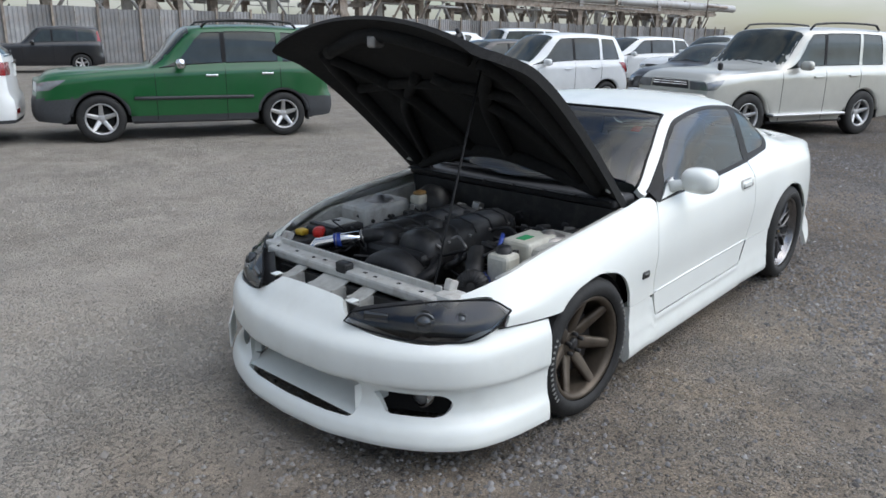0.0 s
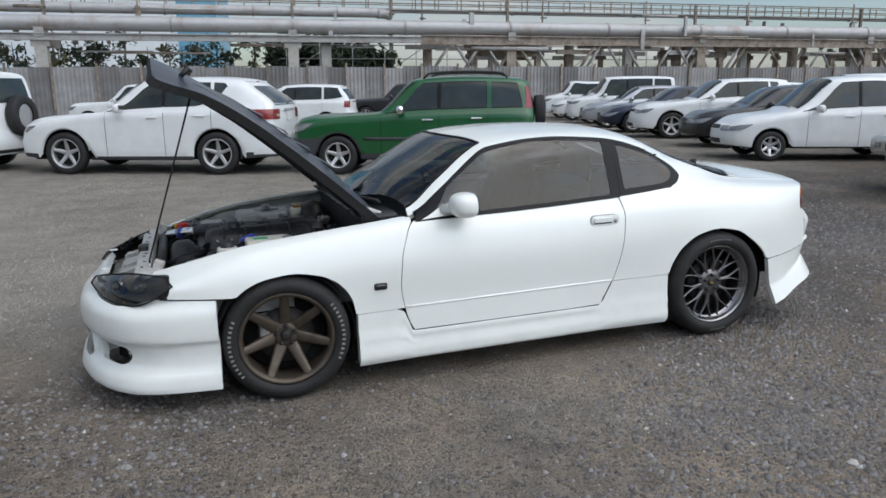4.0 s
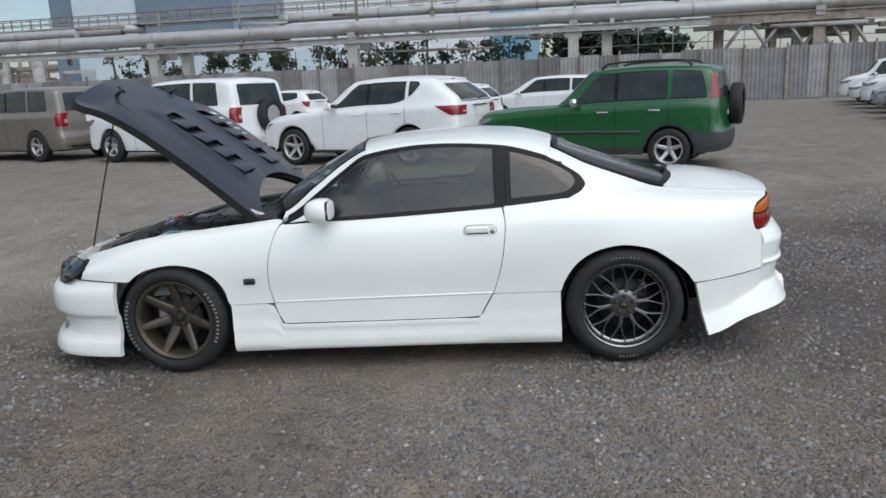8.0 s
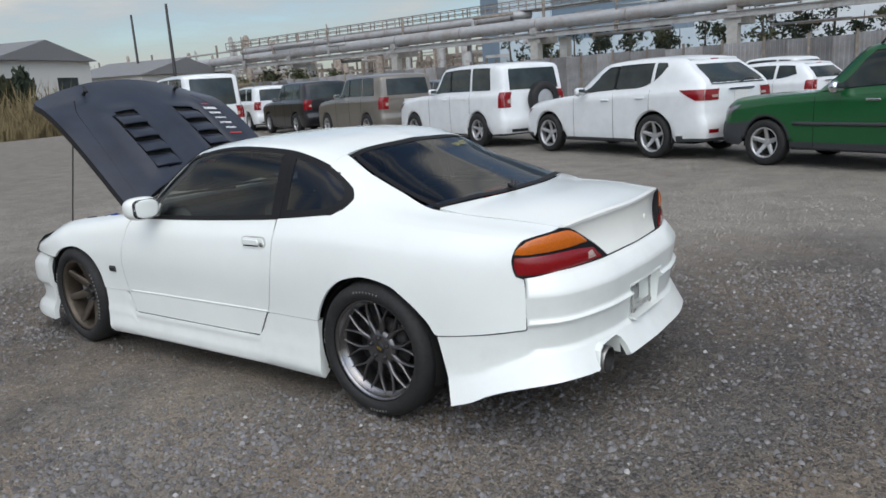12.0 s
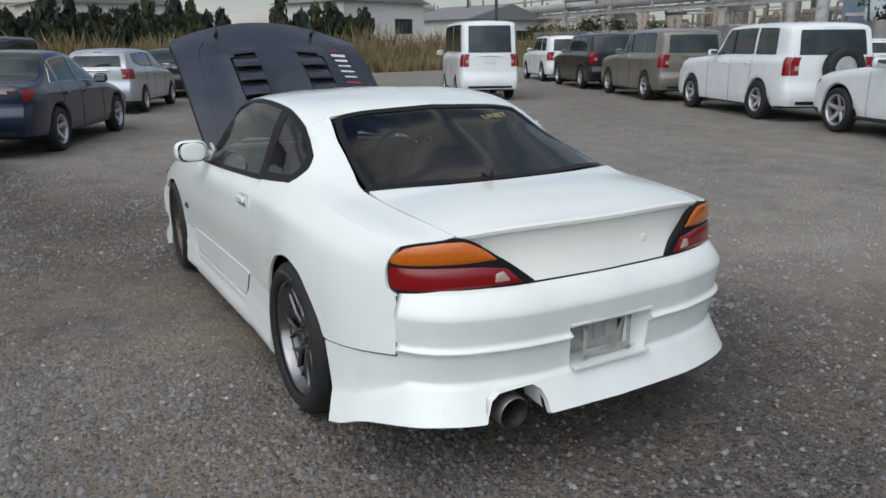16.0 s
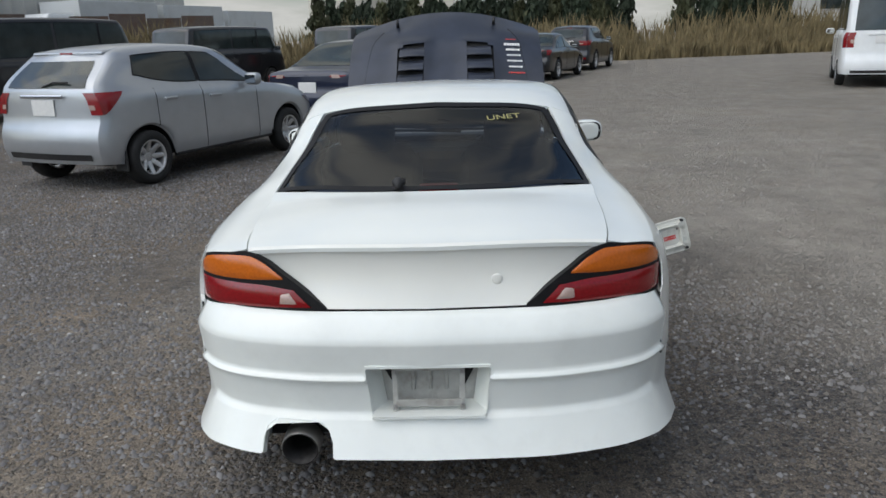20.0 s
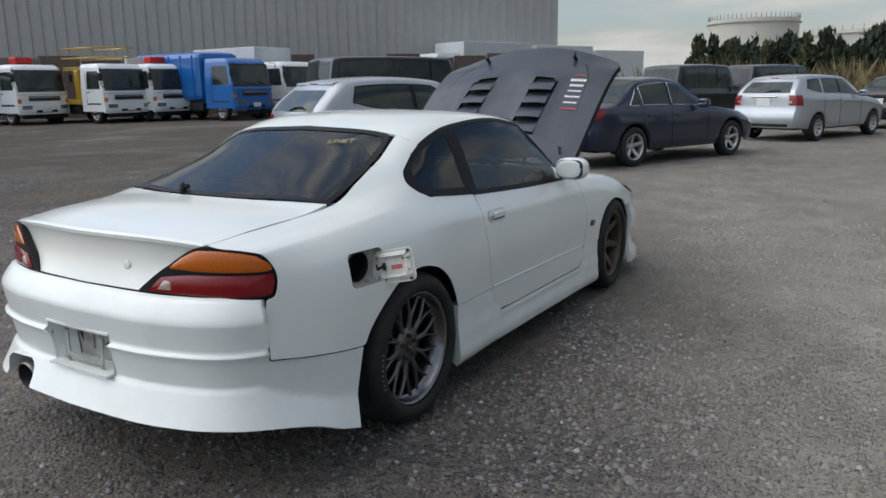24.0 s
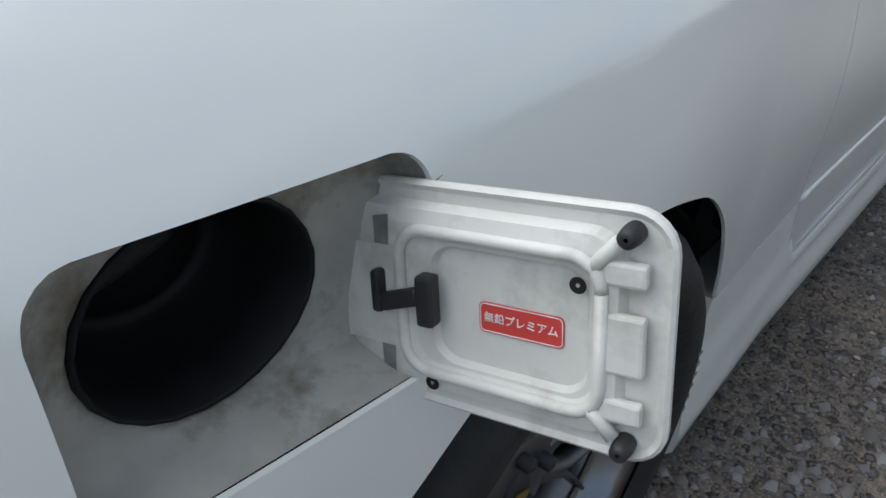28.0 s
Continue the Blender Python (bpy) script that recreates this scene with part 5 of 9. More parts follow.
# ==== long shed and its hoarding behind the trucks ====
def shed():
    turn = math.degrees(math.atan2(0.70, -0.72))
    root = thing("shed", "long pale grey ribbed steel shed behind the trucks", "shed", (-24.5, -35.0, 0), turn, kind="structure")
    clad = material("pale_grey_cladding", (0.40, 0.40, 0.38), 0.6, grain=0.05, grain_scale=2, stain=0.3, stain_scale=0.4, stain_color=(0.33, 0.32, 0.29))
    box("wall", (52, 12, 9), (0, 6, 4.5), clad, root)
    for k in range(86):
        box("cladding_rib", (0.09, 0.05, 8.9), (-25.6 + k * 0.6, -0.02, 4.48), clad, root)
    box("eaves", (52.6, 0.5, 0.22), (0, -0.1, 9.05), clad, root, bevel=0.03)
    low = thing("hoarding", "rust brown steel hoarding behind the trucks", "fence", (-21.8, -32.4, 0), turn, kind="structure")
    for k in range(26):
        box("hoarding_panel", (1.94, 0.06, 2.9 + 0.12 * ((k * 7) % 3)), (-25 + k * 2.0, 0, 1.45 + 0.06 * ((k * 7) % 3)), RUST_BROWN, low, bevel=0.01)


RUST_BROWN = rusty("rust_brown_hoarding", (0.12, 0.09, 0.075), 0.7)
shed()


# ==== fence and pipe rack ====
FENCE = np.array((0.0, 35.2))
ALONG = np.array((0.996, -0.087))
FENCE_TURN = math.degrees(math.atan2(-0.087, 0.996))
FENCE_STEEL = material("weathered_fence_steel", (0.225, 0.225, 0.225), 0.7, grain=0.25, grain_scale=2.2, stain=0.75, stain_scale=1.1, stain_color=(0.13, 0.085, 0.055), bump=0.15, bump_scale=12, vary=0.38)
RACK_GREY = rusty("grey_rack_paint", (0.36, 0.36, 0.35), 0.55, 0.7)
RACK_RUST = material("rusty_rack_steel", (0.25, 0.215, 0.18), 0.75, grain=0.3, grain_scale=3.0, stain=0.9, stain_scale=1.3, stain_color=(0.105, 0.062, 0.038), bump=0.2, bump_scale=14, vary=0.35)
PIPE_GREY = material("pipe_cladding", (0.40, 0.40, 0.40), 0.5, metal=0.3, grain=0.06, grain_scale=3, stain=0.5, stain_scale=0.8, stain_color=(0.24, 0.17, 0.12))
CONCRETE = material("pale_concrete", (0.42, 0.41, 0.38), 0.85, grain=0.1, grain_scale=5, stain=0.5, stain_scale=0.9, stain_color=(0.2, 0.17, 0.14))


def on_line(s, back=0.0, z=0.0):
    p = FENCE + ALONG * s + np.array((0.087, 0.996)) * back
    return (float(p[0]), float(p[1]), z)


def fence():
    root = thing("fence", "weathered grey corrugated steel hoarding streaked with rust", "fence", on_line(0), FENCE_TURN, kind="structure")
    n = 24
    u = np.linspace(-0.5, 0.5, n * 2 + 1)
    wave = 0.014 * np.sign(np.sin(u * 2 * np.pi * 5 + 0.3))
    front = [(x, w, z) for z in (0.05, 2.55) for x, w in zip(u, wave)]
    me = mesh_of("panel", (front, grid_faces(2, len(u))), FENCE_STEEL, False)
    post = mesh_of("post", box_data((0.10, 0.08, 2.72), (0, -0.06, 1.36)), RACK_RUST, False)
    rail = mesh_of("rail", box_data((2.0, 0.05, 0.07), (0, 0.06, 0)), RACK_RUST, False)
    rng = random.Random(3)
    for k in range(-52, 75):
        p = new("panel", me)
        p.parent = root
        p.matrix_basis = pose(k * 1.0, rng.uniform(-0.015, 0.015), rng.uniform(-0.06, 0.05), 0, rng.uniform(-0.5, 0.5), 0)
        if k % 2 == 0:
            for m, name in ((post, "post"),):
                q = new(name, m)
                q.parent = root
                q.matrix_basis = pose(k + 0.5, 0, 0)
            for z in (0.8, 2.3):
                q = new("rail", rail)
                q.parent = root
                q.matrix_basis = pose(k + 0.5, 0, z)


fence()
BACK = 7.0


def long_pipe(name, label, s0, s1, back, z, r, mat, rings=6.8):
    root = thing(name, label, "pipe", on_line((s0 + s1) / 2, back, z), FENCE_TURN, kind="structure")
    h = (s1 - s0) / 2
    v, f = lathe_data([(r, -h), (r, h)], 20, "x")
    build("pipe_run", v, f, mat, root)
    k = -h + 1
    me = mesh_of("joint_band", lathe_data([(r, -0.06), (r + 0.04, -0.06), (r + 0.04, 0.06), (r, 0.06)], 20, "x"), RACK_GREY, False)
    while k < h:
        o = new("joint_band", me)
        o.parent = root
        o.matrix_basis = pose(k, 0, 0)
        k += rings


long_pipe("main_pipe", "thick grey lagged pipe carried over the fence", -160, 90, BACK, 5.1, 0.42, PIPE_GREY)
long_pipe("upper_pipe", "grey pipe beside the walkway", -14, 9.5, BACK + 1.2, 6.05, 0.30, PIPE_GREY, 5)
long_pipe("upper_pipe", "grey pipe beside the walkway", -60, -26, BACK + 1.2, 5.9, 0.30, PIPE_GREY, 5)
long_pipe("thin_pipe", "thin rusty pipe on the rack", -90, 90, BACK + 2.2, 4.5, 0.16, RACK_RUST, 9)
long_pipe("thin_pipe", "thin pale pipe on the rack", -90, 90, BACK + 2.8, 6.3, 0.10, RACK_GREY, 9)
for s in (9.5, -14, -26):
    pts = [on_line(s + math.sin(a) * 0.9 * (1 if s > 0 or s == -26 else -1), BACK + 1.2 + (1 - math.cos(a)) * 0.9, 6.0) for a in np.linspace(0, math.pi / 2, 7)]
    tagged(tube("pipe_elbow", pts, 0.30, PIPE_GREY, segs=14), "grey pipe elbow beside the walkway", "pipe", kind="structure")


def rack_beam(s0, s1, z, back, mat, size=(0.3, 0.35)):
    root = thing("rack_beam", "long steel beam of the pipe rack", "beam", on_line((s0 + s1) / 2, back, z), FENCE_TURN, kind="structure")
    L = s1 - s0
    build("web", *box_data((L, 0.05, size[1])), mat, root, smooth=False)
    for dz in (-1, 1):
        build("flange", *box_data((L, size[0], 0.05), (0, 0, dz * size[1] / 2)), mat, root, smooth=False)


rack_beam(-120, 12, 4.35, BACK - 0.3, RACK_GREY)
rack_beam(12, 85, 4.35, BACK - 0.3, RACK_RUST, (0.3, 0.5))
rack_beam(-60, 85, 5.55, BACK + 2.4, RACK_GREY, (0.3, 0.2))


def walkway():
    root = thing("walkway", "steel walkway with handrails along the pipe rack", "walkway", on_line(0, BACK + 1.8, 6.3), FENCE_TURN, kind="structure")
    build("deck", *box_data((150, 1.0, 0.08), (12, 0, 0)), RACK_GREY, root, smooth=False)
    for y in (-0.5, 0.5):
        for z in (0.35, 0.7):
            tube("handrail", [(-63, y, z), (87, y, z)], 0.035, RACK_RUST, root, segs=5)
    me = mesh_of("baluster", box_data((0.06, 0.06, 0.75), (0, 0, 0.36)), RACK_RUST, False)
    for k in range(-42, 58):
        for y in (-0.5, 0.5):
            o = new("baluster", me)
            o.parent = root
            o.matrix_basis = pose(k * 1.5, y, 0)


walkway()
for k in range(-11, 6):
    s = k * 13.7 + 4.2
    rust = k >= 1
    root = thing("rack_support", "rust-streaked steel rack trestle" if rust else "pale concrete rack column with a bracket", "column", on_line(s, BACK, 0), FENCE_TURN, "rack supports", "structure")
    m1 = RACK_RUST if rust else CONCRETE
    build("column", *box_data((0.62, 0.62, 3.9), (0, 0, 1.95)), m1, root, smooth=False)
    if not rust and k % 2 == 0:
        build("column", *box_data((0.6, 0.6, 4.1), (2.0, 0.6, 2.05)), m1, root, smooth=False)
    build("cap", *box_data((1.0, 2.4, 0.45), (0, 0.9, 4.05)), m1, root, smooth=False)
    build("saddle", *box_data((0.5, 0.8, 0.5), (0, 0, 4.6)), RACK_GREY, root, smooth=False)
    build("mast", *box_data((0.16, 0.16, 2.6), (0.1, 0.9, 5.6)), RACK_RUST, root, smooth=False)
    if rust:
        for sd in (-1, 1):
            tube("brace", [(sd * 1.9, 0, 0.8), (0, 0, 3.7)], 0.13, RACK_RUST, root, segs=4)
            build("outer_column", *box_data((0.35, 0.35, 3.9), (sd * 2.2, 0.8, 1.95)), RACK_RUST, root, smooth=False)
        build("cross_beam", *box_data((5.2, 0.4, 0.4), (0, 0.8, 3.6)), RACK_RUST, root, smooth=False)
for k in range(3, 34):
    s = 9 + k * 2.4
    root = thing("trestle_post", "rusty secondary post under the pipe rack", "column", on_line(s, BACK + 3.2, 0), FENCE_TURN, "secondary rack posts", "structure")
    build("column", *box_data((0.3, 0.3, 4.2), (0, 0, 2.1)), RACK_RUST, root, smooth=False)
    build("bracket", *box_data((0.7, 0.3, 0.3), (0, 0, 3.5)), RACK_RUST, root, smooth=False)


def rack_fittings():
    """Short pipes, hangers, valves and knee braces crowded on the rack."""
    rng = random.Random(17)
    for s0, s1, n, rust in ((12, 84, 46, True), (-60, 12, 26, False)):
        root = thing("rack_fittings", "rusty brackets, stub pipes and braces on the pipe rack" if rust else "grey brackets and stub pipes on the pipe rack", "pipework", on_line((s0 + s1) / 2, BACK, 0), FENCE_TURN, kind="structure")
        half = (s1 - s0) / 2
        mats = (RACK_RUST, RACK_RUST, RACK_GREY, PIPE_GREY) if rust else (RACK_GREY, PIPE_GREY, RACK_RUST)
        for k in range(n):
            x = -half + (k + rng.random()) * 2 * half / n
            m = rng.choice(mats)
            y = rng.uniform(-0.6, 3.2)
            build("hanger", *box_data((rng.uniform(0.12, 0.3), 0.2, rng.uniform(0.5, 1.3)), (x, y, rng.uniform(4.3, 5.6))), m, root, smooth=False)
            z = rng.uniform(3.5, 6.1)
            tube("stub_pipe", [(x, y, z), (x + rng.uniform(1.5, 6), y, z)], rng.choice((0.06, 0.09, 0.14)), rng.choice(mats), root, segs=8)
            if rust:
                tube("knee_brace", [(x, -0.2, 2.6), (x + rng.choice((-1.1, 1.1)), -0.2, 4.2)], 0.10, m, root, segs=4)
                build("cross_beam", *box_data((rng.uniform(1.2, 3.4), 0.3, 0.28), (x, rng.uniform(0, 3), rng.choice((3.4, 3.7, 4.0)))), m, root, smooth=False)
                if k % 3 == 0:
                    build("pier", *box_data((0.5, 0.5, 4.2), (x, 1.6, 2.1)), CONCRETE if k % 2 else RACK_RUST, root, smooth=False)
            if k % 5 == 0:
                tube("riser", [(x, y, 4.4), (x, y, 7.2)], 0.06, RACK_RUST, root, segs=6)
                v, f = lathe_data([(0.22, -0.03), (0.22, 0.03)], 14, "z")
                build("hand_wheel", moved((v, f), (x, y - 0.2, 5.9))[0], f, RACK_RUST, root)


rack_fittings()


def scaffold():
    root = thing("scaffold", "thin steel scaffolding lattice behind the fence", "scaffold", on_line(17, BACK + 5, 0), FENCE_TURN, kind="structure")
    for k in range(0, 13):
        tube("upright", [(k * 2.2 - 13, 0, 0), (k * 2.2 - 13, 0, 5.2)], 0.035, STEEL, root, segs=5)
        if k % 3 == 0:
            tube("diagonal", [(k * 2.2 - 13, 0, 2.4), (k * 2.2 - 9, 0, 5.0)], 0.03, STEEL, root, segs=5)
    for z in (2.6, 3.4, 4.3, 5.0):
        tube("ledger", [(-13.5, 0, z), (14, 0, z)], 0.035, STEEL, root, segs=5)


scaffold()


# ==== buildings ====
def works_building():
    root = thing("factory_building", "tall pale blue and grey clad factory block", "building", (-46, 118, 0), -9, kind="")
    light = material("pale_blue_cladding", (0.47, 0.55, 0.60), 0.6, grain=0.05, grain_scale=0.4, stain=0.2, stain_scale=0.1, stain_color=(0.35, 0.41, 0.45))
    grey = material("blue_grey_cladding", (0.14, 0.19, 0.24), 0.6, grain=0.06, grain_scale=0.4)
    midc = material("mid_grey_cladding", (0.20, 0.25, 0.30), 0.6, grain=0.06, grain_scale=0.4)
    white = material("white_cladding", (0.60, 0.64, 0.66), 0.6, grain=0.05, grain_scale=0.4)
    teal = material("teal_cladding", (0.12, 0.30, 0.42), 0.4, grain=0.05, grain_scale=0.4)
    x = -32.0
    for wd, m, y, h in ((5, grey, 0, 38), (12, light, -0.6, 38), (18, grey, 0, 38), (8, midc, -0.3, 38), (32, white, 2, 36)):
        build("wall", *box_data((wd, 30, h), (x + wd / 2, 15 + y, h / 2)), m, root, smooth=False)
        x += wd
    build("wall", *box_data((6, 20, 30), (x + 3, 22, 15)), teal, root, smooth=False)
    for i in range(6):
        for j in range(4):
            build("window", *box_data((2.0, 0.3, 0.9), (13.5 + i * 5.0, 1.95, 13.0 + j * 4.4)), GLASS_DARK, root, smooth=False)
    build("canopy", *box_data((40, 8, 7), (5, -8, 3.5)), light, root, smooth=False)
    build("roof", *box_data((75, 29, 0.6), (5.5, 16, 38.3)), midc, root, smooth=False)


works_building()


def tank(label, loc, r, h, mat):
    root = thing("storage_tank", label, "tank", loc)
    v, f = lathe_data([(r, 0), (r, h), (r * 0.98, h + 0.05), (0.01, h + r * 0.05)], 48, "z")
    build("shell", v, f, mat, root, smooth=False)
    v, f = lathe_data([(r + 0.05, h - 0.9), (r + 0.5, h - 0.9), (r + 0.5, h - 0.75), (r + 0.05, h - 0.75)], 48, "z")
    build("wind_girder", v, f, CONCRETE, root, smooth=False)
    v, f = lathe_data([(r + 0.3, h), (r + 0.34, h), (r + 0.34, h + 0.7), (r + 0.3, h + 0.7)], 48, "z")
    for k in range(0, 360, 6):
        tube("rail_post", [(r * math.cos(radians(k)), r * math.sin(radians(k)), h), (r * math.cos(radians(k)), r * math.sin(radians(k)), h + 1.1)], 0.08, STEEL, root, segs=4)


TANK = material("cream_tank_paint", (0.50, 0.48, 0.42), 0.6, grain=0.04, grain_scale=0.3, stain=0.3, stain_scale=0.08, stain_color=(0.36, 0.33, 0.27))
tank("wide cream oil storage tank beyond the trees", (-215, 92, 0), 24, 13, TANK)
tank("cream storage tank in the distance", (-230, 5, 0), 26, 13, TANK)
tank("grey storage tank in the distance", (-190, -28, 0), 10, 15, TANK)
tank("cream storage tank in the distance", (-240, 150, 0), 25, 13, TANK)


def refinery():
    rng = random.Random(8)
    root = thing("refinery", "distant refinery of columns, stacks and pipe racks", "refinery", (-150, 150, 0), 0)
    for k in range(120):
        x, y = rng.uniform(-75, 90), rng.uniform(-30, 30)
        r, h = rng.uniform(0.2, 1.1), rng.choice((6, 8, 9, 11, 13, 16))
        v, f = lathe_data([(r, 0), (r, h), (r * 0.5, h + r * 0.7), (0.01, h + r * 0.8)], 10, "z")
        build("column", moved((v, f), (x, y, 0))[0], f, rng.choice((RACK_GREY, RACK_RUST, RACK_RUST)), root)
    for k in range(150):
        x, y, z = rng.uniform(-75, 90), rng.uniform(-30, 20), rng.choice((4, 5, 6, 7, 8, 9, 10))
        w = rng.uniform(5, 16)
        build("frame", *box_data((w, 0.5, rng.choice((0.3, 0.5, 0.9))), (x, y, z)), rng.choice((RACK_GREY, RACK_RUST, RACK_RUST)), root, smooth=False)
        for side_x in (-w / 2, w / 2):
            build("leg", *box_data((0.4, 0.4, z), (x + side_x, y, z / 2)), RACK_RUST, root, smooth=False)


refinery()
for x, y, h in ((-60, 24, 9), (-66, 41, 10), (-50, 34, 9)):
    root = thing("utility_pole", "slim dark utility pole", "pole", (x, y, 0))
    v, f = lathe_data([(0.16, 0), (0.1, h), (0.01, h + 0.02)], 8, "z")
    build("pole", v, f, PLASTIC, root)


def house(label, loc, size, turn, wall, roof):
    root = thing("house", label, "house", loc, turn)
    x, y, z = size
    build("wall", *box_data((x, y, z), (0, 0, z / 2)), wall, root, smooth=False)
    build("roof", [(-x / 2 - 0.5, -y / 2 - 0.5, z), (x / 2 + 0.5, -y / 2 - 0.5, z), (x / 2 + 0.5, y / 2 + 0.5, z), (-x / 2 - 0.5, y / 2 + 0.5, z), (-x / 2 - 0.5, 0, z + 1.6), (x / 2 + 0.5, 0, z + 1.6)],
          [(0, 1, 5, 4), (2, 3, 4, 5), (1, 2, 5), (3, 0, 4), (3, 2, 1, 0)], roof, root, smooth=False)
    for k in (-0.28, 0.22):
        w = build("window", *box_data((0.12, y * 0.22, z * 0.25), (x / 2 + 0.02, y * k, z * 0.62)), GLASS_DARK, root, smooth=False)


HOUSE_WALL = material("white_house_wall", (0.62, 0.61, 0.57), 0.8, grain=0.05)
HOUSE_ROOF = material("grey_house_roof", (0.2, 0.2, 0.2), 0.7, grain=0.1)
house("white house behind the reeds and trees", (-62, 26, 0), (9, 10, 5.2), 20, HOUSE_WALL, HOUSE_ROOF)
house("white house behind the trees", (-78, 6, 0), (10, 12, 5.5), 10, HOUSE_WALL, HOUSE_ROOF)
house("grey low store behind the trees", (-66, 42, 0), (9, 12, 4), 15, HOUSE_WALL, HOUSE_ROOF)


# ==== trees, reeds ====
LEAF_DARK = material("dark_pine_leaves", (0.022, 0.034, 0.018), 0.8, grain=0.35, grain_scale=0.8, vary=0.25)
LEAF_OLIVE = material("olive_leaves", (0.045, 0.05, 0.022), 0.8, grain=0.35, grain_scale=0.8, vary=0.25)
BARK = material("tree_bark", (0.06, 0.05, 0.04), 0.9, grain=0.3, grain_scale=8)
REED = material("dry_reeds", (0.21, 0.165, 0.085), 0.85, grain=0.4, grain_scale=1.5)


def tree(label, loc, h, spread, leaf, seed, clumps=420, size=0.22, low=0.25, pointed=False, bare=False):
    rng = np.random.default_rng(seed)
    root = thing("tree", label, "tree", loc, 0, "trees beyond the yard")
    datas = []
    lean = rng.normal(0, 0.03, 2) * h
    datas.append(tube_data([(0, 0, 0), (lean[0] * 0.4, lean[1] * 0.4, h * 0.45), (lean[0], lean[1], h * 0.95)], [0.02 * h + 0.03, 0.013 * h + 0.02, 0.02], 6))
    tips = []
    for k in range(11):
        z = h * rng.uniform(low, 0.9)
        a = rng.uniform(0, 6.28)
        reach = spread * (1 - (z / h) * (0.85 if pointed else 0.35)) * rng.uniform(0.6, 1.0)
        tip = (math.cos(a) * reach, math.sin(a) * reach, z + reach * 0.35)
        tips.append(tip)
        datas.append(tube_data([(lean[0] * z / h, lean[1] * z / h, z), (tip[0] * 0.5, tip[1] * 0.5, z + reach * 0.2), tip], [0.012 * h * 0.5 + 0.01, 0.02, 0.008], 4))
    v, f = joined(*datas)
    build("trunk", v, f, BARK, root)
    n = clumps
    pick = rng.integers(0, len(tips), n)
    t = rng.uniform(0.35, 1.1, n)[:, None]
    tipsa = np.array(tips)[pick]
    base = np.stack([0 * t[:, 0], 0 * t[:, 0], tipsa[:, 2] * 0.85], -1)
    c = base + (tipsa - base) * t + rng.normal(0, spread * (0.16 if not pointed else 0.09), (n, 3))
    if pointed:
        extra = rng.random(n) < 0.4
        c[extra] = np.stack([rng.normal(0, 0.06 * spread, extra.sum()), rng.normal(0, 0.06 * spread, extra.sum()), rng.uniform(0.4, 1.06, extra.sum()) * h], -1)
    # a clump is a handful of crossed leaves
    verts, faces = [], []
    for p in c:
        for _ in range(4):
            d, u = rng.normal(0, 1, 3), rng.normal(0, 1, 3)
            if pointed:
                d = d * 0.3 + (0, 0, 1)
            d /= np.linalg.norm(d)
            u = np.cross(d, u)
            u /= np.linalg.norm(u)
            s = size * rng.uniform(0.5, 1.3)
            q = p + rng.normal(0, size * 0.6, 3)
            k = len(verts)
            verts += [q - d * s, q + u * s * 0.45, q + d * s, q - u * s * 0.45]
            faces.append((k, k + 1, k + 2, k + 3))
    build("crown", verts, faces, leaf, root, smooth=False)


rng = random.Random(11)
for k in range(40):  # behind the fence, thin pines and one broad bush
    s = -34 + k * 1.08 + rng.uniform(-0.7, 0.7)
    p = on_line(s, BACK + 9 + rng.uniform(0, 6))
    tree("thin dark pine behind the pipe rack", p, rng.uniform(4.4, 6.8), rng.uniform(0.9, 1.5), LEAF_DARK if k % 3 else LEAF_OLIVE, 400 + k, 105, 0.17, 0.28)
for k in range(5):
    p = on_line(4.5 + k * 1.5 + rng.uniform(-0.3, 0.3), BACK + 8 + rng.uniform(0, 2))
    tree("broad dense evergreen behind the fence", p, 5.4 - 0.25 * k, 2.2, LEAF_DARK, 80 + k, 700, 0.24, 0.1)
for k in range(7):
    p = on_line(-44 - k * 4.5 + rng.uniform(-1, 1), BACK - 3 + rng.uniform(0, 3))
    tree("low yellowing shrub before the pipe rack", p, rng.uniform(2.6, 3.6), 1.9, LEAF_OLIVE, 120 + k, 300, 0.22, 0.1)
for k in (*range(15, 25), *range(29, 66)):  # cypress belt behind the reeds, with one gap
    q = np.array((-41.0, 22.0)) + np.array((0.42, -0.91)) * -14 + np.array((-0.36, -0.93)) * k * 0.80
    tree("dark pointed cypress in the windbreak", (float(q[0]) - rng.uniform(0, 4), float(q[1]), 0), rng.uniform(3.2, 4.9), 1.5, LEAF_DARK if k % 4 else LEAF_OLIVE, 160 + k, 300, 0.30, 0.06, pointed=True)


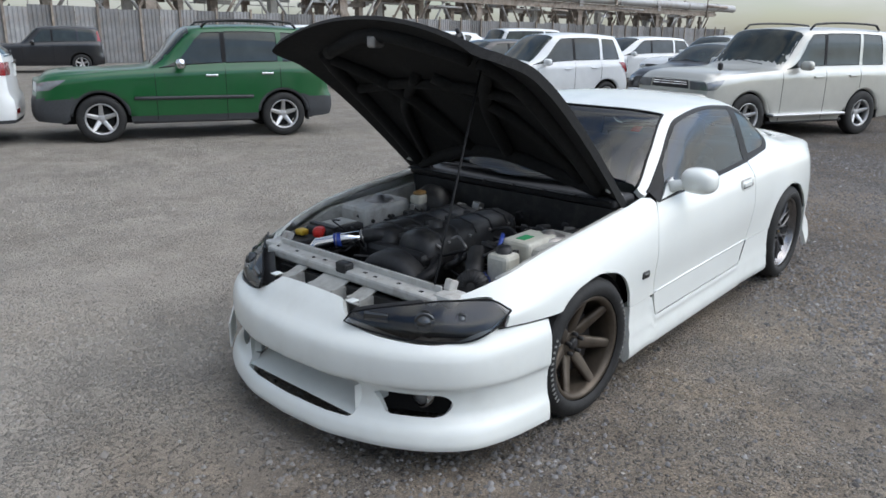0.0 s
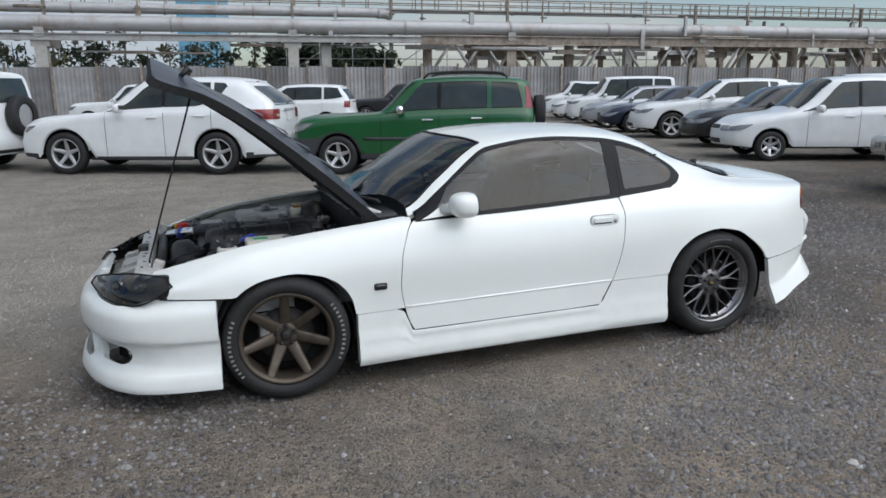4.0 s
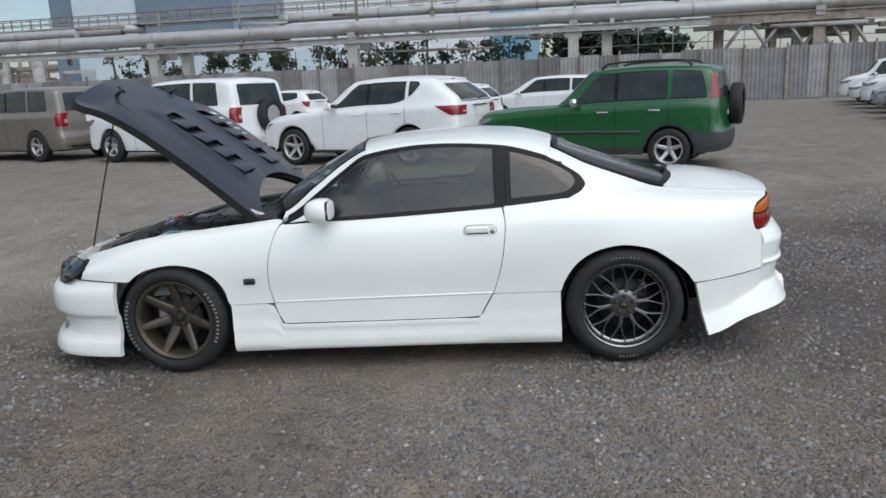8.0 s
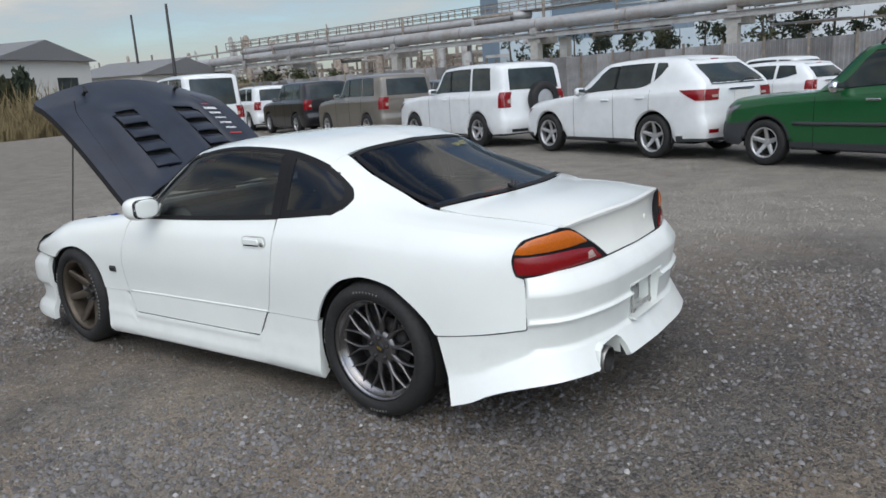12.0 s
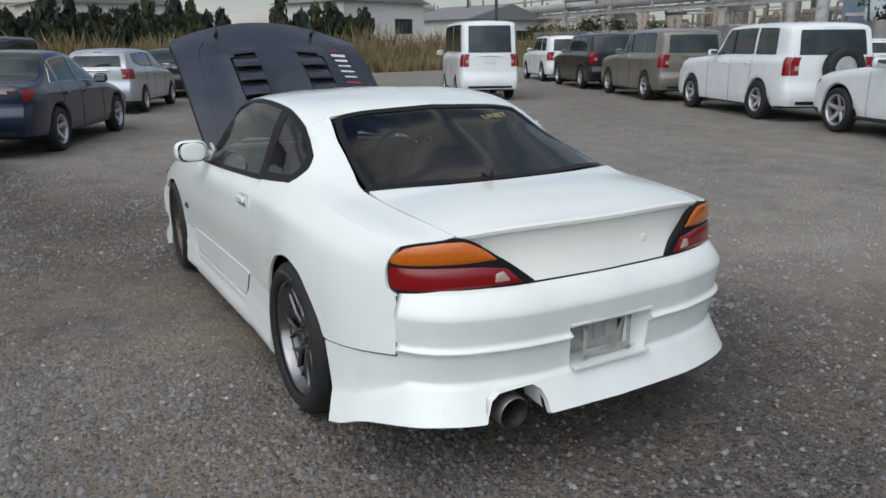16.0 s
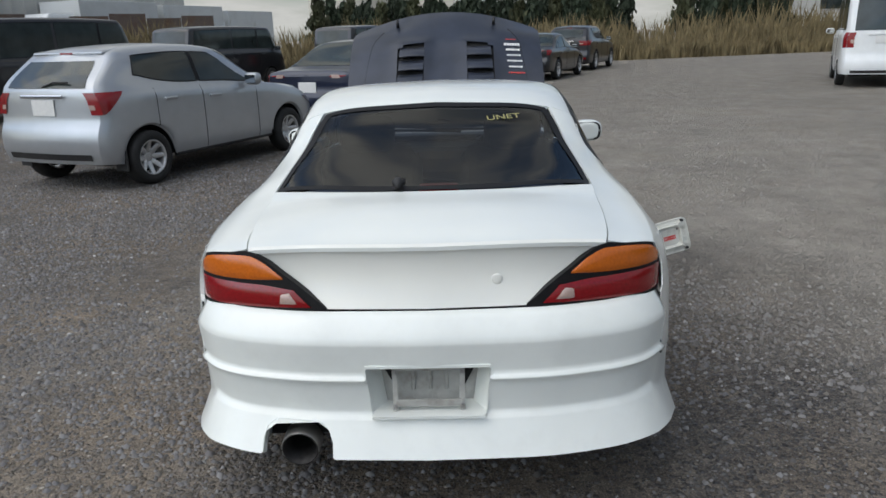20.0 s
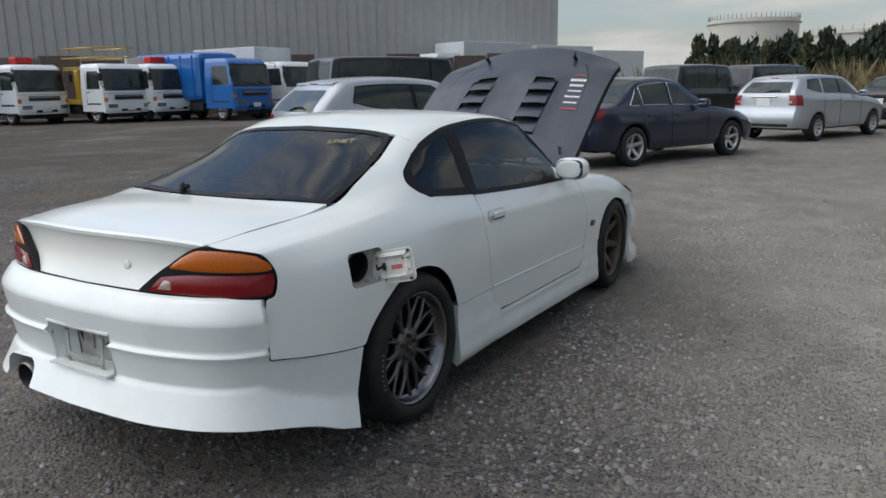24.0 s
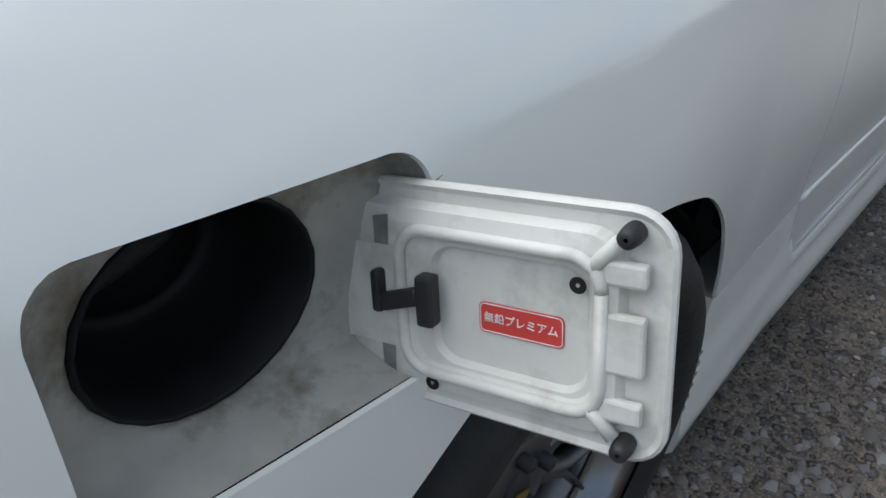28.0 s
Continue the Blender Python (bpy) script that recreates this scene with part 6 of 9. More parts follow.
def reeds():
    rng = np.random.default_rng(21)
    n = 15000
    u, w = rng.random(n), rng.random(n) ** 1.5
    x = -33.5 - w * 5.0 + (u - 0.5) * -17
    y = 6 + (u - 0.5) * 66
    clump = np.array([noise.noise((a * 0.25, b * 0.25, 7)) for a, b in zip(x, y)])
    h = (0.5 + 1.6 * w) * (0.8 + 0.5 * rng.random(n)) * (1 + 0.5 * clump) + 0.15
    a = rng.random(n) * np.pi
    wd = 0.03 + 0.03 * rng.random(n)
    dx, dy = np.cos(a) * wd, np.sin(a) * wd
    lx, ly = rng.normal(0, 0.2, n) * h, rng.normal(0, 0.2, n) * h
    v = np.stack([np.stack([x - dx, y - dy, 0 * x], -1), np.stack([x + dx, y + dy, 0 * x], -1), np.stack([x + lx * 0.4 + dx * 0.8, y + ly * 0.4 + dy * 0.8, h * 0.6], -1),
                  np.stack([x + lx, y + ly, h], -1), np.stack([x + lx * 0.4 - dx * 0.8, y + ly * 0.4 - dy * 0.8, h * 0.6], -1)], 1).reshape(-1, 3)
    f = (np.array([0, 1, 2, 3, 4])[None] + 5 * np.arange(n)[:, None])
    ob = build("reeds", v, f.tolist(), REED, smooth=False)
    tagged(ob, "dry straw-coloured reeds and grass along the yard's edge", "reeds", kind="stuff")


reeds()


# ==== the white coupe ====
# Own frame: x rearwards, y to its right, z up, origin on the ground between the axles; it stands nose down by about a degree.
coupe = thing("coupe", "white two-door coupe with its dark bonnet propped open", "car")
RAKE = -1.05
coupe.matrix_basis = Matrix.Translation((1.2625, 0, 0)) @ pose(0, 0, 0, 0, RAKE, 0) @ Matrix.Translation((-1.2625, 0, 0))

roof_c = curve((-2.2, 0.60), (-2.1, 0.65), (-1.9, 0.72), (-1.5, 0.815), (-1.1, 0.872), (-0.80, 0.905), (-0.6, 1.03), (-0.4, 1.135), (-0.2, 1.228), (0.05, 1.257), (0.4, 1.266), (0.72, 1.250),
               (0.88, 1.215), (1.1, 1.125), (1.35, 1.032), (1.55, 0.967), (1.64, 0.943), (1.85, 0.930), (2.02, 0.903), (2.16, 0.862))
edge_z = curve((-2.2, 0.55), (-1.9, 0.66), (-1.75, 0.725), (-1.5, 0.783), (-1.1, 0.832), (-0.75, 0.858), (-0.60, 0.872), (-0.4, 1.0), (-0.25, 1.11), (-0.12, 1.185), (0.25, 1.222), (0.6, 1.200),
               (0.88, 1.125), (1.0, 1.06), (1.1, 1.005), (1.3, 0.952), (1.5, 0.916), (1.95, 0.872), (2.16, 0.850))
edge_y = curve((-2.2, 0.40), (-1.9, 0.53), (-1.75, 0.58), (-1.4, 0.63), (-1.0, 0.655), (-0.6, 0.672), (-0.4, 0.645), (-0.12, 0.582), (0.25, 0.575), (0.6, 0.572), (0.9, 0.585), (1.1, 0.612), (1.3, 0.608), (1.5, 0.588),
               (1.95, 0.56), (2.16, 0.50))
belt_z = curve((-2.2, 0.5), (-1.8, 0.64), (-1.4, 0.755), (-1.0, 0.80), (-0.6, 0.838), (0.0, 0.853), (0.6, 0.876), (1.0, 0.90), (1.3, 0.888), (1.6, 0.865), (1.95, 0.835), (2.16, 0.80))
belt_y = curve((-2.2, 0.5), (-1.8, 0.715), (-1.4, 0.755), (-1.0, 0.765), (-0.6, 0.76), (0.0, 0.75), (0.6, 0.738), (1.0, 0.722), (1.3, 0.725), (1.6, 0.722), (1.95, 0.69), (2.16, 0.61))
high_y = curve((-2.2, 0.55), (-1.8, 0.752), (-1.4, 0.80), (-1.0, 0.808), (-0.5, 0.803), (0.2, 0.797), (0.7, 0.797), (1.26, 0.81), (1.65, 0.797), (1.97, 0.715), (2.16, 0.6))
wide_y = curve((-2.2, 0.55), (-1.8, 0.772), (-1.5, 0.818), (-1.26, 0.832), (-0.8, 0.832), (-0.3, 0.823), (0.5, 0.818), (0.9, 0.822), (1.26, 0.842), (1.65, 0.822), (1.98, 0.722), (2.16, 0.6))
low_y = curve((-2.2, 0.55), (-1.8, 0.772), (-1.5, 0.83), (-1.26, 0.84), (-0.8, 0.822), (-0.3, 0.812), (0.5, 0.808), (0.9, 0.822), (1.26, 0.85), (1.65, 0.826), (2.0, 0.722), (2.16, 0.6))


def level(z):
    return lambda x: z + 0 * np.asarray(x, float)


def between(a, b, t):
    return lambda x: a(x) + t * (b(x) - a(x))


body = Shell([(0.0, low_y, level(0.26)), (0.15, low_y, level(0.42)), (0.30, wide_y, level(0.60)), (0.42, high_y, between(level(0.60), belt_z, 0.62)), (0.5, belt_y, belt_z), (0.75, edge_y, edge_z),
              (0.82, lambda x: 0.88 * edge_y(x), between(edge_z, roof_c, 0.42)), (0.90, lambda x: 0.55 * edge_y(x), between(edge_z, roof_c, 0.80)), (1.0, lambda x: 0 * np.asarray(x, float), roof_c)])


def side_v(pts, lo=0.0, hi=0.76):
    """(x, z) points of the side view as (x, v)."""
    return [(x, float(body.v_for(x, z, 2, lo, hi))) for x, z in pts]


def top_v(pts, lo=0.74, hi=1.0):
    """(x, y) points of the plan as (x, v)."""
    return [(x, float(body.v_for(x, y, 1, lo, hi))) for x, y in pts]


def patch(bottom, top, left, right, nu, nv):
    c = coons(resample(bottom, nu), resample(top, nu), resample(left, nv), resample(right, nv))
    return body.at(c[..., 0], c[..., 1])


tail_x = curve((0, 2.168), (0.3, 2.150), (0.42, 2.126), (0.52, 2.095), (0.61, 2.052), (0.66, 2.016), (0.690, 1.985), (0.706, 1.962), (0.716, 1.940), (0.724, 1.915), (0.732, 1.885))


def tail_at(y, z, out=0.0):
    y, z = np.asarray(y, float), np.asarray(z, float)
    x = tail_x(np.abs(y)) - 0.10 * (z - 0.69) + out
    return np.stack([x, y, z], -1)


def wing_end(v):
    """Where the wing meets the face of the tail lamp."""
    lo, hi = 1.85, 2.16
    for _ in range(30):
        mid = (lo + hi) / 2
        p = body.at(mid, v)
        lo, hi = (mid, hi) if mid < tail_at(p[1], p[2])[0] else (lo, mid)
    return body.at(lo, v)


FRONT_SEAM = [(-0.665, 0.405), (-0.683, 0.52), (-0.672, 0.66), (-0.635, 0.78), (-0.585, 0.842)]
REAR_SEAM = [(0.563, 0.412), (0.605, 0.54), (0.632, 0.68), (0.642, 0.79), (0.628, 0.874)]
gap = 0.004


def shifted(pts, dx):
    return [(x + dx, z) for x, z in pts]


fender = patch(side_v([(-1.80, 0.572), (-1.50, 0.556), (-1.46, 0.585), (-1.36, 0.628), (-1.235, 0.645), (-1.10, 0.625), (-1.0, 0.572), (-0.94, 0.485), (-0.918, 0.405), (-0.80, 0.405), (-0.669, 0.407)]),
               [(-1.95, 0.748), (-1.86, 0.70), (-1.75, 0.655), (-1.6, 0.625), (-1.2, 0.63), (-0.8, 0.665), (-0.64, 0.70), (-0.595, 0.62)],
               side_v([(-1.80, 0.572), (-1.785, 0.605)]) + [(-1.782, 0.56), (-1.84, 0.65), (-1.905, 0.71), (-1.95, 0.748)], side_v(FRONT_SEAM)[:-1] + [(-0.60, 0.51), (-0.595, 0.62)], 56, 18)
door = patch(side_v([(-0.615, 0.283), (-0.1, 0.280), (0.3, 0.280), (0.475, 0.284)]), side_v(shifted([(-0.585, 0.842)], gap)) + side_v([(-0.2, 0.847), (0.2, 0.858), (0.624, 0.874)]),
             side_v([(-0.615, 0.283), (-0.64, 0.33)]) + side_v(shifted(FRONT_SEAM, gap)), side_v([(0.475, 0.284), (0.525, 0.33)]) + side_v(shifted(REAR_SEAM, -gap)), 44, 20)
XE = float(wing_end(0.502)[0])
QUARTER_EDGES = (side_v([(0.567, 0.414), (0.75, 0.415), (0.925, 0.417), (0.945, 0.465), (1.01, 0.562), (1.12, 0.634), (1.254, 0.659), (1.39, 0.636), (1.50, 0.570), (1.59, 0.490), (1.628, 0.441), (1.80, 0.455), (1.9955, 0.480)]),
                 [(0.632, 0.502), (0.98, 0.502), (1.3, 0.502), (1.6, 0.502), (XE, 0.502)], side_v(REAR_SEAM)[:-1] + [(0.632, 0.502)], side_v([(1.9955, 0.48), (1.9955, 0.60), (1.990, 0.678), (1.962, 0.690), (1.944, 0.755)]) + [(XE, 0.502)])
quarter_low = patch(*QUARTER_EDGES, 90, 24)
glass_side = [(0.905, 0.49), (1.1, 0.525), (1.3, 0.556), (1.508, 0.582)]
quarter_high = patch([(0.985, 0.502), (1.2, 0.502), (1.6, 0.502), (XE, 0.502)], top_v(glass_side + [(1.7, 0.572), (1.94, 0.552), (2.06, 0.532)], 0.6),
                     [(0.985, 0.502)] + side_v([(1.05, 0.932), (1.081, 0.970), (1.048, 1.020), (0.955, 1.078), (0.885, 1.118)], 0.5) + top_v([(0.90, 0.55), (0.905, 0.49)]), [(XE, 0.502)] + [(float(wing_end(v)[0]), v) for v in (0.56, 0.62, 0.68)] + top_v([(2.06, 0.532)], 0.5), 40, 16)
roof = patch([(-0.12, 0.738), (0.2, 0.738), (0.6, 0.738), (0.89, 0.742)], [(-0.205, 1.0), (0.2, 1.0), (0.6, 1.0), (0.930, 1.0)], [(-0.12, 0.738), (-0.135, 0.8), (-0.18, 0.92), (-0.205, 1.0)],
             [(0.89, 0.742)] + top_v([(0.905, 0.49), (0.912, 0.40), (0.924, 0.2)]) + [(0.930, 1.0)], 40, 16)
pillar = patch([(-0.60, 0.70), (-0.45, 0.722), (-0.25, 0.735), (-0.115, 0.738)], [(-0.595, 0.775), (-0.4, 0.79), (-0.25, 0.795), (-0.132, 0.80)], [(-0.60, 0.70), (-0.595, 0.775)], [(-0.115, 0.738), (-0.132, 0.80)], 20, 6)


for s in (-1, 1):
    panel("front_wing", [fender], PAINT_WHITE, coupe, side=s)
    d = panel("door", [door], PAINT_WHITE, coupe, side=s)
    if s < 0:
        panel("rear_wing", [quarter_low, quarter_high], PAINT_WHITE, coupe, side=s)
    panel("windscreen_pillar", [pillar], PAINT_WHITE, coupe, side=s, depth=0.03)
    # crease line and handle of the door
    hx, hz = 0.505, 0.760
    hy = float(body.at(hx, body.v_for(hx, hz, 2, 0, 0.6))[1])
    oval_plate("handle_recess", 0.180, 0.066, 0.030, hx, s * (hy - 0.01), s * (hy + 0.0045), hz, BAY_WHITE, d)
    oval_plate("handle_surround", 0.174, 0.060, 0.027, hx, s * (hy - 0.01), s * (hy + 0.007), hz, PAINT_WHITE, d)
    oval_plate("handle", 0.118, 0.030, 0.012, hx - 0.014, s * hy, s * (hy + 0.015), hz + 0.006, PAINT_WHITE, d, "white flap door handle")
    box("handle_slot", (0.112, 0.004, 0.006), (hx - 0.014, s * (hy + 0.0065), hz - 0.013), GAP, d)
    v, f = lathe_data([(0.001, -0.004), (0.011, -0.004), (0.013, 0.004)], 14)
    build("door_lock", moved((v, f), (hx + 0.066, s * (hy + 0.008), hz - 0.004))[0], f, STEEL, d)
    # side repeater
    my = float(body.at(-0.79, body.v_for(-0.79, 0.535, 2, 0, 0.6))[1])
    mk = box("side_marker", (0.068, 0.016, 0.036), (-0.79, s * (my + 0.001), 0.535), PLASTIC, coupe, "smoked side marker lamp", bevel=0.008)
    box("marker_lens", (0.05, 0.016, 0.024), (-0.79, s * (my + 0.004), 0.535), SMOKE_LENS, mk, bevel=0.007)

# the right wing has the filler opening
FX0, FX1, FZ0, FZ1 = 1.470, 1.667, 0.655, 0.780


def round_rect(cx, cz, w, h, r, n=6):
    pts = []
    for sx, sz, a0 in ((1, 1, 0), (-1, 1, 90), (-1, -1, 180), (1, -1, 270)):
        for t in np.linspace(0, 90, n):
            a = radians(a0 + t)
            pts.append((cx + sx * (w / 2 - r) + r * math.cos(a), cz + sz * (h / 2 - r) + r * math.sin(a)))
    return np.array(pts)


def inside(poly, a, b):
    """Which points (a, b) lie in a closed outline."""
    odd = np.zeros(a.shape, bool)
    for (x0, y0), (x1, y1) in zip(poly, np.roll(poly, -1, 0)):
        if y0 != y1:
            odd ^= ((y0 > b) != (y1 > b)) & (a < (x1 - x0) * (b - y0) / (y1 - y0) + x0)
    return odd


def holed(name, p, outlines, axes, mat, parent, label="", depth=0.02, away=(0, 1, 0)):
    """A fine grid with openings cut along closed outlines in two of its axes, and returned edges."""
    i, j = axes
    k = 3 - i - j
    rows, cols = p.shape[:2]
    q, n = p.reshape(-1, 3).copy(), normals_of(p).reshape(-1, 3)
    if (n @ np.array(away, float)).mean() < 0:
        n = -n
        flip = True
    else:
        flip = False
    fs = np.array(grid_faces(rows, cols, 0, flip))
    cen = q[fs].mean(1)
    keep = np.ones(len(fs), bool)
    for poly, test in outlines:
        keep &= ~(inside(poly, cen[:, i], cen[:, j]) & test(cen))
    kept = fs[keep]
    gone = set(fs[~keep].ravel())
    rim = [v for v in set(kept.ravel()) & gone]
    dense = np.concatenate([a + (b - a) * np.linspace(0, 1, 6, endpoint=False)[:, None] for poly, _ in outlines for a, b in zip(poly, np.roll(poly, -1, 0))])
    for v in rim:
        d = dense - q[v, [i, j]]
        d = d[(d * d).sum(1).argmin()]
        if np.abs(n[v, k]) > 0.2:
            q[v, k] -= (n[v, i] * d[0] + n[v, j] * d[1]) / n[v, k]
        q[v, i] += d[0]
        q[v, j] += d[1]
    verts, faces = list(q), [tuple(f) for f in kept]
    side_n = []
    count = {}
    for f in faces:
        for a, b in zip(f, f[1:] + f[:1]):
            key = (min(a, b), max(a, b))
            count[key] = None if key in count else (a, b)
    for ab in [c for c in count.values() if c]:
        a, b = ab
        m = len(verts)
        verts += [q[a], q[b], q[b] - depth * n[b], q[a] - depth * n[a]]
        faces.append((m + 1, m, m + 3, m + 2))
        r = np.cross(q[b] - q[a], n[a])
        r /= max(np.linalg.norm(r), 1e-9)
        side_n += [r] * 4
    ob = build(name, verts, faces, mat, parent, label)
    ob.data.normals_split_custom_set_from_vertices([tuple(map(float, v)) for v in list(n) + side_n])
    return ob


low_fine = patch(*QUARTER_EDGES, 230, 64)
wing = holed("rear_wing", low_fine, [(round_rect((FX0 + FX1) / 2, (FZ0 + FZ1) / 2, FX1 - FX0, FZ1 - FZ0, 0.024), lambda c: c[:, 0] > 0)], (0, 2), PAINT_WHITE, coupe, depth=0.004)
panel("wing_top", [quarter_high], PAINT_WHITE, wing)

# roof over both halves
full_roof = np.concatenate([roof * (1, -1, 1), roof[-2::-1]], 0)
panel("roof", [full_roof], PAINT_WHITE, coupe)
ceil_in = full_roof.copy()
ceil_in[..., 2] -= 0.028
build("headlining", ceil_in.reshape(-1, 3), grid_faces(*ceil_in.shape[:2], 0, True), FABRIC, coupe)

# ---- glass ----
ws = patch([(-0.595, 0.78), (-0.4, 0.795), (-0.25, 0.80), (-0.137, 0.803)], [(-0.80, 1.0), (-0.6, 1.0), (-0.4, 1.0), (-0.212, 1.0)], [(-0.595, 0.78), (-0.66, 0.86), (-0.75, 0.94), (-0.80, 1.0)], [(-0.137, 0.803), (-0.155, 0.86), (-0.19, 0.94), (-0.212, 1.0)], 20, 12)
ws_full = np.concatenate([ws * (1, -1, 1), ws[-2::-1]], 0)
build("windscreen", ws_full.reshape(-1, 3), grid_faces(*ws_full.shape[:2], 0, False), GLASS, coupe, "tinted curved windscreen")
rw = patch(top_v([(0.925, 0.470), (0.97, 0.488), (1.1, 0.515), (1.3, 0.548), (1.50, 0.572)]), [(0.940, 1.0), (1.1, 1.0), (1.35, 1.0), (1.635, 1.0)], top_v([(0.925, 0.470), (0.920, 0.40), (0.932, 0.2)]) + [(0.940, 1.0)], top_v([(1.50, 0.572), (1.57, 0.42), (1.62, 0.2)]) + [(1.635, 1.0)], 20, 12)
rw_full = np.concatenate([rw * (1, -1, 1), rw[-2::-1]], 0)
rear_glass = build("rear_window", rw_full.reshape(-1, 3), grid_faces(*rw_full.shape[:2], 0, False), GLASS_REAR, coupe, "dark tinted rear window with a black border")


def border(name, grid, width_u, width_v, mat, parent, lift=0.003):
    """A frame sheet round the rim of a grid."""
    n = normals_of(grid)
    n *= np.sign(n[..., 2:3] + 1e-9)
    p = grid + lift * n
    rows, cols = p.shape[:2]
    fs = [f for k, f in enumerate(grid_faces(rows, cols)) if not (width_v <= k // (cols - 1) < rows - 1 - width_v and width_u <= k % (cols - 1) < cols - 1 - width_u)]
    return build(name, p.reshape(-1, 3), fs, mat, parent)


border("ceramic_border", rw_full, 1, 1, SEAL_BLACK, rear_glass)
for k in (0, -1):
    tube("windscreen_seal", ws_full[k], 0.007, SEAL_BLACK, coupe, segs=6)
tube("windscreen_seal", ws_full[:, -1], 0.008, SEAL_BLACK, coupe, segs=6)


def ring(name, outer, inner, mat, parent, s, lift=0.002):
    """A strip between two closed outlines given in (x, v)."""
    o, i = np.array(outer), np.array(inner)
    p = np.stack([body.at(o[:, 0], o[:, 1]), body.at(i[:, 0], i[:, 1])])
    p = np.concatenate([p, p[:, :1]], 1)
    return panel(name, [p + (0, lift, 0)], mat, parent, side=s, depth=0.01)


def closed(pts, n):
    return resample(pts + pts[:1], n)[:-1]


for s in (-1, 1):
    g = patch([(-0.50, 0.515), (0.0, 0.512), (0.588, 0.512)], [(-0.37, 0.715), (-0.1, 0.722), (0.2, 0.724), (0.588, 0.724)], [(-0.50, 0.515), (-0.37, 0.715)], [(0.588, 0.512), (0.588, 0.724)], 24, 8)
    dw = sheet("door_window", g, GLASS, coupe, "tinted frameless door window", side=s)
    strip = patch([(-0.57, 0.70), (-0.37, 0.712), (-0.1, 0.718), (0.2, 0.72), (0.6, 0.72), (0.88, 0.722)], [(-0.57, 0.728), (-0.37, 0.738), (-0.1, 0.743), (0.2, 0.744), (0.6, 0.744), (0.89, 0.746)], [(-0.57, 0.70), (-0.57, 0.728)], [(0.88, 0.722), (0.89, 0.746)], 40, 2)
    panel("roof_seal", [strip + (0, 0.002, 0.001)], SEAL_BLACK, coupe, side=s, depth=0.012)
    front = patch([(-0.575, 0.505), (-0.54, 0.505)], [(-0.555, 0.70), (-0.37, 0.715)], [(-0.575, 0.505), (-0.555, 0.70)], [(-0.50, 0.51), (-0.37, 0.715)], 4, 8)
    panel("door_seal", [front], SEAL_BLACK, coupe, side=s)
    panel("window_post", [patch([(0.583, 0.50), (0.645, 0.50)], [(0.583, 0.744), (0.648, 0.744)], [(0.583, 0.50), (0.583, 0.744)], [(0.645, 0.50), (0.648, 0.744)], 4, 8) + (0, 0.002, 0)], SEAL_BLACK, coupe, side=s)
    belt = patch([(-0.58, 0.496), (0.0, 0.496), (0.64, 0.497)], [(-0.58, 0.514), (0.0, 0.513), (0.64, 0.513)], [(-0.58, 0.496), (-0.58, 0.514)], [(0.64, 0.497), (0.64, 0.513)], 30, 2)
    panel("belt_seal", [belt + (0, 0.003, 0)], SEAL_BLACK, coupe, side=s, depth=0.01)
    outer = side_v([(0.648, 0.878), (0.80, 0.889), (0.96, 0.903), (1.045, 0.932), (1.080, 0.970), (1.048, 1.018), (0.955, 1.080), (0.87, 1.122)], 0.45) + [(0.76, 0.742), (0.648, 0.742)] + side_v([(0.648, 1.0)], 0.45)
    cx, cv = 0.80, 0.61
    inner = [(x + (cx - x) * 0.20, v + (cv - v) * 0.24) for x, v in outer]
    ring("quarter_window_border", closed(outer, 60), closed(inner, 60), SEAL_BLACK, coupe, s)
    iv = closed(inner, 60)
    cen = np.broadcast_to(np.array([[0.84, 0.60]]), iv.shape)
    steps = [iv + (cen - iv) * k for k in (0, 0.35, 0.7, 0.98)]
    p = np.stack([body.at(c[:, 0], c[:, 1]) for c in steps])
    p = np.concatenate([p, p[:, :1]], 1)
    sheet("quarter_window", p, GLASS_QUARTER, coupe, "dark quarter window", side=s)
    # sill skirt
    us = np.linspace(-0.912, 0.922, 46)
    topz = np.interp(us, [-0.912, -0.675, -0.625, 0.482, 0.557, 0.922], [0.400, 0.402, 0.277, 0.277, 0.409, 0.412])
    rows = []
    for k in np.linspace(0, 1, 12):
        z = 0.122 + (topz - 0.122) * k
        flare = np.interp(z, [0.12, 0.135, 0.18, 0.24, 0.268, 0.285, 0.34, 0.41], [-0.012, 0.012, 0.016, 0.006, 0.012, 0.002, 0.0, 0.0])
        base = np.interp(us, [-0.912, -0.6, 0.5, 0.922], [0.824, 0.812, 0.806, 0.820])
        rows.append(np.stack([us, base + flare, z], -1))
    panel("side_skirt", [np.stack(rows)], FIBRE_WHITE, coupe, "white moulded side skirt", side=s, depth=0.05)
    if s < 0:
        box("skirt_slit", (0.006, 0.024, 0.150), (0.520, s * 0.8005, 0.345), GAP, coupe, bevel=0.003, rot=Euler((0, radians(29.6), 0)).to_matrix())
    # door mirror
    bm = bmesh.new()
    bmesh.ops.create_uvsphere(bm, u_segments=24, v_segments=14, radius=1.0, matrix=Matrix.Identity(4))
    for v in bm.verts:
        c = v.co
        k = 0.72 if c.x > 0 else 1.0
        c.x, c.y, c.z = math.copysign(abs(c.x) ** 0.8, c.x) * 0.088 * k, math.copysign(abs(c.y) ** 0.72, c.y) * 0.092, math.copysign(abs(c.z) ** 0.72, c.z) * 0.064
        c.x = min(c.x, 0.052)
        c.x += -0.10 * c.y * 0.6
    for v in bm.verts:
        v.co.y *= s
    bmesh.ops.translate(bm, verts=bm.verts, vec=(-0.335, s * 0.856, 0.920))
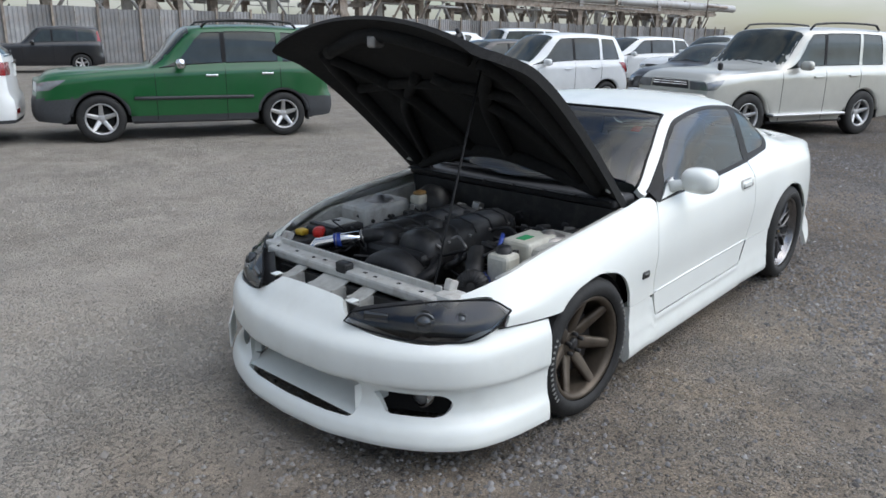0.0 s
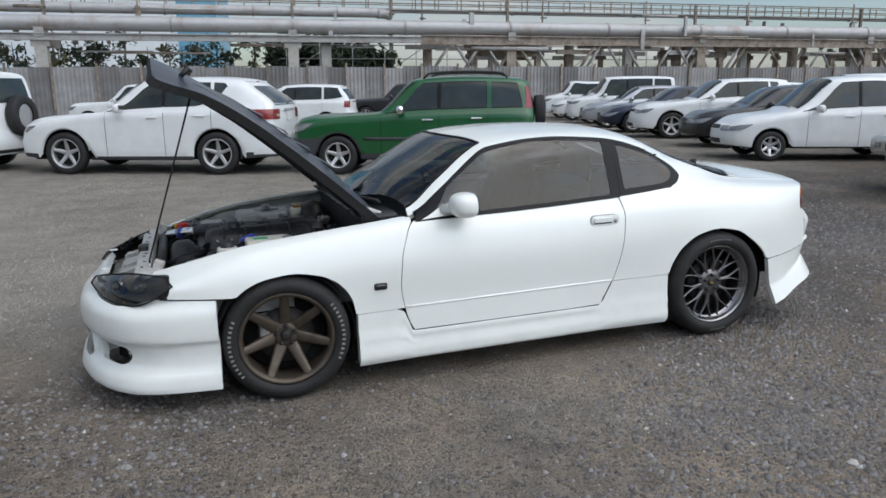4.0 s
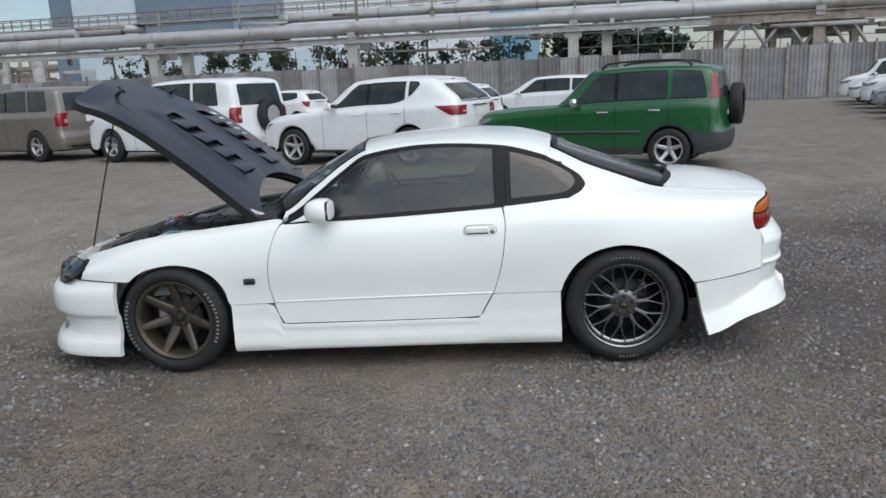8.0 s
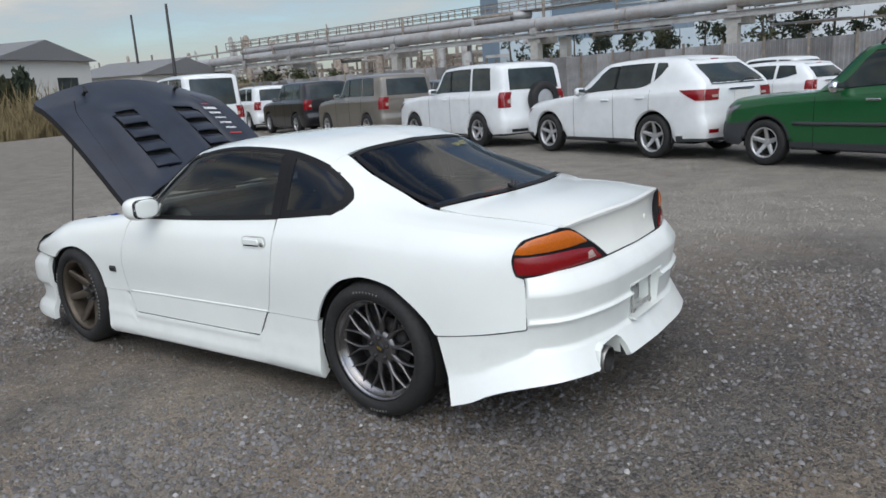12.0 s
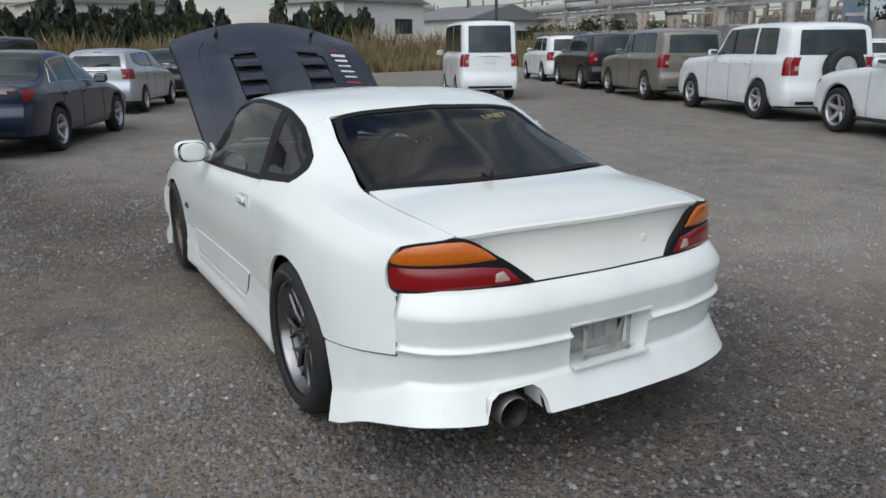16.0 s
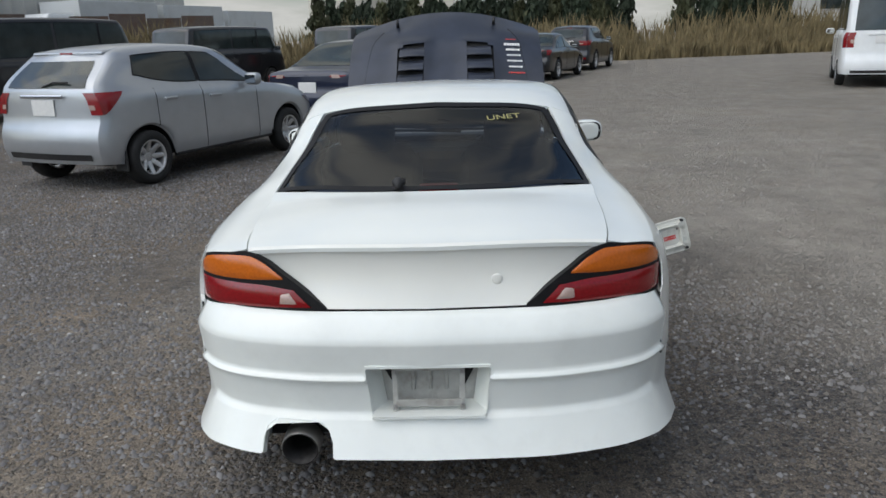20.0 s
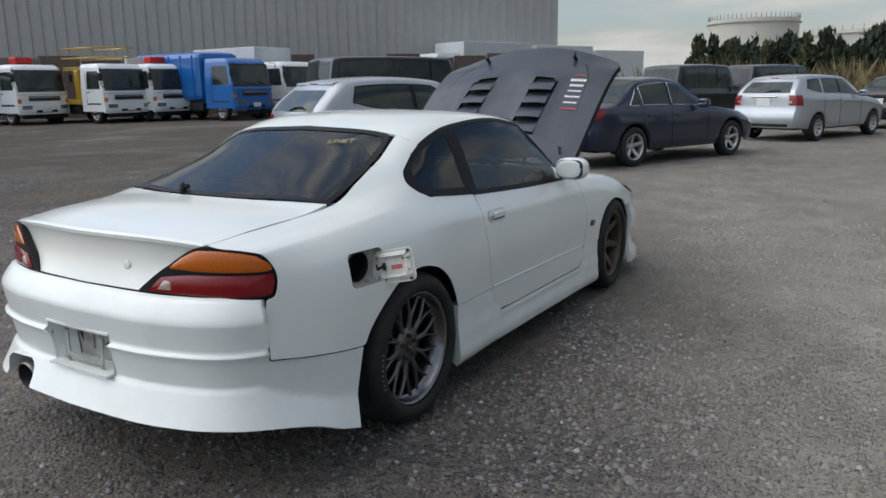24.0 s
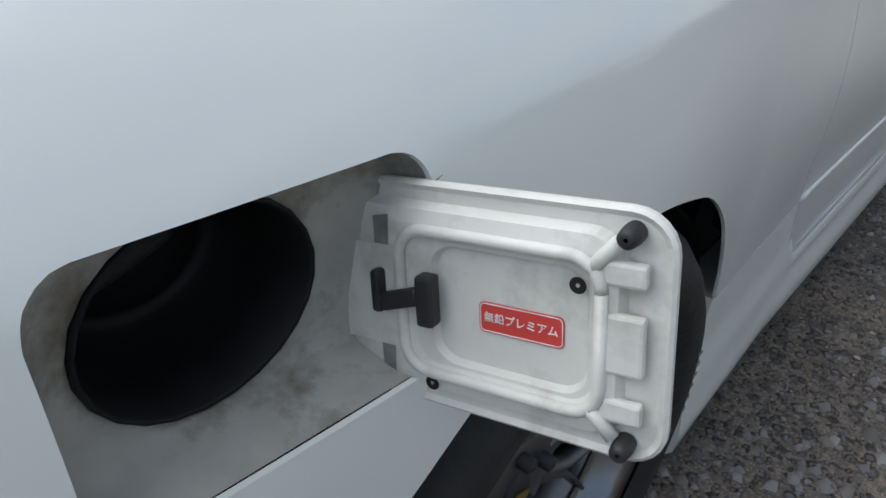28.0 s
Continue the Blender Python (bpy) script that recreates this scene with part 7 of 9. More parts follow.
    if s < 0:
        bmesh.ops.reverse_faces(bm, faces=bm.faces)
    mir = part("mirror", bm, PAINT_WHITE, coupe, "white rounded door mirror", smooth=True)
    for nm, w, h, x, mat in (("mirror_rim", 0.150, 0.104, -0.2880, SEAL_BLACK), ("mirror_glass", 0.136, 0.090, -0.2860, MIRROR)):
        o = round_rect(0, 0, w, h, 0.036, 7)
        v = [(x - 0.05 * a, s * (0.858 + a), 0.920 + b) for a, b in o] + [(x - 0.012 - 0.05 * a, s * (0.858 + a), 0.920 + b) for a, b in o]
        m = len(o)
        build(nm, v, [tuple(range(m)) if s > 0 else tuple(range(m))[::-1]] + [(a, (a + 1) % m, m + (a + 1) % m, m + a) for a in range(m)], mat, mir, "mirror glass" if mat is MIRROR else "", smooth=False)
    foot = patch([(-0.545, 0.515), (-0.36, 0.515)], [(-0.43, 0.60), (-0.36, 0.60)], [(-0.545, 0.515), (-0.43, 0.60)], [(-0.36, 0.515), (-0.36, 0.60)], 6, 4)
    panel("mirror_foot", [foot + (0, 0.01, 0)], PAINT_WHITE, mir, side=s, depth=0.02)
    tube("mirror_arm", [(-0.42, s * 0.735, 0.885), (-0.38, s * 0.785, 0.897), (-0.35, s * 0.84, 0.905)], [0.03, 0.028, 0.03], PAINT_WHITE, mir, segs=12)

# ---- front bumper ----
ny = np.r_[np.linspace(0, 0.76, 96), [0.766, 0.772, 0.779, 0.785, 0.79, 0.797, 0.803, 0.809, 0.814, 0.819, 0.823, 0.827, 0.830, 0.833, 0.835, 0.837, 0.838]]
nx = curve((0, -2.250), (0.2, -2.238), (0.4, -2.187), (0.56, -2.115), (0.68, -2.025), (0.755, -1.925), (0.81, -1.77), (0.838, -1.588))(ny)
top_f = curve((0, 0.635), (0.2, 0.628), (0.27, 0.585), (0.34, 0.552), (0.45, 0.536), (0.63, 0.527), (0.72, 0.540), (0.785, 0.566), (0.838, 0.552))(ny)
zs = list(np.linspace(0.122, 0.345, 36)) + [0.352, 0.358, 0.365, 0.375, 0.392, 0.41, 0.43, 0.45]
prof_f = curve((0.12, 0.030), (0.14, 0.035), (0.175, 0.027), (0.20, 0.013), (0.215, -0.004), (0.25, -0.030), (0.29, -0.037), (0.33, -0.033), (0.350, -0.020), (0.362, 0.003), (0.375, 0.010), (0.42, 0.012), (0.47, 0.007), (0.497, -0.004), (0.515, -0.020), (0.535, -0.045), (0.56, -0.066), (0.60, -0.10), (0.64, -0.15))
pl = np.stack([nx, ny], -1)
tn = np.gradient(pl, axis=0)
nr = np.stack([-tn[:, 1], tn[:, 0]], -1)
nr /= np.linalg.norm(nr, axis=1, keepdims=True)
nr[0] = (-1, 0)
rows = []
for k in range(len(zs) + 12):
    z = np.full(len(ny), zs[k]) if k < len(zs) else 0.45 + (top_f - 0.45) * ((k - len(zs) + 1) / 12)
    fade = np.interp(ny, [0, 0.74, 0.838], [1, 1, 0.35])
    o = prof_f(z) * fade
    rows.append(np.stack([pl[:, 0] + nr[:, 0] * o, pl[:, 1] + nr[:, 1] * o, z], -1))
half = np.stack(rows)
full = np.concatenate([(half * (1, -1, 1))[:, ::-1], half[:, 1:]], 1)


front_zone = lambda c: c[:, 0] < -1.9  # noqa: E731
openings = [(np.array([(-0.345, 0.212), (-0.33, 0.205), (0.33, 0.205), (0.345, 0.212), (0.356, 0.33), (0.340, 0.343), (-0.340, 0.343), (-0.356, 0.33)]), front_zone)]
for s in (-1, 1):
    arc = [(0.628 + 0.040 * math.sin(t), 0.279 + 0.043 * math.cos(t)) for t in np.linspace(0, math.pi, 9)]
    openings.append((np.array([(s * y, z) for y, z in [(0.396, 0.322)] + arc + [(0.478, 0.236), (0.455, 0.243)]]), front_zone))
bumper = holed("front_bumper", full, openings, (1, 2), FIBRE_WHITE, coupe, "white moulded front bumper with a wide mouth", depth=0.03, away=(-1, 0, 0.2))
# the duct behind the mouth: sloping white shelf, dark core above it
build("mouth_shelf", [(-2.20, -0.345, 0.205), (-2.20, 0.345, 0.205), (-2.03, 0.36, 0.262), (-2.03, -0.36, 0.262)], [(0, 1, 2, 3)], FIBRE_WHITE, bumper, smooth=False)
for s in (-1, 1):
    build("mouth_cheek", [(-2.19, s * 0.345, 0.205), (-2.19, s * 0.345, 0.33), (-2.03, s * 0.40, 0.35), (-2.03, s * 0.40, 0.26)], [(0, 1, 2, 3)], FIBRE_WHITE, bumper, smooth=False)
box("intercooler", (0.05, 0.80, 0.13), (-2.0, 0, 0.31), PLASTIC, coupe, "black intercooler core behind the mouth")
for k in range(9):
    box("cooler_fin", (0.012, 0.78, 0.004), (-2.028, 0, 0.262 + k * 0.011), STEEL, bumper)
for s in (-1, 1):
    box("fog_recess", (0.04, 0.40, 0.16), (-1.955, s * 0.525, 0.275), GAP, bumper, rot=Euler((0, 0, radians(-30 * s))).to_matrix())
    v, f = lathe_data([(0.001, -0.012), (0.03, -0.010), (0.042, 0.0), (0.045, 0.03)], 20, "x")
    fl = build("fog_lamp", moved((v, f), (-2.005, s * 0.515, 0.276))[0], f, HEADLAMP, coupe, "round fog lamp")
    v, f = lathe_data([(0.044, -0.004), (0.052, -0.002), (0.052, 0.03)], 20, "x")
    build("fog_ring", moved((v, f), (-2.005, s * 0.515, 0.276))[0], f, CHROME, fl)
    # fixing ears on the bumper's upper edge
    box("bumper_ear", (0.04, 0.035, 0.006), (-2.10, s * 0.245, 0.628), FIBRE_WHITE, bumper, bevel=0.002)
box("number_plate", (0.008, 0.24, 0.12), (-2.118, 0.600, 0.290), PLATE, coupe, "white plate hung beside the mouth", bevel=0.003, rot=Euler((0, 0, radians(-38))).to_matrix())
for k, (w, z) in enumerate(((0.20, 0.345), (0.26, 0.285))):
    box("plate_bar", (0.004, w * 0.85, 0.025 + 0.025 * k), (-2.1215, 0.603, z - 0.023), ALLOY, bumper, rot=Euler((0, 0, radians(-38))).to_matrix())

# ---- headlights ----
lo = resample([(-1.772, 0.772, 0.630), (-1.86, 0.755, 0.572), (-1.96, 0.690, 0.536), (-2.06, 0.560, 0.536), (-2.14, 0.37, 0.552), (-2.172, 0.275, 0.572)], 24)
hi = resample([(-1.772, 0.772, 0.630), (-1.81, 0.705, 0.664), (-1.91, 0.595, 0.662), (-2.02, 0.46, 0.643), (-2.10, 0.345, 0.620), (-2.145, 0.288, 0.606)], 24)
m = 9
lens = np.stack([lo + (hi - lo) * t for t in np.linspace(0, 1, m)])
bulge = np.sin(np.linspace(0, np.pi, m))[:, None, None] * np.sin(np.linspace(0, np.pi, 25))[None, :, None]
lens = lens + bulge * np.array([-0.032, 0.014, 0.0])
for s in (-1, 1):
    back = lens + np.array([0.045, -0.03, -0.004])
    hl = sheet("headlight", back, PLASTIC, coupe, "smoked headlamp with a projector", side=s)
    sheet("lens", lens, glass_material("smoked_lens_glass", (0.50, 0.51, 0.53)) if s < 0 else bpy.data.materials["smoked_lens_glass"], hl, side=s)
    rim = np.concatenate([lens[0], lens[-1][::-1]])
    tube("lens_rim", rim * (1, s, 1), 0.004, SEAL_BLACK, hl, segs=6)
    for (x, y, z), r in (((-2.025, 0.560, 0.598), 0.036), ((-1.925, 0.655, 0.608), 0.022)):
        v, f = lathe_data([(0.001, -0.020), (r * 0.7, -0.014), (r * 0.92, 0.0), (r, -0.004), (r * 1.12, 0.002), (r * 1.1, 0.03)], 24, "x")
        mt = np.array(Euler((0, 0, radians(-38 * s))).to_matrix())
        build("projector", moved((v, f), (x, s * y, z), mt)[0], f, SMOKED_METAL, hl)
    box("reflector", (0.02, 0.10, 0.035), (-2.105, s * 0.385, 0.600), SMOKED_METAL, hl, bevel=0.006, rot=Euler((0, 0, radians(-24 * s))).to_matrix())

# ---- rear bumper ----
ry = np.r_[np.linspace(0, 0.695, 78), [0.705, 0.7065, 0.718, 0.73, 0.742, 0.755, 0.765, 0.775, 0.783, 0.79, 0.796, 0.802, 0.807, 0.810, 0.813, 0.815, 0.8165, 0.818]] * 1.018
CUT = 0.706 * 1.018
rx = curve((0, 2.215), (0.3, 2.202), (0.5, 2.162), (0.62, 2.108), (0.7178, 1.998), (0.774, 1.865), (0.814, 1.725), (0.833, 1.606))(ry)
top_r = np.where(ry < CUT, curve((0, 0.692), (0.6, 0.692), (0.718, 0.681))(ry), curve((CUT, 0.474), (0.774, 0.458), (0.814, 0.444), (0.833, 0.434))(ry))
bot_r = curve((0, 0.268), (0.60, 0.268), (0.71, 0.252), (0.784, 0.212), (0.833, 0.150))(ry)
prof_r = lambda z: np.interp(z, [0.14, 0.26, 0.268, 0.372, 0.380, 0.388, 0.40, 0.49, 0.497, 0.505, 0.512, 0.60, 0.618, 0.632, 0.66, 0.685, 0.692], [0.046, 0.046, 0.045, -0.008, -0.018, -0.022, -0.021, -0.003, 0.011, 0.011, -0.004, 0.010, 0.012, 0.006, -0.012, -0.032, -0.05])  # noqa: E731
pl = np.stack([rx, ry], -1)
tn = np.gradient(pl, axis=0)
nr = np.stack([tn[:, 1], -tn[:, 0]], -1)
nr /= np.linalg.norm(nr, axis=1, keepdims=True)
nr[0] = (1, 0)
marks = (np.array([0.268, 0.272, 0.28, 0.29, 0.30, 0.312, 0.324, 0.335, 0.345, 0.353, 0.36, 0.366, 0.372, 0.378, 0.385, 0.39, 0.395, 0.407, 0.42, 0.437, 0.455, 0.47, 0.485, 0.493, 0.498, 0.504, 0.509, 0.515, 0.525, 0.535, 0.547, 0.56, 0.572, 0.585, 0.60, 0.606, 0.613, 0.63, 0.65, 0.663, 0.674, 0.683, 0.689, 0.692]) - 0.268) / 0.424
rows = []
for k in marks:
    zc = 0.268 + (0.692 - 0.268) * k
    z = np.where(k < 0.3, bot_r + (zc - 0.268) * (0.395 - bot_r) / 0.127, zc)
    z = np.minimum(z, top_r)
    crease = np.interp(ry, [0, 0.70, 0.833], [0.38, 0.38, 0.25])  # the skirt's flare starts lower towards the arch
    z_flat = np.where(z < crease, 0.268 + (z - bot_r) / (crease - bot_r) * 0.112, np.where(z < 0.47, 0.38 + (z - crease) / (0.47 - crease) * 0.09, z))
    o = prof_r(z_flat)
    o = o * np.interp(ry, [0, 0.66, 0.74, 0.833], [1, 1, 0.8, 0.5])
    slant = (0.024 + 0.21 * np.clip(0.44 - z, 0, 1)) * np.clip((ry - 0.735) / 0.098, 0, 1) ** 2  # the arch edge runs rearwards as it goes down
    rows.append(np.stack([pl[:, 0] + nr[:, 0] * o + slant, pl[:, 1] + nr[:, 1] * o, z], -1))
half = np.stack(rows)
full = np.concatenate([(half * (1, -1, 1))[:, ::-1], half[:, 1:]], 1)


rear_zone = lambda c: c[:, 0] > 1.95  # noqa: E731
tail_cuts = [(np.array([(-0.158, 0.386), (0.158, 0.386), (0.165, 0.392), (0.181, 0.528), (0.174, 0.536), (-0.174, 0.536), (-0.181, 0.528), (-0.165, 0.392)]), rear_zone),
             (np.array([(-0.503, 0.20), (-0.500, 0.31), (-0.488, 0.342), (-0.465, 0.360), (-0.44, 0.366), (-0.345, 0.366), (-0.32, 0.360), (-0.297, 0.342), (-0.285, 0.31), (-0.282, 0.20)]), rear_zone)]
rb = holed("rear_bumper", full, tail_cuts, (1, 2), FIBRE_WHITE, coupe, "white moulded rear bumper with a flared skirt", depth=0.025, away=(1, 0, 0.2))
# plate recess, bracket, exhaust notch
for s in (-1, 1):
    build("recess_cheek", [(2.195, s * 0.168, 0.386), (2.205, s * 0.184, 0.536), (2.12, s * 0.15, 0.53), (2.12, s * 0.13, 0.39)], [(0, 1, 2, 3)], FIBRE_WHITE, rb, smooth=False)
    bk = box("plate_bracket", (0.006, 0.016, 0.135), (2.186, s * 0.098, 0.458), BAY_WHITE, rb, bevel=0.002)
    for z in (0.405, 0.515):
        box("bolt", (0.008, 0.012, 0.012), (2.19, s * 0.098, z), STEEL, bk, bevel=0.002)
box("recess_floor", (0.12, 0.33, 0.008), (2.165, 0, 0.386), FIBRE_WHITE, rb)
box("recess_roof", (0.10, 0.36, 0.008), (2.165, 0, 0.540), FIBRE_WHITE, rb)
box("bumper_core", (0.03, 0.40, 0.16), (2.10, 0, 0.46), BAY_WHITE, rb, "grey bare bumper beam", bevel=0.01)
for k in (-0.05, 0.0, 0.05):
    box("core_rib", (0.012, 0.012, 0.07), (2.118, k, 0.46), BAY_WHITE, rb, bevel=0.004)
for s in (-1, 1):
    build("recess_hole", [(2.121, s * 0.15, 0.525), (2.121, s * 0.105, 0.525), (2.121, s * 0.105, 0.44)], [(0, 1, 2)], GAP, rb, smooth=False)
box("bracket_bar", (0.006, 0.20, 0.022), (2.188, 0, 0.415), BAY_WHITE, rb, bevel=0.003)
box("bracket_bar", (0.006, 0.20, 0.010), (2.188, 0, 0.522), BAY_WHITE, rb, bevel=0.003)
arch = [(2.20, -0.5 + 0.02 * 0, 0.27), (2.20, -0.485, 0.34), (2.20, -0.455, 0.362), (2.20, -0.33, 0.364), (2.20, -0.30, 0.34), (2.20, -0.285, 0.27)]
build("exhaust_cove", arch + [(x - 0.10, y, z + 0.01) for x, y, z in arch], [(k, k + 1, k + 7, k + 6) for k in range(5)], FIBRE_WHITE, rb, smooth=False)
v, f = lathe_data([(0.044, -0.55), (0.050, -0.1), (0.055, 0.0), (0.055, 0.008), (0.050, 0.008), (0.048, -0.08), (0.001, -0.30)], 28, "x")
ex = build("exhaust_pipe", moved((v, f), (2.185, -0.392, 0.272), np.array(Euler((0, radians(4), 0)).to_matrix()))[0], f, EXHAUST, coupe, "wide sooty exhaust tailpipe")
v, f = lathe_data([(0.0545, 0.0085), (0.0575, 0.004), (0.0575, -0.06), (0.053, -0.06)], 28, "x")
build("exhaust_tip", moved((v, f), (2.185, -0.392, 0.272), np.array(Euler((0, radians(4), 0)).to_matrix()))[0], f, STEEL, ex)

# ---- tail: lamps and boot lid ----
def tail_patch(bottom, top, left, right, nu, nv, out=0.0):
    c = coons(resample(bottom, nu), resample(top, nu), resample(left, nv), resample(right, nv))
    return tail_at(c[..., 0], c[..., 1], out)


LAMP_TOP = [tuple(float(c) for c in wing_end(v)[1:]) for v in (0.74, 0.68, 0.62, 0.56, 0.502)]
AMBER_TOP = [(y - 0.004, z - 0.007) for y, z in LAMP_TOP[1:]]
for s in (-1, 1):
    base = tail_patch([(0.286, 0.693), (0.5, 0.688), (0.716, 0.682)], [(0.290, 0.703), (0.40, 0.786)] + LAMP_TOP, [(0.286, 0.693), (0.290, 0.703)], [(0.716, 0.682), (0.716, 0.755), LAMP_TOP[-1]], 30, 12, 0.002)
    lamp = panel("tail_light", [base], SEAL_BLACK, coupe, "black-edged tail lamp with amber, red and clear lenses", side=s, depth=0.025)
    am = tail_patch([(0.418, 0.782), (0.55, 0.775), (0.695, 0.773), (0.710, 0.778)], [(0.420, 0.789), (0.47, 0.826), (0.525, 0.846)] + AMBER_TOP, [(0.418, 0.782), (0.420, 0.788)], [(0.710, 0.778), (0.706, 0.795), AMBER_TOP[-1]], 24, 8, 0.007)
    rd = tail_patch([(0.335, 0.703), (0.5, 0.697), (0.690, 0.691), (0.710, 0.696)], [(0.385, 0.752), (0.5, 0.763), (0.711, 0.763)], [(0.335, 0.703), (0.385, 0.752)], [(0.710, 0.696), (0.713, 0.728), (0.711, 0.763)], 24, 6, 0.007)
    cl = tail_patch([(0.372, 0.7115), (0.432, 0.708)], [(0.398, 0.744), (0.426, 0.742)], [(0.372, 0.7115), (0.398, 0.744)], [(0.432, 0.708), (0.426, 0.742)], 8, 5, 0.0095)
    for p, mat, nm in ((am, AMBER, "amber_lens"), (rd, RED_LENS, "red_lens"), (cl, CLEAR_LENS, "reversing_lens")):
        k = np.sin(np.linspace(0, np.pi, p.shape[0]))[:, None, None] ** 0.5 * np.sin(np.linspace(0, np.pi, p.shape[1]))[None, :, None] ** 0.4
        panel(nm, [p + k * np.array([0.006, 0.003, 0])], mat, lamp, side=s, depth=0.006)

deck_side = [(1.512, 0.578), (1.7, 0.5695), (1.94, 0.5495), (2.04, 0.533), (2.075, 0.524)]
dy = np.linspace(0, 1, 15)
deck = []
for k in np.linspace(0, 1, 22):
    side_pt = resample(deck_side, 21)[int(round(k * 21))]
    x_mid = 1.645 + (2.150 - 1.645) * k
    y = dy * side_pt[1]
    x = x_mid + (side_pt[0] - x_mid) * dy**2
    z = roof_c(x) - (roof_c(side_pt[0]) - edge_z(side_pt[0]) * 0.5 - 0.5 * roof_c(side_pt[0]) + 0.018) * dy**2.5
    lip = 0.012 * np.clip((k - 0.80) / 0.2, 0, 1) ** 2 * (1 - 0.8 * dy**3)
    deck.append(np.stack([x, y, z + lip], -1))
deck = np.stack(deck)
lip_line = deck[-1]
face_rows = []
for k in np.linspace(0, 1, 10):
    yb = np.linspace(0, 0.288, 15)
    low = tail_at(yb, np.full(15, 0.698), -0.002)
    p = lip_line + (low - lip_line) * k
    tuck = math.sin(math.pi * min(1, k * 1.0)) * 0.014 + 0.012 * (1 - math.exp(-k * 9)) * (1 - k)
    p = p - np.array([1.0, 0, 0]) * tuck
    face_rows.append(p)
face = np.stack(face_rows)
lid_grids = []
for p in (deck, face):
    lid_grids.append(np.concatenate([(p * (1, -1, 1))[:, ::-1], p[:, 1:]], 1))
boot = panel("boot_lid", lid_grids[:1], PAINT_WHITE, coupe, "white boot lid with a ducktail lip")
panel("boot_face", lid_grids[1:], TRUNK_WHITE, boot, "cream white rear face with a lock blank", depth=0.015)
v, f = lathe_data([(0.001, -0.003), (0.012, -0.003), (0.015, -0.004), (0.016, -0.008)], 24, "x")
build("lock_blank", moved((v, f), (2.1350, 0.205, 0.772))[0], f, TRUNK_WHITE, boot)
tube("boot_gap", [tuple(np.array([1, s0, 1]) * 0 + p) for s0, p in zip((1,) * 30, tail_at(np.linspace(-0.286, 0.286, 30), np.full(30, 0.6945), -0.006))], 0.004, GAP, boot, segs=5)

# panel gaps backed by dark channels
for s in (-1, 1):
    for pts in (side_v(FRONT_SEAM), side_v(REAR_SEAM), side_v([(0.475, 0.281), (-0.1, 0.277), (-0.615, 0.280)]), side_v([(1.992, 0.478), (1.80, 0.453), (1.635, 0.439)]), side_v([(1.994, 0.48), (1.994, 0.60), (1.988, 0.675)]),
                side_v([(-1.83, 0.57), (-1.5, 0.554)]), top_v([(1.512, 0.576), (1.7, 0.569), (1.94, 0.549)])):
        r = resample(pts, 16)
        p = body.at(r[:, 0], r[:, 1])
        n = np.array([0, 1, 0]) if pts[0][1] < 0.6 else np.array([0, 0.3, 1])
        tube("panel_gap", (p - 0.005 * n) * (1, s, 1), 0.004, GAP, coupe, segs=5)

# swage line low on the doors and wings
for s in (-1, 1):
    for pts in (side_v([(-0.655, 0.409), (-0.2, 0.411), (0.2, 0.413), (0.556, 0.415)]),):
        r = resample(pts, 30)
        tube("swage_line", (body.at(r[:, 0], r[:, 1]) - (0, 0.0035, 0)) * (1, s, 1), 0.0075, PAINT_WHITE, coupe, segs=8)

# wiper stub and marker writing on the rear window
wp = tube("rear_wiper_post", [(1.603, -0.114, 0.935), (1.615, -0.114, 0.985)], [0.016, 0.013], PLASTIC, coupe, "black wiper post stub without its arm", segs=12)
tube("wiper_cap", [(1.60, -0.135, 0.965), (1.60, -0.09, 0.970)], 0.011, PLASTIC, wp, segs=10)
tube("wiper_pivot", [(1.596, -0.114, 0.942), (1.598, -0.114, 0.952)], 0.024, PLASTIC, wp, segs=14)


def lettering(name, text, size, m, mat, parent, label=""):
    c = bpy.data.curves.new(name, "FONT")
    c.body, c.size, c.align_x, c.align_y, c.extrude = text, size, "CENTER", "CENTER", 0.0003
    tmp = bpy.data.objects.new(name, c)
    me = bpy.data.meshes.new_from_object(tmp)
    bpy.data.objects.remove(tmp)
    me.materials.clear()
    me.materials.append(mat)
    ob = new(name, me)
    ob.parent = parent
    ob.matrix_basis = m
    if label:
        ob["label"] = label
    return ob


# rear window: written from above, slanting
gx = (rw_full[rw_full.shape[0] * 3 // 4, 6] - rw_full[rw_full.shape[0] * 3 // 4, 2])
down = Vector(gx).normalized()
across = Vector((0, 1, 0))
nrm = across.cross(-down).normalized()
across = (-down).cross(nrm)
rot = Matrix((across, -down, nrm)).transposed().to_4x4()
lettering("marker_writing", "UNET", 0.055, Matrix.Translation(Vector((1.045, 0.285, 0)) + Vector((0, 0, float(body.at(1.045, body.v_for(1.045, 0.285, 1, 0.75, 1.0))[2]) + 0.006))) @ rot, YELLOW_MARK, rear_glass, "yellow hand-drawn marker letters")

# ---- bonnet, hinged at its rear edge and propped ----
HINGE, OPEN = Vector((-0.74, 0, 0.872)), 47.0
lift = Matrix.Translation(HINGE) @ pose(0, 0, 0, 0, OPEN, 0) @ Matrix.Translation(-HINGE)


def hood_z(x, y):
    x, y = np.asarray(x, float), np.asarray(y, float)
    e = edge_y(x)
    t = np.clip(np.abs(y) / e, 0, 1.2)
    return roof_c(x) - (roof_c(x) - edge_z(x)) * t**2.2


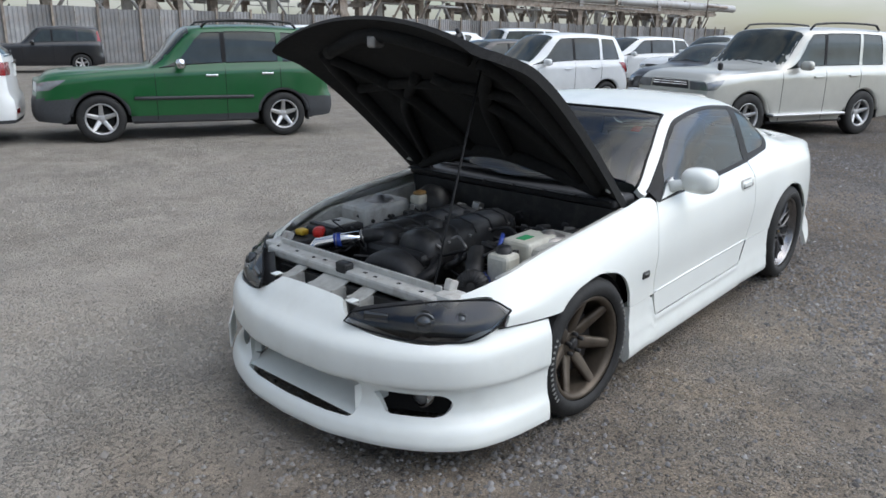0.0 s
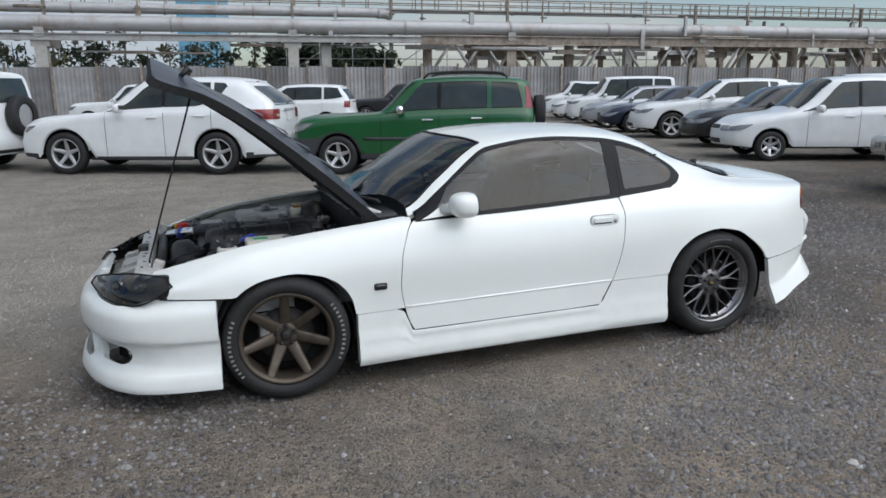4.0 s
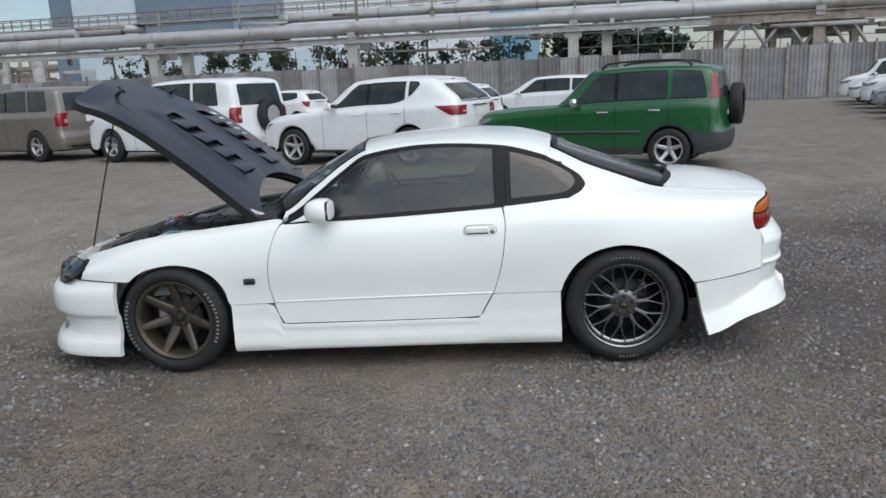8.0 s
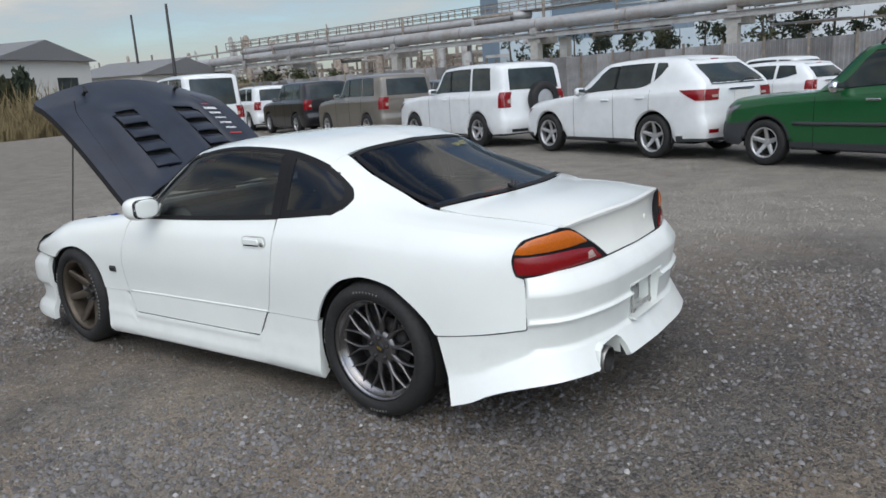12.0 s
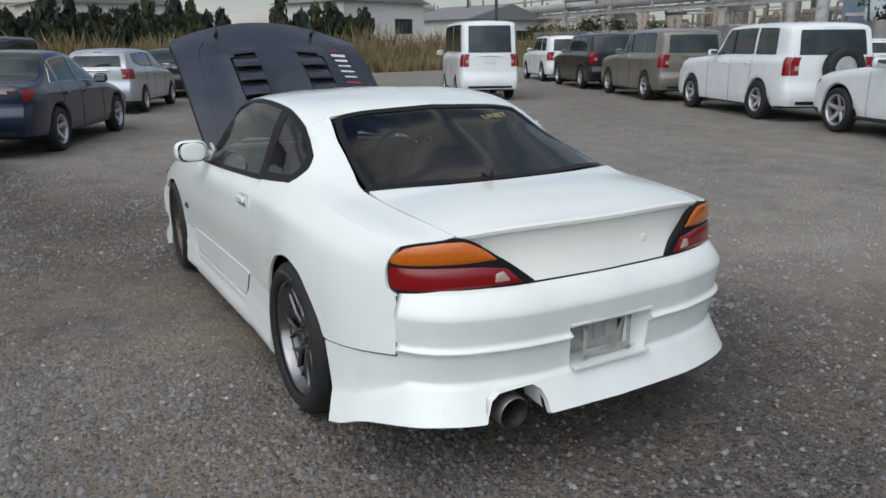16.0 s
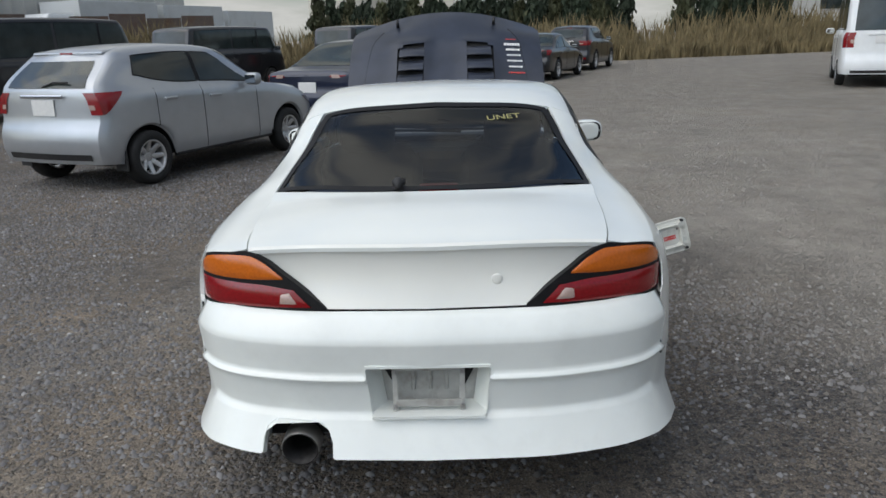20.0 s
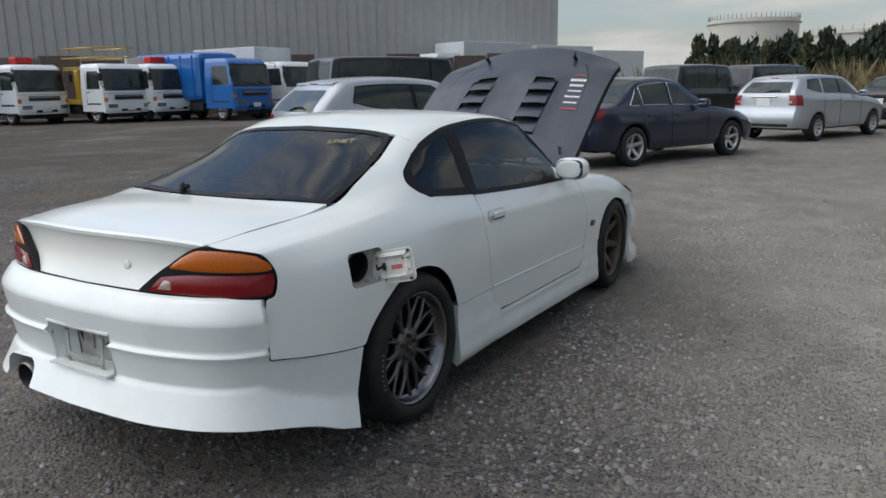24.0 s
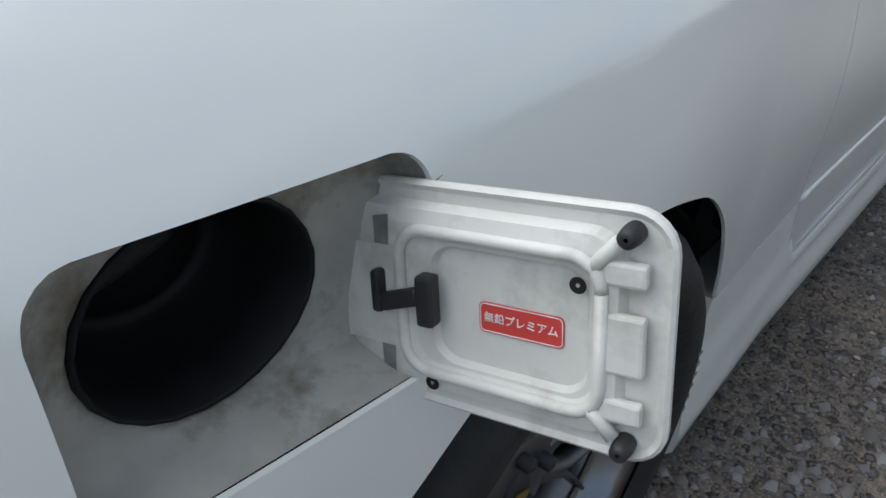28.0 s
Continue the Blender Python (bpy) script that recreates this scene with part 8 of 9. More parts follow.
by = np.linspace(0, 1, 19)
hood = []
for k in np.linspace(0, 1, 40):
    side_pt = resample([(-0.70, 0.672), (-1.0, 0.682), (-1.4, 0.688), (-1.68, 0.690), (-1.82, 0.690), (-1.915, 0.655), (-1.965, 0.575)], 39)[int(round(k * 39))]
    x_mid = -0.955 + (-2.050 + 0.955) * k
    x = x_mid + (side_pt[0] - x_mid) * by**2
    y = by * side_pt[1]
    hood.append(np.stack([x, y, hood_z(x, y)], -1))
hood = np.stack(hood)
hood_full = np.concatenate([(hood * (1, -1, 1))[:, ::-1], hood[:, 1:]], 1)


def vent_spot(x, y):
    """The two slanted louvre fields of the bonnet."""
    cy = 0.245 + 0.03 * (x + 1.3)
    return -1.62 < x < -1.02 and abs(abs(y) - cy) < 0.088


# raised cowls round the louvre fields
hf = hood_full.copy()
for k in range(hf.shape[0]):
    for i in range(hf.shape[1]):
        x, y = hf[k, i, 0], abs(hf[k, i, 1])
        cy = 0.245 + 0.03 * (x + 1.3)
        a = max(abs(y - cy) - 0.085, 0) / 0.05
        b = max(abs(x + 1.32) - 0.30, 0) / 0.07
        hf[k, i, 2] += 0.014 * math.exp(-(a * a + b * b))


def lifted(p):
    q = np.asarray(p, float)
    flat = np.c_[q.reshape(-1, 3), np.ones(q.size // 3)]
    return (flat @ np.array(lift).T)[:, :3].reshape(q.shape)


n_out = normals_of(lifted(hf))
n_out *= -1 if n_out[20, 18] @ np.array([1, 0, 1.0]) < 0 else 1
p_top = lifted(hf)
rows, cols = p_top.shape[:2]
fs = grid_faces(rows, cols)
cent = [sum(hf.reshape(-1, 3)[k] for k in f) / 4 for f in fs]
fs_keep = [f for f, c in zip(fs, cent) if not vent_spot(c[0], c[1])]
rim_drop = 0.022 + 0.022 * np.abs(np.linspace(-1, 1, hf.shape[1])) ** 8
p_low = lifted(hf - rim_drop[None, :, None] * np.array([0, 0, 1.0]))
nrm0 = np.cross(p_top[20, 19] - p_top[20, 18], p_top[21, 18] - p_top[20, 18])
if nrm0 @ np.array([1, 0, 1.0]) < 0:
    fs_keep = [f[::-1] for f in fs_keep]
bonnet = build("bonnet", p_top.reshape(-1, 3), fs_keep, BONNET_NAVY, coupe, "dark navy vented bonnet, propped open")
build("inner_skin", p_low.reshape(-1, 3), [f[::-1] if nrm0 @ np.array([1, 0, 1.0]) >= 0 else f for f in fs], LINER_BLACK, bonnet, "black underside of the bonnet")
edge_ids = [(0, i) for i in range(cols)] + [(k, cols - 1) for k in range(1, rows)] + [(rows - 1, i) for i in range(cols - 2, -1, -1)] + [(k, 0) for k in range(rows - 2, -1, -1)]
ev = [p_top[a] for a in edge_ids] + [p_low[a] for a in edge_ids]
m = len(edge_ids)
build("bonnet_edge", ev, [(k, (k + 1) % m, m + (k + 1) % m, m + k) for k in range(m)], LINER_BLACK, bonnet, smooth=False)
# underside frame: rim and crossed ribs
def under(pts, r, name="brace"):
    c = []
    for x, y in resample(pts, 16, len(pts) > 2):
        c.append((x, y, float(hood_z(x, y)) - 0.035))
    tube(name, lifted(np.array(c)), r, LINER_BLACK, bonnet, segs=8)


for s in (-1, 1):
    under([(-0.86, s * 0.58), (-1.3, s * 0.56), (-1.64, s * 0.53), (-1.80, s * 0.46)], 0.035, "rim_channel")
    under([(-1.02, s * 0.12), (-1.35, s * 0.20), (-1.78, s * 0.46)], 0.030)
    under([(-0.90, s * 0.50), (-1.30, s * 0.36), (-1.62, s * 0.05)], 0.026)
under([(-0.82, -0.58), (-1.0, 0.0), (-0.82, 0.58)], 0.034, "rim_channel")
under([(-1.82, -0.42), (-1.95, 0.0), (-1.82, 0.42)], 0.032, "rim_channel")
under([(-1.50, -0.52), (-1.56, 0.0), (-1.50, 0.52)], 0.024)
box("latch", (0.06, 0.05, 0.05), tuple(lifted(np.array([-1.93, 0.0, 0.65]))), STEEL, bonnet, bevel=0.01)
# louvres
for s in (-1, 1):
    for k in range(4):
        x0 = -1.585 + k * 0.145
        c = []
        for dx, dz in ((0.0, -0.020), (0.05, 0.006), (0.12, 0.020), (0.135, 0.016), (0.12, 0.010)):
            row = []
            for t in np.linspace(-1, 1, 7):
                x = x0 + dx
                y = 0.245 + 0.03 * (x + 1.3) + t * 0.089
                row.append((x, s * y, float(hood_z(x, y)) + 0.012 + dz * (1 - 0.35 * t * t)))
            c.append(row)
        c = lifted(np.array(c))
        ob = build("louvre", c.reshape(-1, 3), grid_faces(5, 7, 0, s > 0), BONNET_NAVY, bonnet)
# bonnet pins
for s in (-1, 1):
    a = lifted(np.array([(-1.88, s * 0.36, float(hood_z(-1.88, 0.36)) - 0.01), (-1.88, s * 0.36, float(hood_z(-1.88, 0.36)) + 0.055)]))
    pin = tube("bonnet_pin", a, 0.012, PLASTIC, bonnet, segs=8)
    a = lifted(np.array([(-1.905, s * 0.36, float(hood_z(-1.88, 0.36)) + 0.05), (-1.855, s * 0.36, float(hood_z(-1.88, 0.36)) + 0.05)]))
    tube("pin_clip", a, 0.009, PLASTIC, pin, segs=8)
# maker's stickers as plain bars down the right edge
for k, (w, h, mat) in enumerate(((0.075, 0.010, RED_MARK), (0.115, 0.030, WHITE_MARK), (0.10, 0.024, WHITE_MARK), (0.10, 0.016, WHITE_MARK), (0.11, 0.018, WHITE_MARK), (0.095, 0.016, WHITE_MARK), (0.115, 0.012, RED_MARK))):
    x, y = -1.66 + k * 0.062, 0.475 + k * 0.004
    cells = 6 if mat is WHITE_MARK else 9
    for j in range(cells):
        yy = y - w / 2 + (j + 0.5) * w / cells
        v = []
        for dx, dy in ((-h / 2, -0.42 * w / cells), (h / 2, -0.42 * w / cells), (h / 2, 0.42 * w / cells), (-h / 2, 0.42 * w / cells)):
            v.append((x + dx, yy + dy, float(hood_z(x + dx, yy + dy)) + 0.004))
        build("sticker_bar", lifted(np.array(v)), [(0, 1, 2, 3)], mat, bonnet, smooth=False)
# hinges and prop rod
for s in (-1, 1):
    tube("bonnet_hinge", [(-0.70, s * 0.635, 0.845), (-0.735, s * 0.640, 0.875), tuple(lifted(np.array([-0.87, s * 0.645, 0.815])))], 0.013, CHIPPED_WHITE, bonnet, segs=8)
rod_top = lifted(np.array([-1.80, -0.47, float(hood_z(-1.80, 0.47)) - 0.03]))
tube("prop_rod", [(-1.872, -0.475, 0.65), (-1.873, -0.476, 0.70), tuple(rod_top)], 0.0045, SEAL_BLACK, coupe, "thin steel bonnet prop rod", segs=8)
tube("washer_hose", [(-0.78, 0.50, 0.86), (-0.86, 0.55, 0.93), (-0.83, 0.58, 1.0), tuple(lifted(np.array([-0.98, 0.50, 0.82])))], 0.006, PLASTIC, bonnet, segs=6)

# ---- wheels ----
def seven_spoke():
    return spoke_rim_data(0.232, 0.21, 7, 0.066, 0.040, dish=0.035, hub=0.072, segs=56)


def mesh_rim():
    """Ten forked spokes in a stepped rim."""
    rim, h = 0.232, 0.105
    datas = [lathe_data([(rim * 0.94, h * 0.8), (rim * 0.905, h * 0.3), (rim * 0.905, -h * 0.35), (rim * 0.93, -h * 0.42)], 56)]
    datas.append(lathe_data([(0.026, -0.046), (0.05, -0.046), (0.080, -0.042), (0.086, -0.022), (0.02, 0.0)], 28))
    for i in range(10):
        a = 2 * math.pi * i / 10 + 0.15
        for fork in (-1, 1):
            pts = []
            for rr, da, w, y in ((0.066, 0.045, 0.026, -0.040), (0.105, 0.030, 0.018, -0.044), (0.132, 0.048, 0.0120, -0.046), (0.170, 0.122, 0.0085, -0.048), (0.214, 0.200, 0.009, -0.050)):
                ang = a + fork * da
                c, s2 = math.cos(ang), math.sin(ang)
                for sx, dy in ((-1, 0.010), (-0.5, -0.004), (0.5, -0.004), (1, 0.010), (0.8, 0.022), (-0.8, 0.022)):
                    pts.append((rr * c - sx * w / 2 * s2, y + dy, rr * s2 + sx * w / 2 * c))
            f = [(j * 6 + k, j * 6 + (k + 1) % 6, (j + 1) * 6 + (k + 1) % 6, (j + 1) * 6 + k) for j in range(4) for k in range(6)]
            datas.append((pts, f))
    return joined(*datas)


WT = mesh_of("wheel", tyre_data(0.316, 0.236, 0.225, 64), RUBBER)
W7, WM = mesh_of("rim", seven_spoke(), BRONZE), mesh_of("rim", mesh_rim(), GUNMETAL)
WLIP = mesh_of("rim_lip", lathe_data([(0.206, -0.045), (0.217, -0.050), (0.222, -0.080), (0.232, -0.094), (0.238, -0.090), (0.236, -0.07)], 56), GUNMETAL_LIP)
WDISC = mesh_of("brake_disc", lathe_data([(0.04, -0.01), (0.14, -0.01), (0.14, 0.015), (0.04, 0.015)], 36), EXHAUST)
WBACK = mesh_of("wheel_back", lathe_data([(0.001, 0.055), (0.205, 0.055), (0.21, 0.09)], 28), GAP)
WNUT = mesh_of("wheel_nut", lathe_data([(0.001, -0.012), (0.009, -0.010), (0.010, 0.012)], 8), PLASTIC)
WCAP = mesh_of("centre_cap", lathe_data([(0.001, -0.004), (0.018, -0.004), (0.026, 0.001), (0.028, 0.010)], 24), PLASTIC)
WLOGO = mesh_of("cap_mark", box_data((0.026, 0.002, 0.012)), GOLD, False)
BAR = mesh_of("tyre_mark", box_data((0.010, 0.0010, 0.016)), TYRE_MARK, False)
for x, front in ((-1.2625, True), (1.2625, False)):
    for s in (-1, 1):
        w = new("wheel", WT)
        w.parent = coupe
        w["label"] = "black tyre on a bronze seven-spoke alloy wheel" if front else "black tyre on a gunmetal mesh alloy wheel"
        w.matrix_basis = pose(x, s * (0.722 if front else 0.732), 0.316, 0, 0, (0 if s < 0 else 180) + (3 * s if front else 0))
        for me, name, mat in (((W7 if front else WM), "rim", None), (WDISC, "brake_disc", None), (WBACK, "wheel_back", None), (WCAP, "centre_cap", None)) + (() if front else ((WLIP, "rim_lip", None), (WLOGO, "cap_mark", None))):
            k = new(name, me)
            k.parent = w
            if name == "centre_cap":
                k.matrix_basis = pose(0, -0.048 + (0.02 if front else 0), 0)
            if name == "cap_mark":
                k.matrix_basis = pose(0, -0.054, 0, 0, 20, 0)
        for i in range(5):
            a = 2 * math.pi * i / 5 + 0.3
            k = new("wheel_nut", WNUT)
            k.parent = w
            k.matrix_basis = pose(0.047 * math.cos(a), -0.030 if front else -0.050, 0.047 * math.sin(a))
        # worn raised letters on the sidewall, as bars
        spans = ((38, -28, 13), (218, 152, 13)) if front else (((106, 74, 8), (284, 262, 6)) if s < 0 else ((200, 166, 8), (16, -8, 6)))
        for a0, a1, n in spans:
            for i in range(n):
                a = radians(a0 + (a1 - a0) * (i + 0.5) / n)
                k = new("tyre_mark", BAR)
                k.parent = w
                sc = 1.0 if front else 0.55
                k.matrix_basis = pose(0.276 * math.cos(a), -0.1128, 0.276 * math.sin(a), 0, 90 - math.degrees(a), 0) @ Matrix.Diagonal((sc, 1, sc, 1))
        # arch liner
        v, f = lathe_data([(0.335, 0.0), (0.345, 0.03), (0.345, 0.30), (0.10, 0.32)], 24, start=-0.35, sweep=math.pi + 0.7)
        build("arch_liner", [(px + x, s * (0.808 - py), pz + 0.312) for px, py, pz in v], f, GAP, coupe)
        # mudguard edge and strut
        tube("suspension_strut", [(x + 0.02, s * 0.56, 0.32), (x + 0.05, s * 0.52, 0.75)], 0.035, PLASTIC, coupe, segs=8)
    box("brake_caliper", (0.06, 0.06, 0.13), (x + (-0.10 if front else 0.10), -0.70, 0.36), ALLOY, coupe, bevel=0.012)
    box("brake_caliper", (0.06, 0.06, 0.13), (x + (-0.10 if front else 0.10), 0.70, 0.36), ALLOY, coupe, bevel=0.012)

# ---- floor pan, bay and cabin ----
box("floor_pan", (2.6, 1.36, 0.10), (0.0, 0, 0.20), GAP, coupe)
box("boot_floor", (0.70, 1.15, 0.25), (1.75, 0, 0.40), GAP, coupe)
box("front_floor", (0.75, 0.90, 0.06), (-1.55, 0, 0.18), GAP, coupe)
for s in (-1, 1):
    # inner side trims
    box("door_trim", (1.22, 0.05, 0.50), (0.0, s * 0.72, 0.58), DASH, coupe, bevel=0.02)
    box("rear_trim", (0.62, 0.05, 0.55), (0.93, s * 0.66, 0.60), DASH, coupe, bevel=0.02)
    # right tower in the paler chipped white, left in the darkened bay white
    box("strut_tower", (0.34, 0.20, 0.30), (-1.22, s * 0.555, 0.60), CHIPPED_WHITE if s > 0 else BAY_WHITE, coupe, "stained white strut tower", bevel=0.022)
    v, f = lathe_data([(0.001, 0.03), (0.025, 0.03), (0.035, 0.012), (0.075, 0.010), (0.08, 0.0)], 24, "z")
    build("strut_top", moved((v, f), (-1.20, s * 0.545, 0.750))[0], f, STEEL, coupe)
    side = [(-0.775, 0.43), (-1.825, 0.43), (-1.825, 0.61), (-1.45, 0.735), (-0.775, 0.77)]
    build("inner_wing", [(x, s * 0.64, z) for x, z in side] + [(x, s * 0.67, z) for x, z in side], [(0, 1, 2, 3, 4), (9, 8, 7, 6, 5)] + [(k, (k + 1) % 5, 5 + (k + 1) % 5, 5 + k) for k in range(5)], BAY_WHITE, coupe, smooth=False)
    rail_x = np.linspace(-0.80, -1.70, 14)
    rail_v = np.interp(rail_x, [-1.75, -1.6, -1.2, -0.8], [0.665, 0.635, 0.64, 0.675])
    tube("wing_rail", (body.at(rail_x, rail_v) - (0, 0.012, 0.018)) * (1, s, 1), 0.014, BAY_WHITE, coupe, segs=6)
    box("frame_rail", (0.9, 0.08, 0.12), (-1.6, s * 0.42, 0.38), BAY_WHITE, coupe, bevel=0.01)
box("firewall", (0.04, 1.30, 0.55), (-0.80, 0, 0.55), ENGINE_BLACK, coupe)
box("cowl", (0.20, 1.34, 0.05), (-0.74, 0, 0.855), PLASTIC, coupe, "black cowl tray below the windscreen", bevel=0.02)
for k in range(7):
    box("cowl_seal", (0.02, 0.17, 0.012), (-0.855, -0.57 + k * 0.19, 0.868), SEAL_BLACK, coupe, bevel=0.004)
for y0, y1 in ((0.10, -0.48), (0.52, -0.05)):
    wi = tube("wiper", [(-0.73, y0, 0.892), (-0.755, (y0 + y1) / 2, 0.905), (-0.70, y1, 0.915)], 0.009, PLASTIC, coupe, "black windscreen wiper", segs=6)
    tube("wiper_blade", [(-0.72, y0 - 0.1, 0.905), (-0.71, y1 - 0.08, 0.918)], 0.006, PLASTIC, wi, segs=6)
box("dashboard", (0.42, 1.36, 0.20), (-0.46, 0, 0.745), DASH, coupe, bevel=0.06)
box("instrument_binnacle", (0.22, 0.36, 0.10), (-0.36, 0.36, 0.845), DASH, coupe, bevel=0.04)
ring_pts = [(-0.10 - 0.06 * math.sin(a), 0.36 + 0.18 * math.cos(a), 0.80 + 0.17 * math.sin(a)) for a in np.linspace(0, 2 * math.pi, 33)]
sw = tube("steering_wheel", ring_pts, 0.015, PLASTIC, coupe, "black steering wheel on the right", segs=8)
box("steering_hub", (0.06, 0.12, 0.10), (-0.11, 0.36, 0.80), PLASTIC, sw, bevel=0.03)
box("centre_console", (0.9, 0.20, 0.22), (0.0, 0, 0.40), DASH, coupe, bevel=0.04)


def seat(y):
    st = box("seat", (0.50, 0.48, 0.16), (0.12, y, 0.40), FABRIC, coupe, "dark cloth front seat with headrest", bevel=0.06, smooth=True)
    box("seat_back", (0.16, 0.46, 0.56), (0.44, y, 0.70), FABRIC, st, bevel=0.07, rot=Euler((0, radians(16), 0)).to_matrix(), smooth=True)
    for s in (-1, 1):
        box("side_bolster", (0.18, 0.08, 0.46), (0.40, y + s * 0.21, 0.68), FABRIC, st, bevel=0.035, rot=Euler((0, radians(16), 0)).to_matrix(), smooth=True)
    box("headrest", (0.11, 0.27, 0.18), (0.56, y, 1.03), FABRIC, st, bevel=0.05, smooth=True)


seat(-0.35)
seat(0.35)
rs = box("rear_seat", (0.46, 1.10, 0.16), (0.98, 0, 0.44), FABRIC_BLUE, coupe, "blue-grey cloth rear bench", bevel=0.05, smooth=True)
for s in (-1, 1):
    box("rear_backrest", (0.14, 0.54, 0.42), (1.20, s * 0.28, 0.68), FABRIC_BLUE, rs, bevel=0.05, rot=Euler((0, radians(20), 0)).to_matrix(), smooth=True)
box("parcel_shelf", (0.32, 1.14, 0.03), (1.42, 0, 0.865), DASH, coupe, bevel=0.01)
box("stop_lamp", (0.06, 0.15, 0.045), (1.42, 0.02, 0.905), RED, coupe, "high brake lamp on the parcel shelf", bevel=0.012)
box("interior_mirror", (0.03, 0.21, 0.055), (-0.20, 0, 1.135), PLASTIC, coupe, bevel=0.015)
tube("mirror_stem", [(-0.22, 0, 1.20), (-0.20, 0, 1.14)], 0.01, PLASTIC, coupe, segs=6)
for s in (-1, 1):
    box("sun_visor", (0.16, 0.34, 0.02), (-0.06, s * 0.30, 1.175), FABRIC, coupe, bevel=0.008)
box("windscreen_sticker", (0.05, 0.05, 0.002), (-0.235, -0.44, 1.128), RED_MARK, coupe, bevel=0.0005, rot=Euler((0, radians(-28), 0)).to_matrix())

# ---- engine bay ----
bar = box("radiator_support", (0.085, 1.06, 0.045), (-1.905, 0.0, 0.640), CHIPPED_WHITE, coupe, "chipped white radiator support bar", bevel=0.012)
box("bar_flange", (0.012, 1.02, 0.035), (-1.872, 0.0, 0.672), CHIPPED_WHITE, bar, bevel=0.004)
for k in range(9):
    box("bar_hole", (0.014, 0.018, 0.004), (-1.915 + 0.008 * (k % 2), -0.44 + k * 0.11 + 0.02 * (k % 3), 0.6625), GAP, bar, bevel=0.001)
for s in (-1, 1):
    box("bar_end", (0.11, 0.10, 0.05), (-1.865, s * 0.545, 0.648), CHIPPED_WHITE, bar, bevel=0.018)
    box("bar_tab", (0.05, 0.035, 0.05), (-1.83, s * 0.52, 0.685), CHIPPED_WHITE, bar, bevel=0.008, rot=Euler((0, radians(24), 0)).to_matrix())
for y, w in ((0.27, 0.05), (0.04, 0.15), (-0.17, 0.07)):
    for t in (-1, 1):
        box("latch_stay", (0.10, 0.012, 0.22), (-1.985, y + t * w / 2, 0.490), BAY_WHITE, bar, bevel=0.004)
    box("stay_plate", (0.13, w + 0.012, 0.010), (-1.985, y, 0.600), BAY_WHITE, bar, "rust-flecked white latch plate", bevel=0.004, rot=Euler((0, radians(-18), 0)).to_matrix())
box("crash_beam", (0.08, 1.05, 0.10), (-2.08, 0, 0.47), BAY_WHITE, bar, "white steel bumper beam", bevel=0.02)
box("hood_catch", (0.05, 0.07, 0.05), (-1.925, 0.0, 0.668), PLASTIC, bar, "grimy bonnet catch", bevel=0.01)
box("condenser", (0.03, 0.80, 0.34), (-1.94, 0.02, 0.43), PLASTIC, coupe)
box("radiator", (0.05, 0.86, 0.40), (-1.83, 0.0, 0.44), ENGINE_BLACK, coupe, bevel=0.01)
tube("radiator_tank", [(-1.83, -0.42, 0.645), (-1.83, 0.42, 0.645)], 0.026, PLASTIC, coupe, segs=12)
shroud = box("fan_shroud", (0.08, 0.60, 0.30), (-1.755, -0.06, 0.48), PLASTIC, coupe, "dusty black rounded fan shroud", bevel=0.03)
v, f = lathe_data([(0.001, -0.035), (0.16, -0.035), (0.195, -0.026), (0.212, 0.0), (0.215, 0.06), (0.19, 0.09)], 40, "x")
build("shroud_dome", moved((v, f), (-1.745, -0.09, 0.50))[0], f, PLASTIC, shroud)
eng = box("engine_block", (0.62, 0.40, 0.40), (-1.24, 0.05, 0.45), ENGINE_BLACK, coupe, "dark dusty engine with twin cam covers", bevel=0.03)
for y, z in ((-0.085, 0.705), (0.145, 0.690)):
    prof = [(y - 0.10, z - 0.09), (y - 0.097, z + 0.01), (y - 0.075, z + 0.048), (y, z + 0.064), (y + 0.075, z + 0.048), (y + 0.097, z + 0.01), (y + 0.10, z - 0.09)]
    stations = [(-1.60, 0.55), (-1.585, 0.90), (-1.55, 1.0), (-1.25, 1.0), (-0.97, 1.0), (-0.945, 0.9), (-0.935, 0.55)]
    v = [(x, y + (py - y) * (0.8 + 0.2 * k), z - 0.09 + (pz - z + 0.09) * k) for x, k in stations for py, pz in prof]
    cover = build("cam_cover", v, grid_faces(7, 7) + [tuple(range(6, -1, -1)), tuple(range(42, 49))], ENGINE_BLACK, eng, "dusty black ribbed cam cover")
    for k in range(5):
        tube("cover_rib", [(-1.50 + k * 0.12, py, pz + 0.001) for py, pz in prof[1:6]], 0.006, ENGINE_BLACK, cover, segs=6)
    for k in range(4):
        for t in (-1, 1):
            box("cover_bolt", (0.014, 0.014, 0.012), (-1.46 + k * 0.15, y + t * 0.098, z + 0.008), STEEL, cover, bevel=0.003)
box("coil_valley", (0.58, 0.060, 0.05), (-1.26, 0.030, 0.705), PLASTIC, eng, bevel=0.015)
for k in range(4):
    box("coil_pack", (0.07, 0.05, 0.035), (-1.48 + k * 0.145, 0.030, 0.738), PLASTIC, eng, bevel=0.010)
v, f = lathe_data([(0.001, 0.03), (0.03, 0.03), (0.034, 0.0)], 16, "z")
build("oil_cap", moved((v, f), (-1.44, -0.085, 0.765))[0], f, PLASTIC, eng)
box("timing_cover", (0.10, 0.42, 0.32), (-1.59, 0.03, 0.53), ENGINE_BLACK, eng, bevel=0.03)
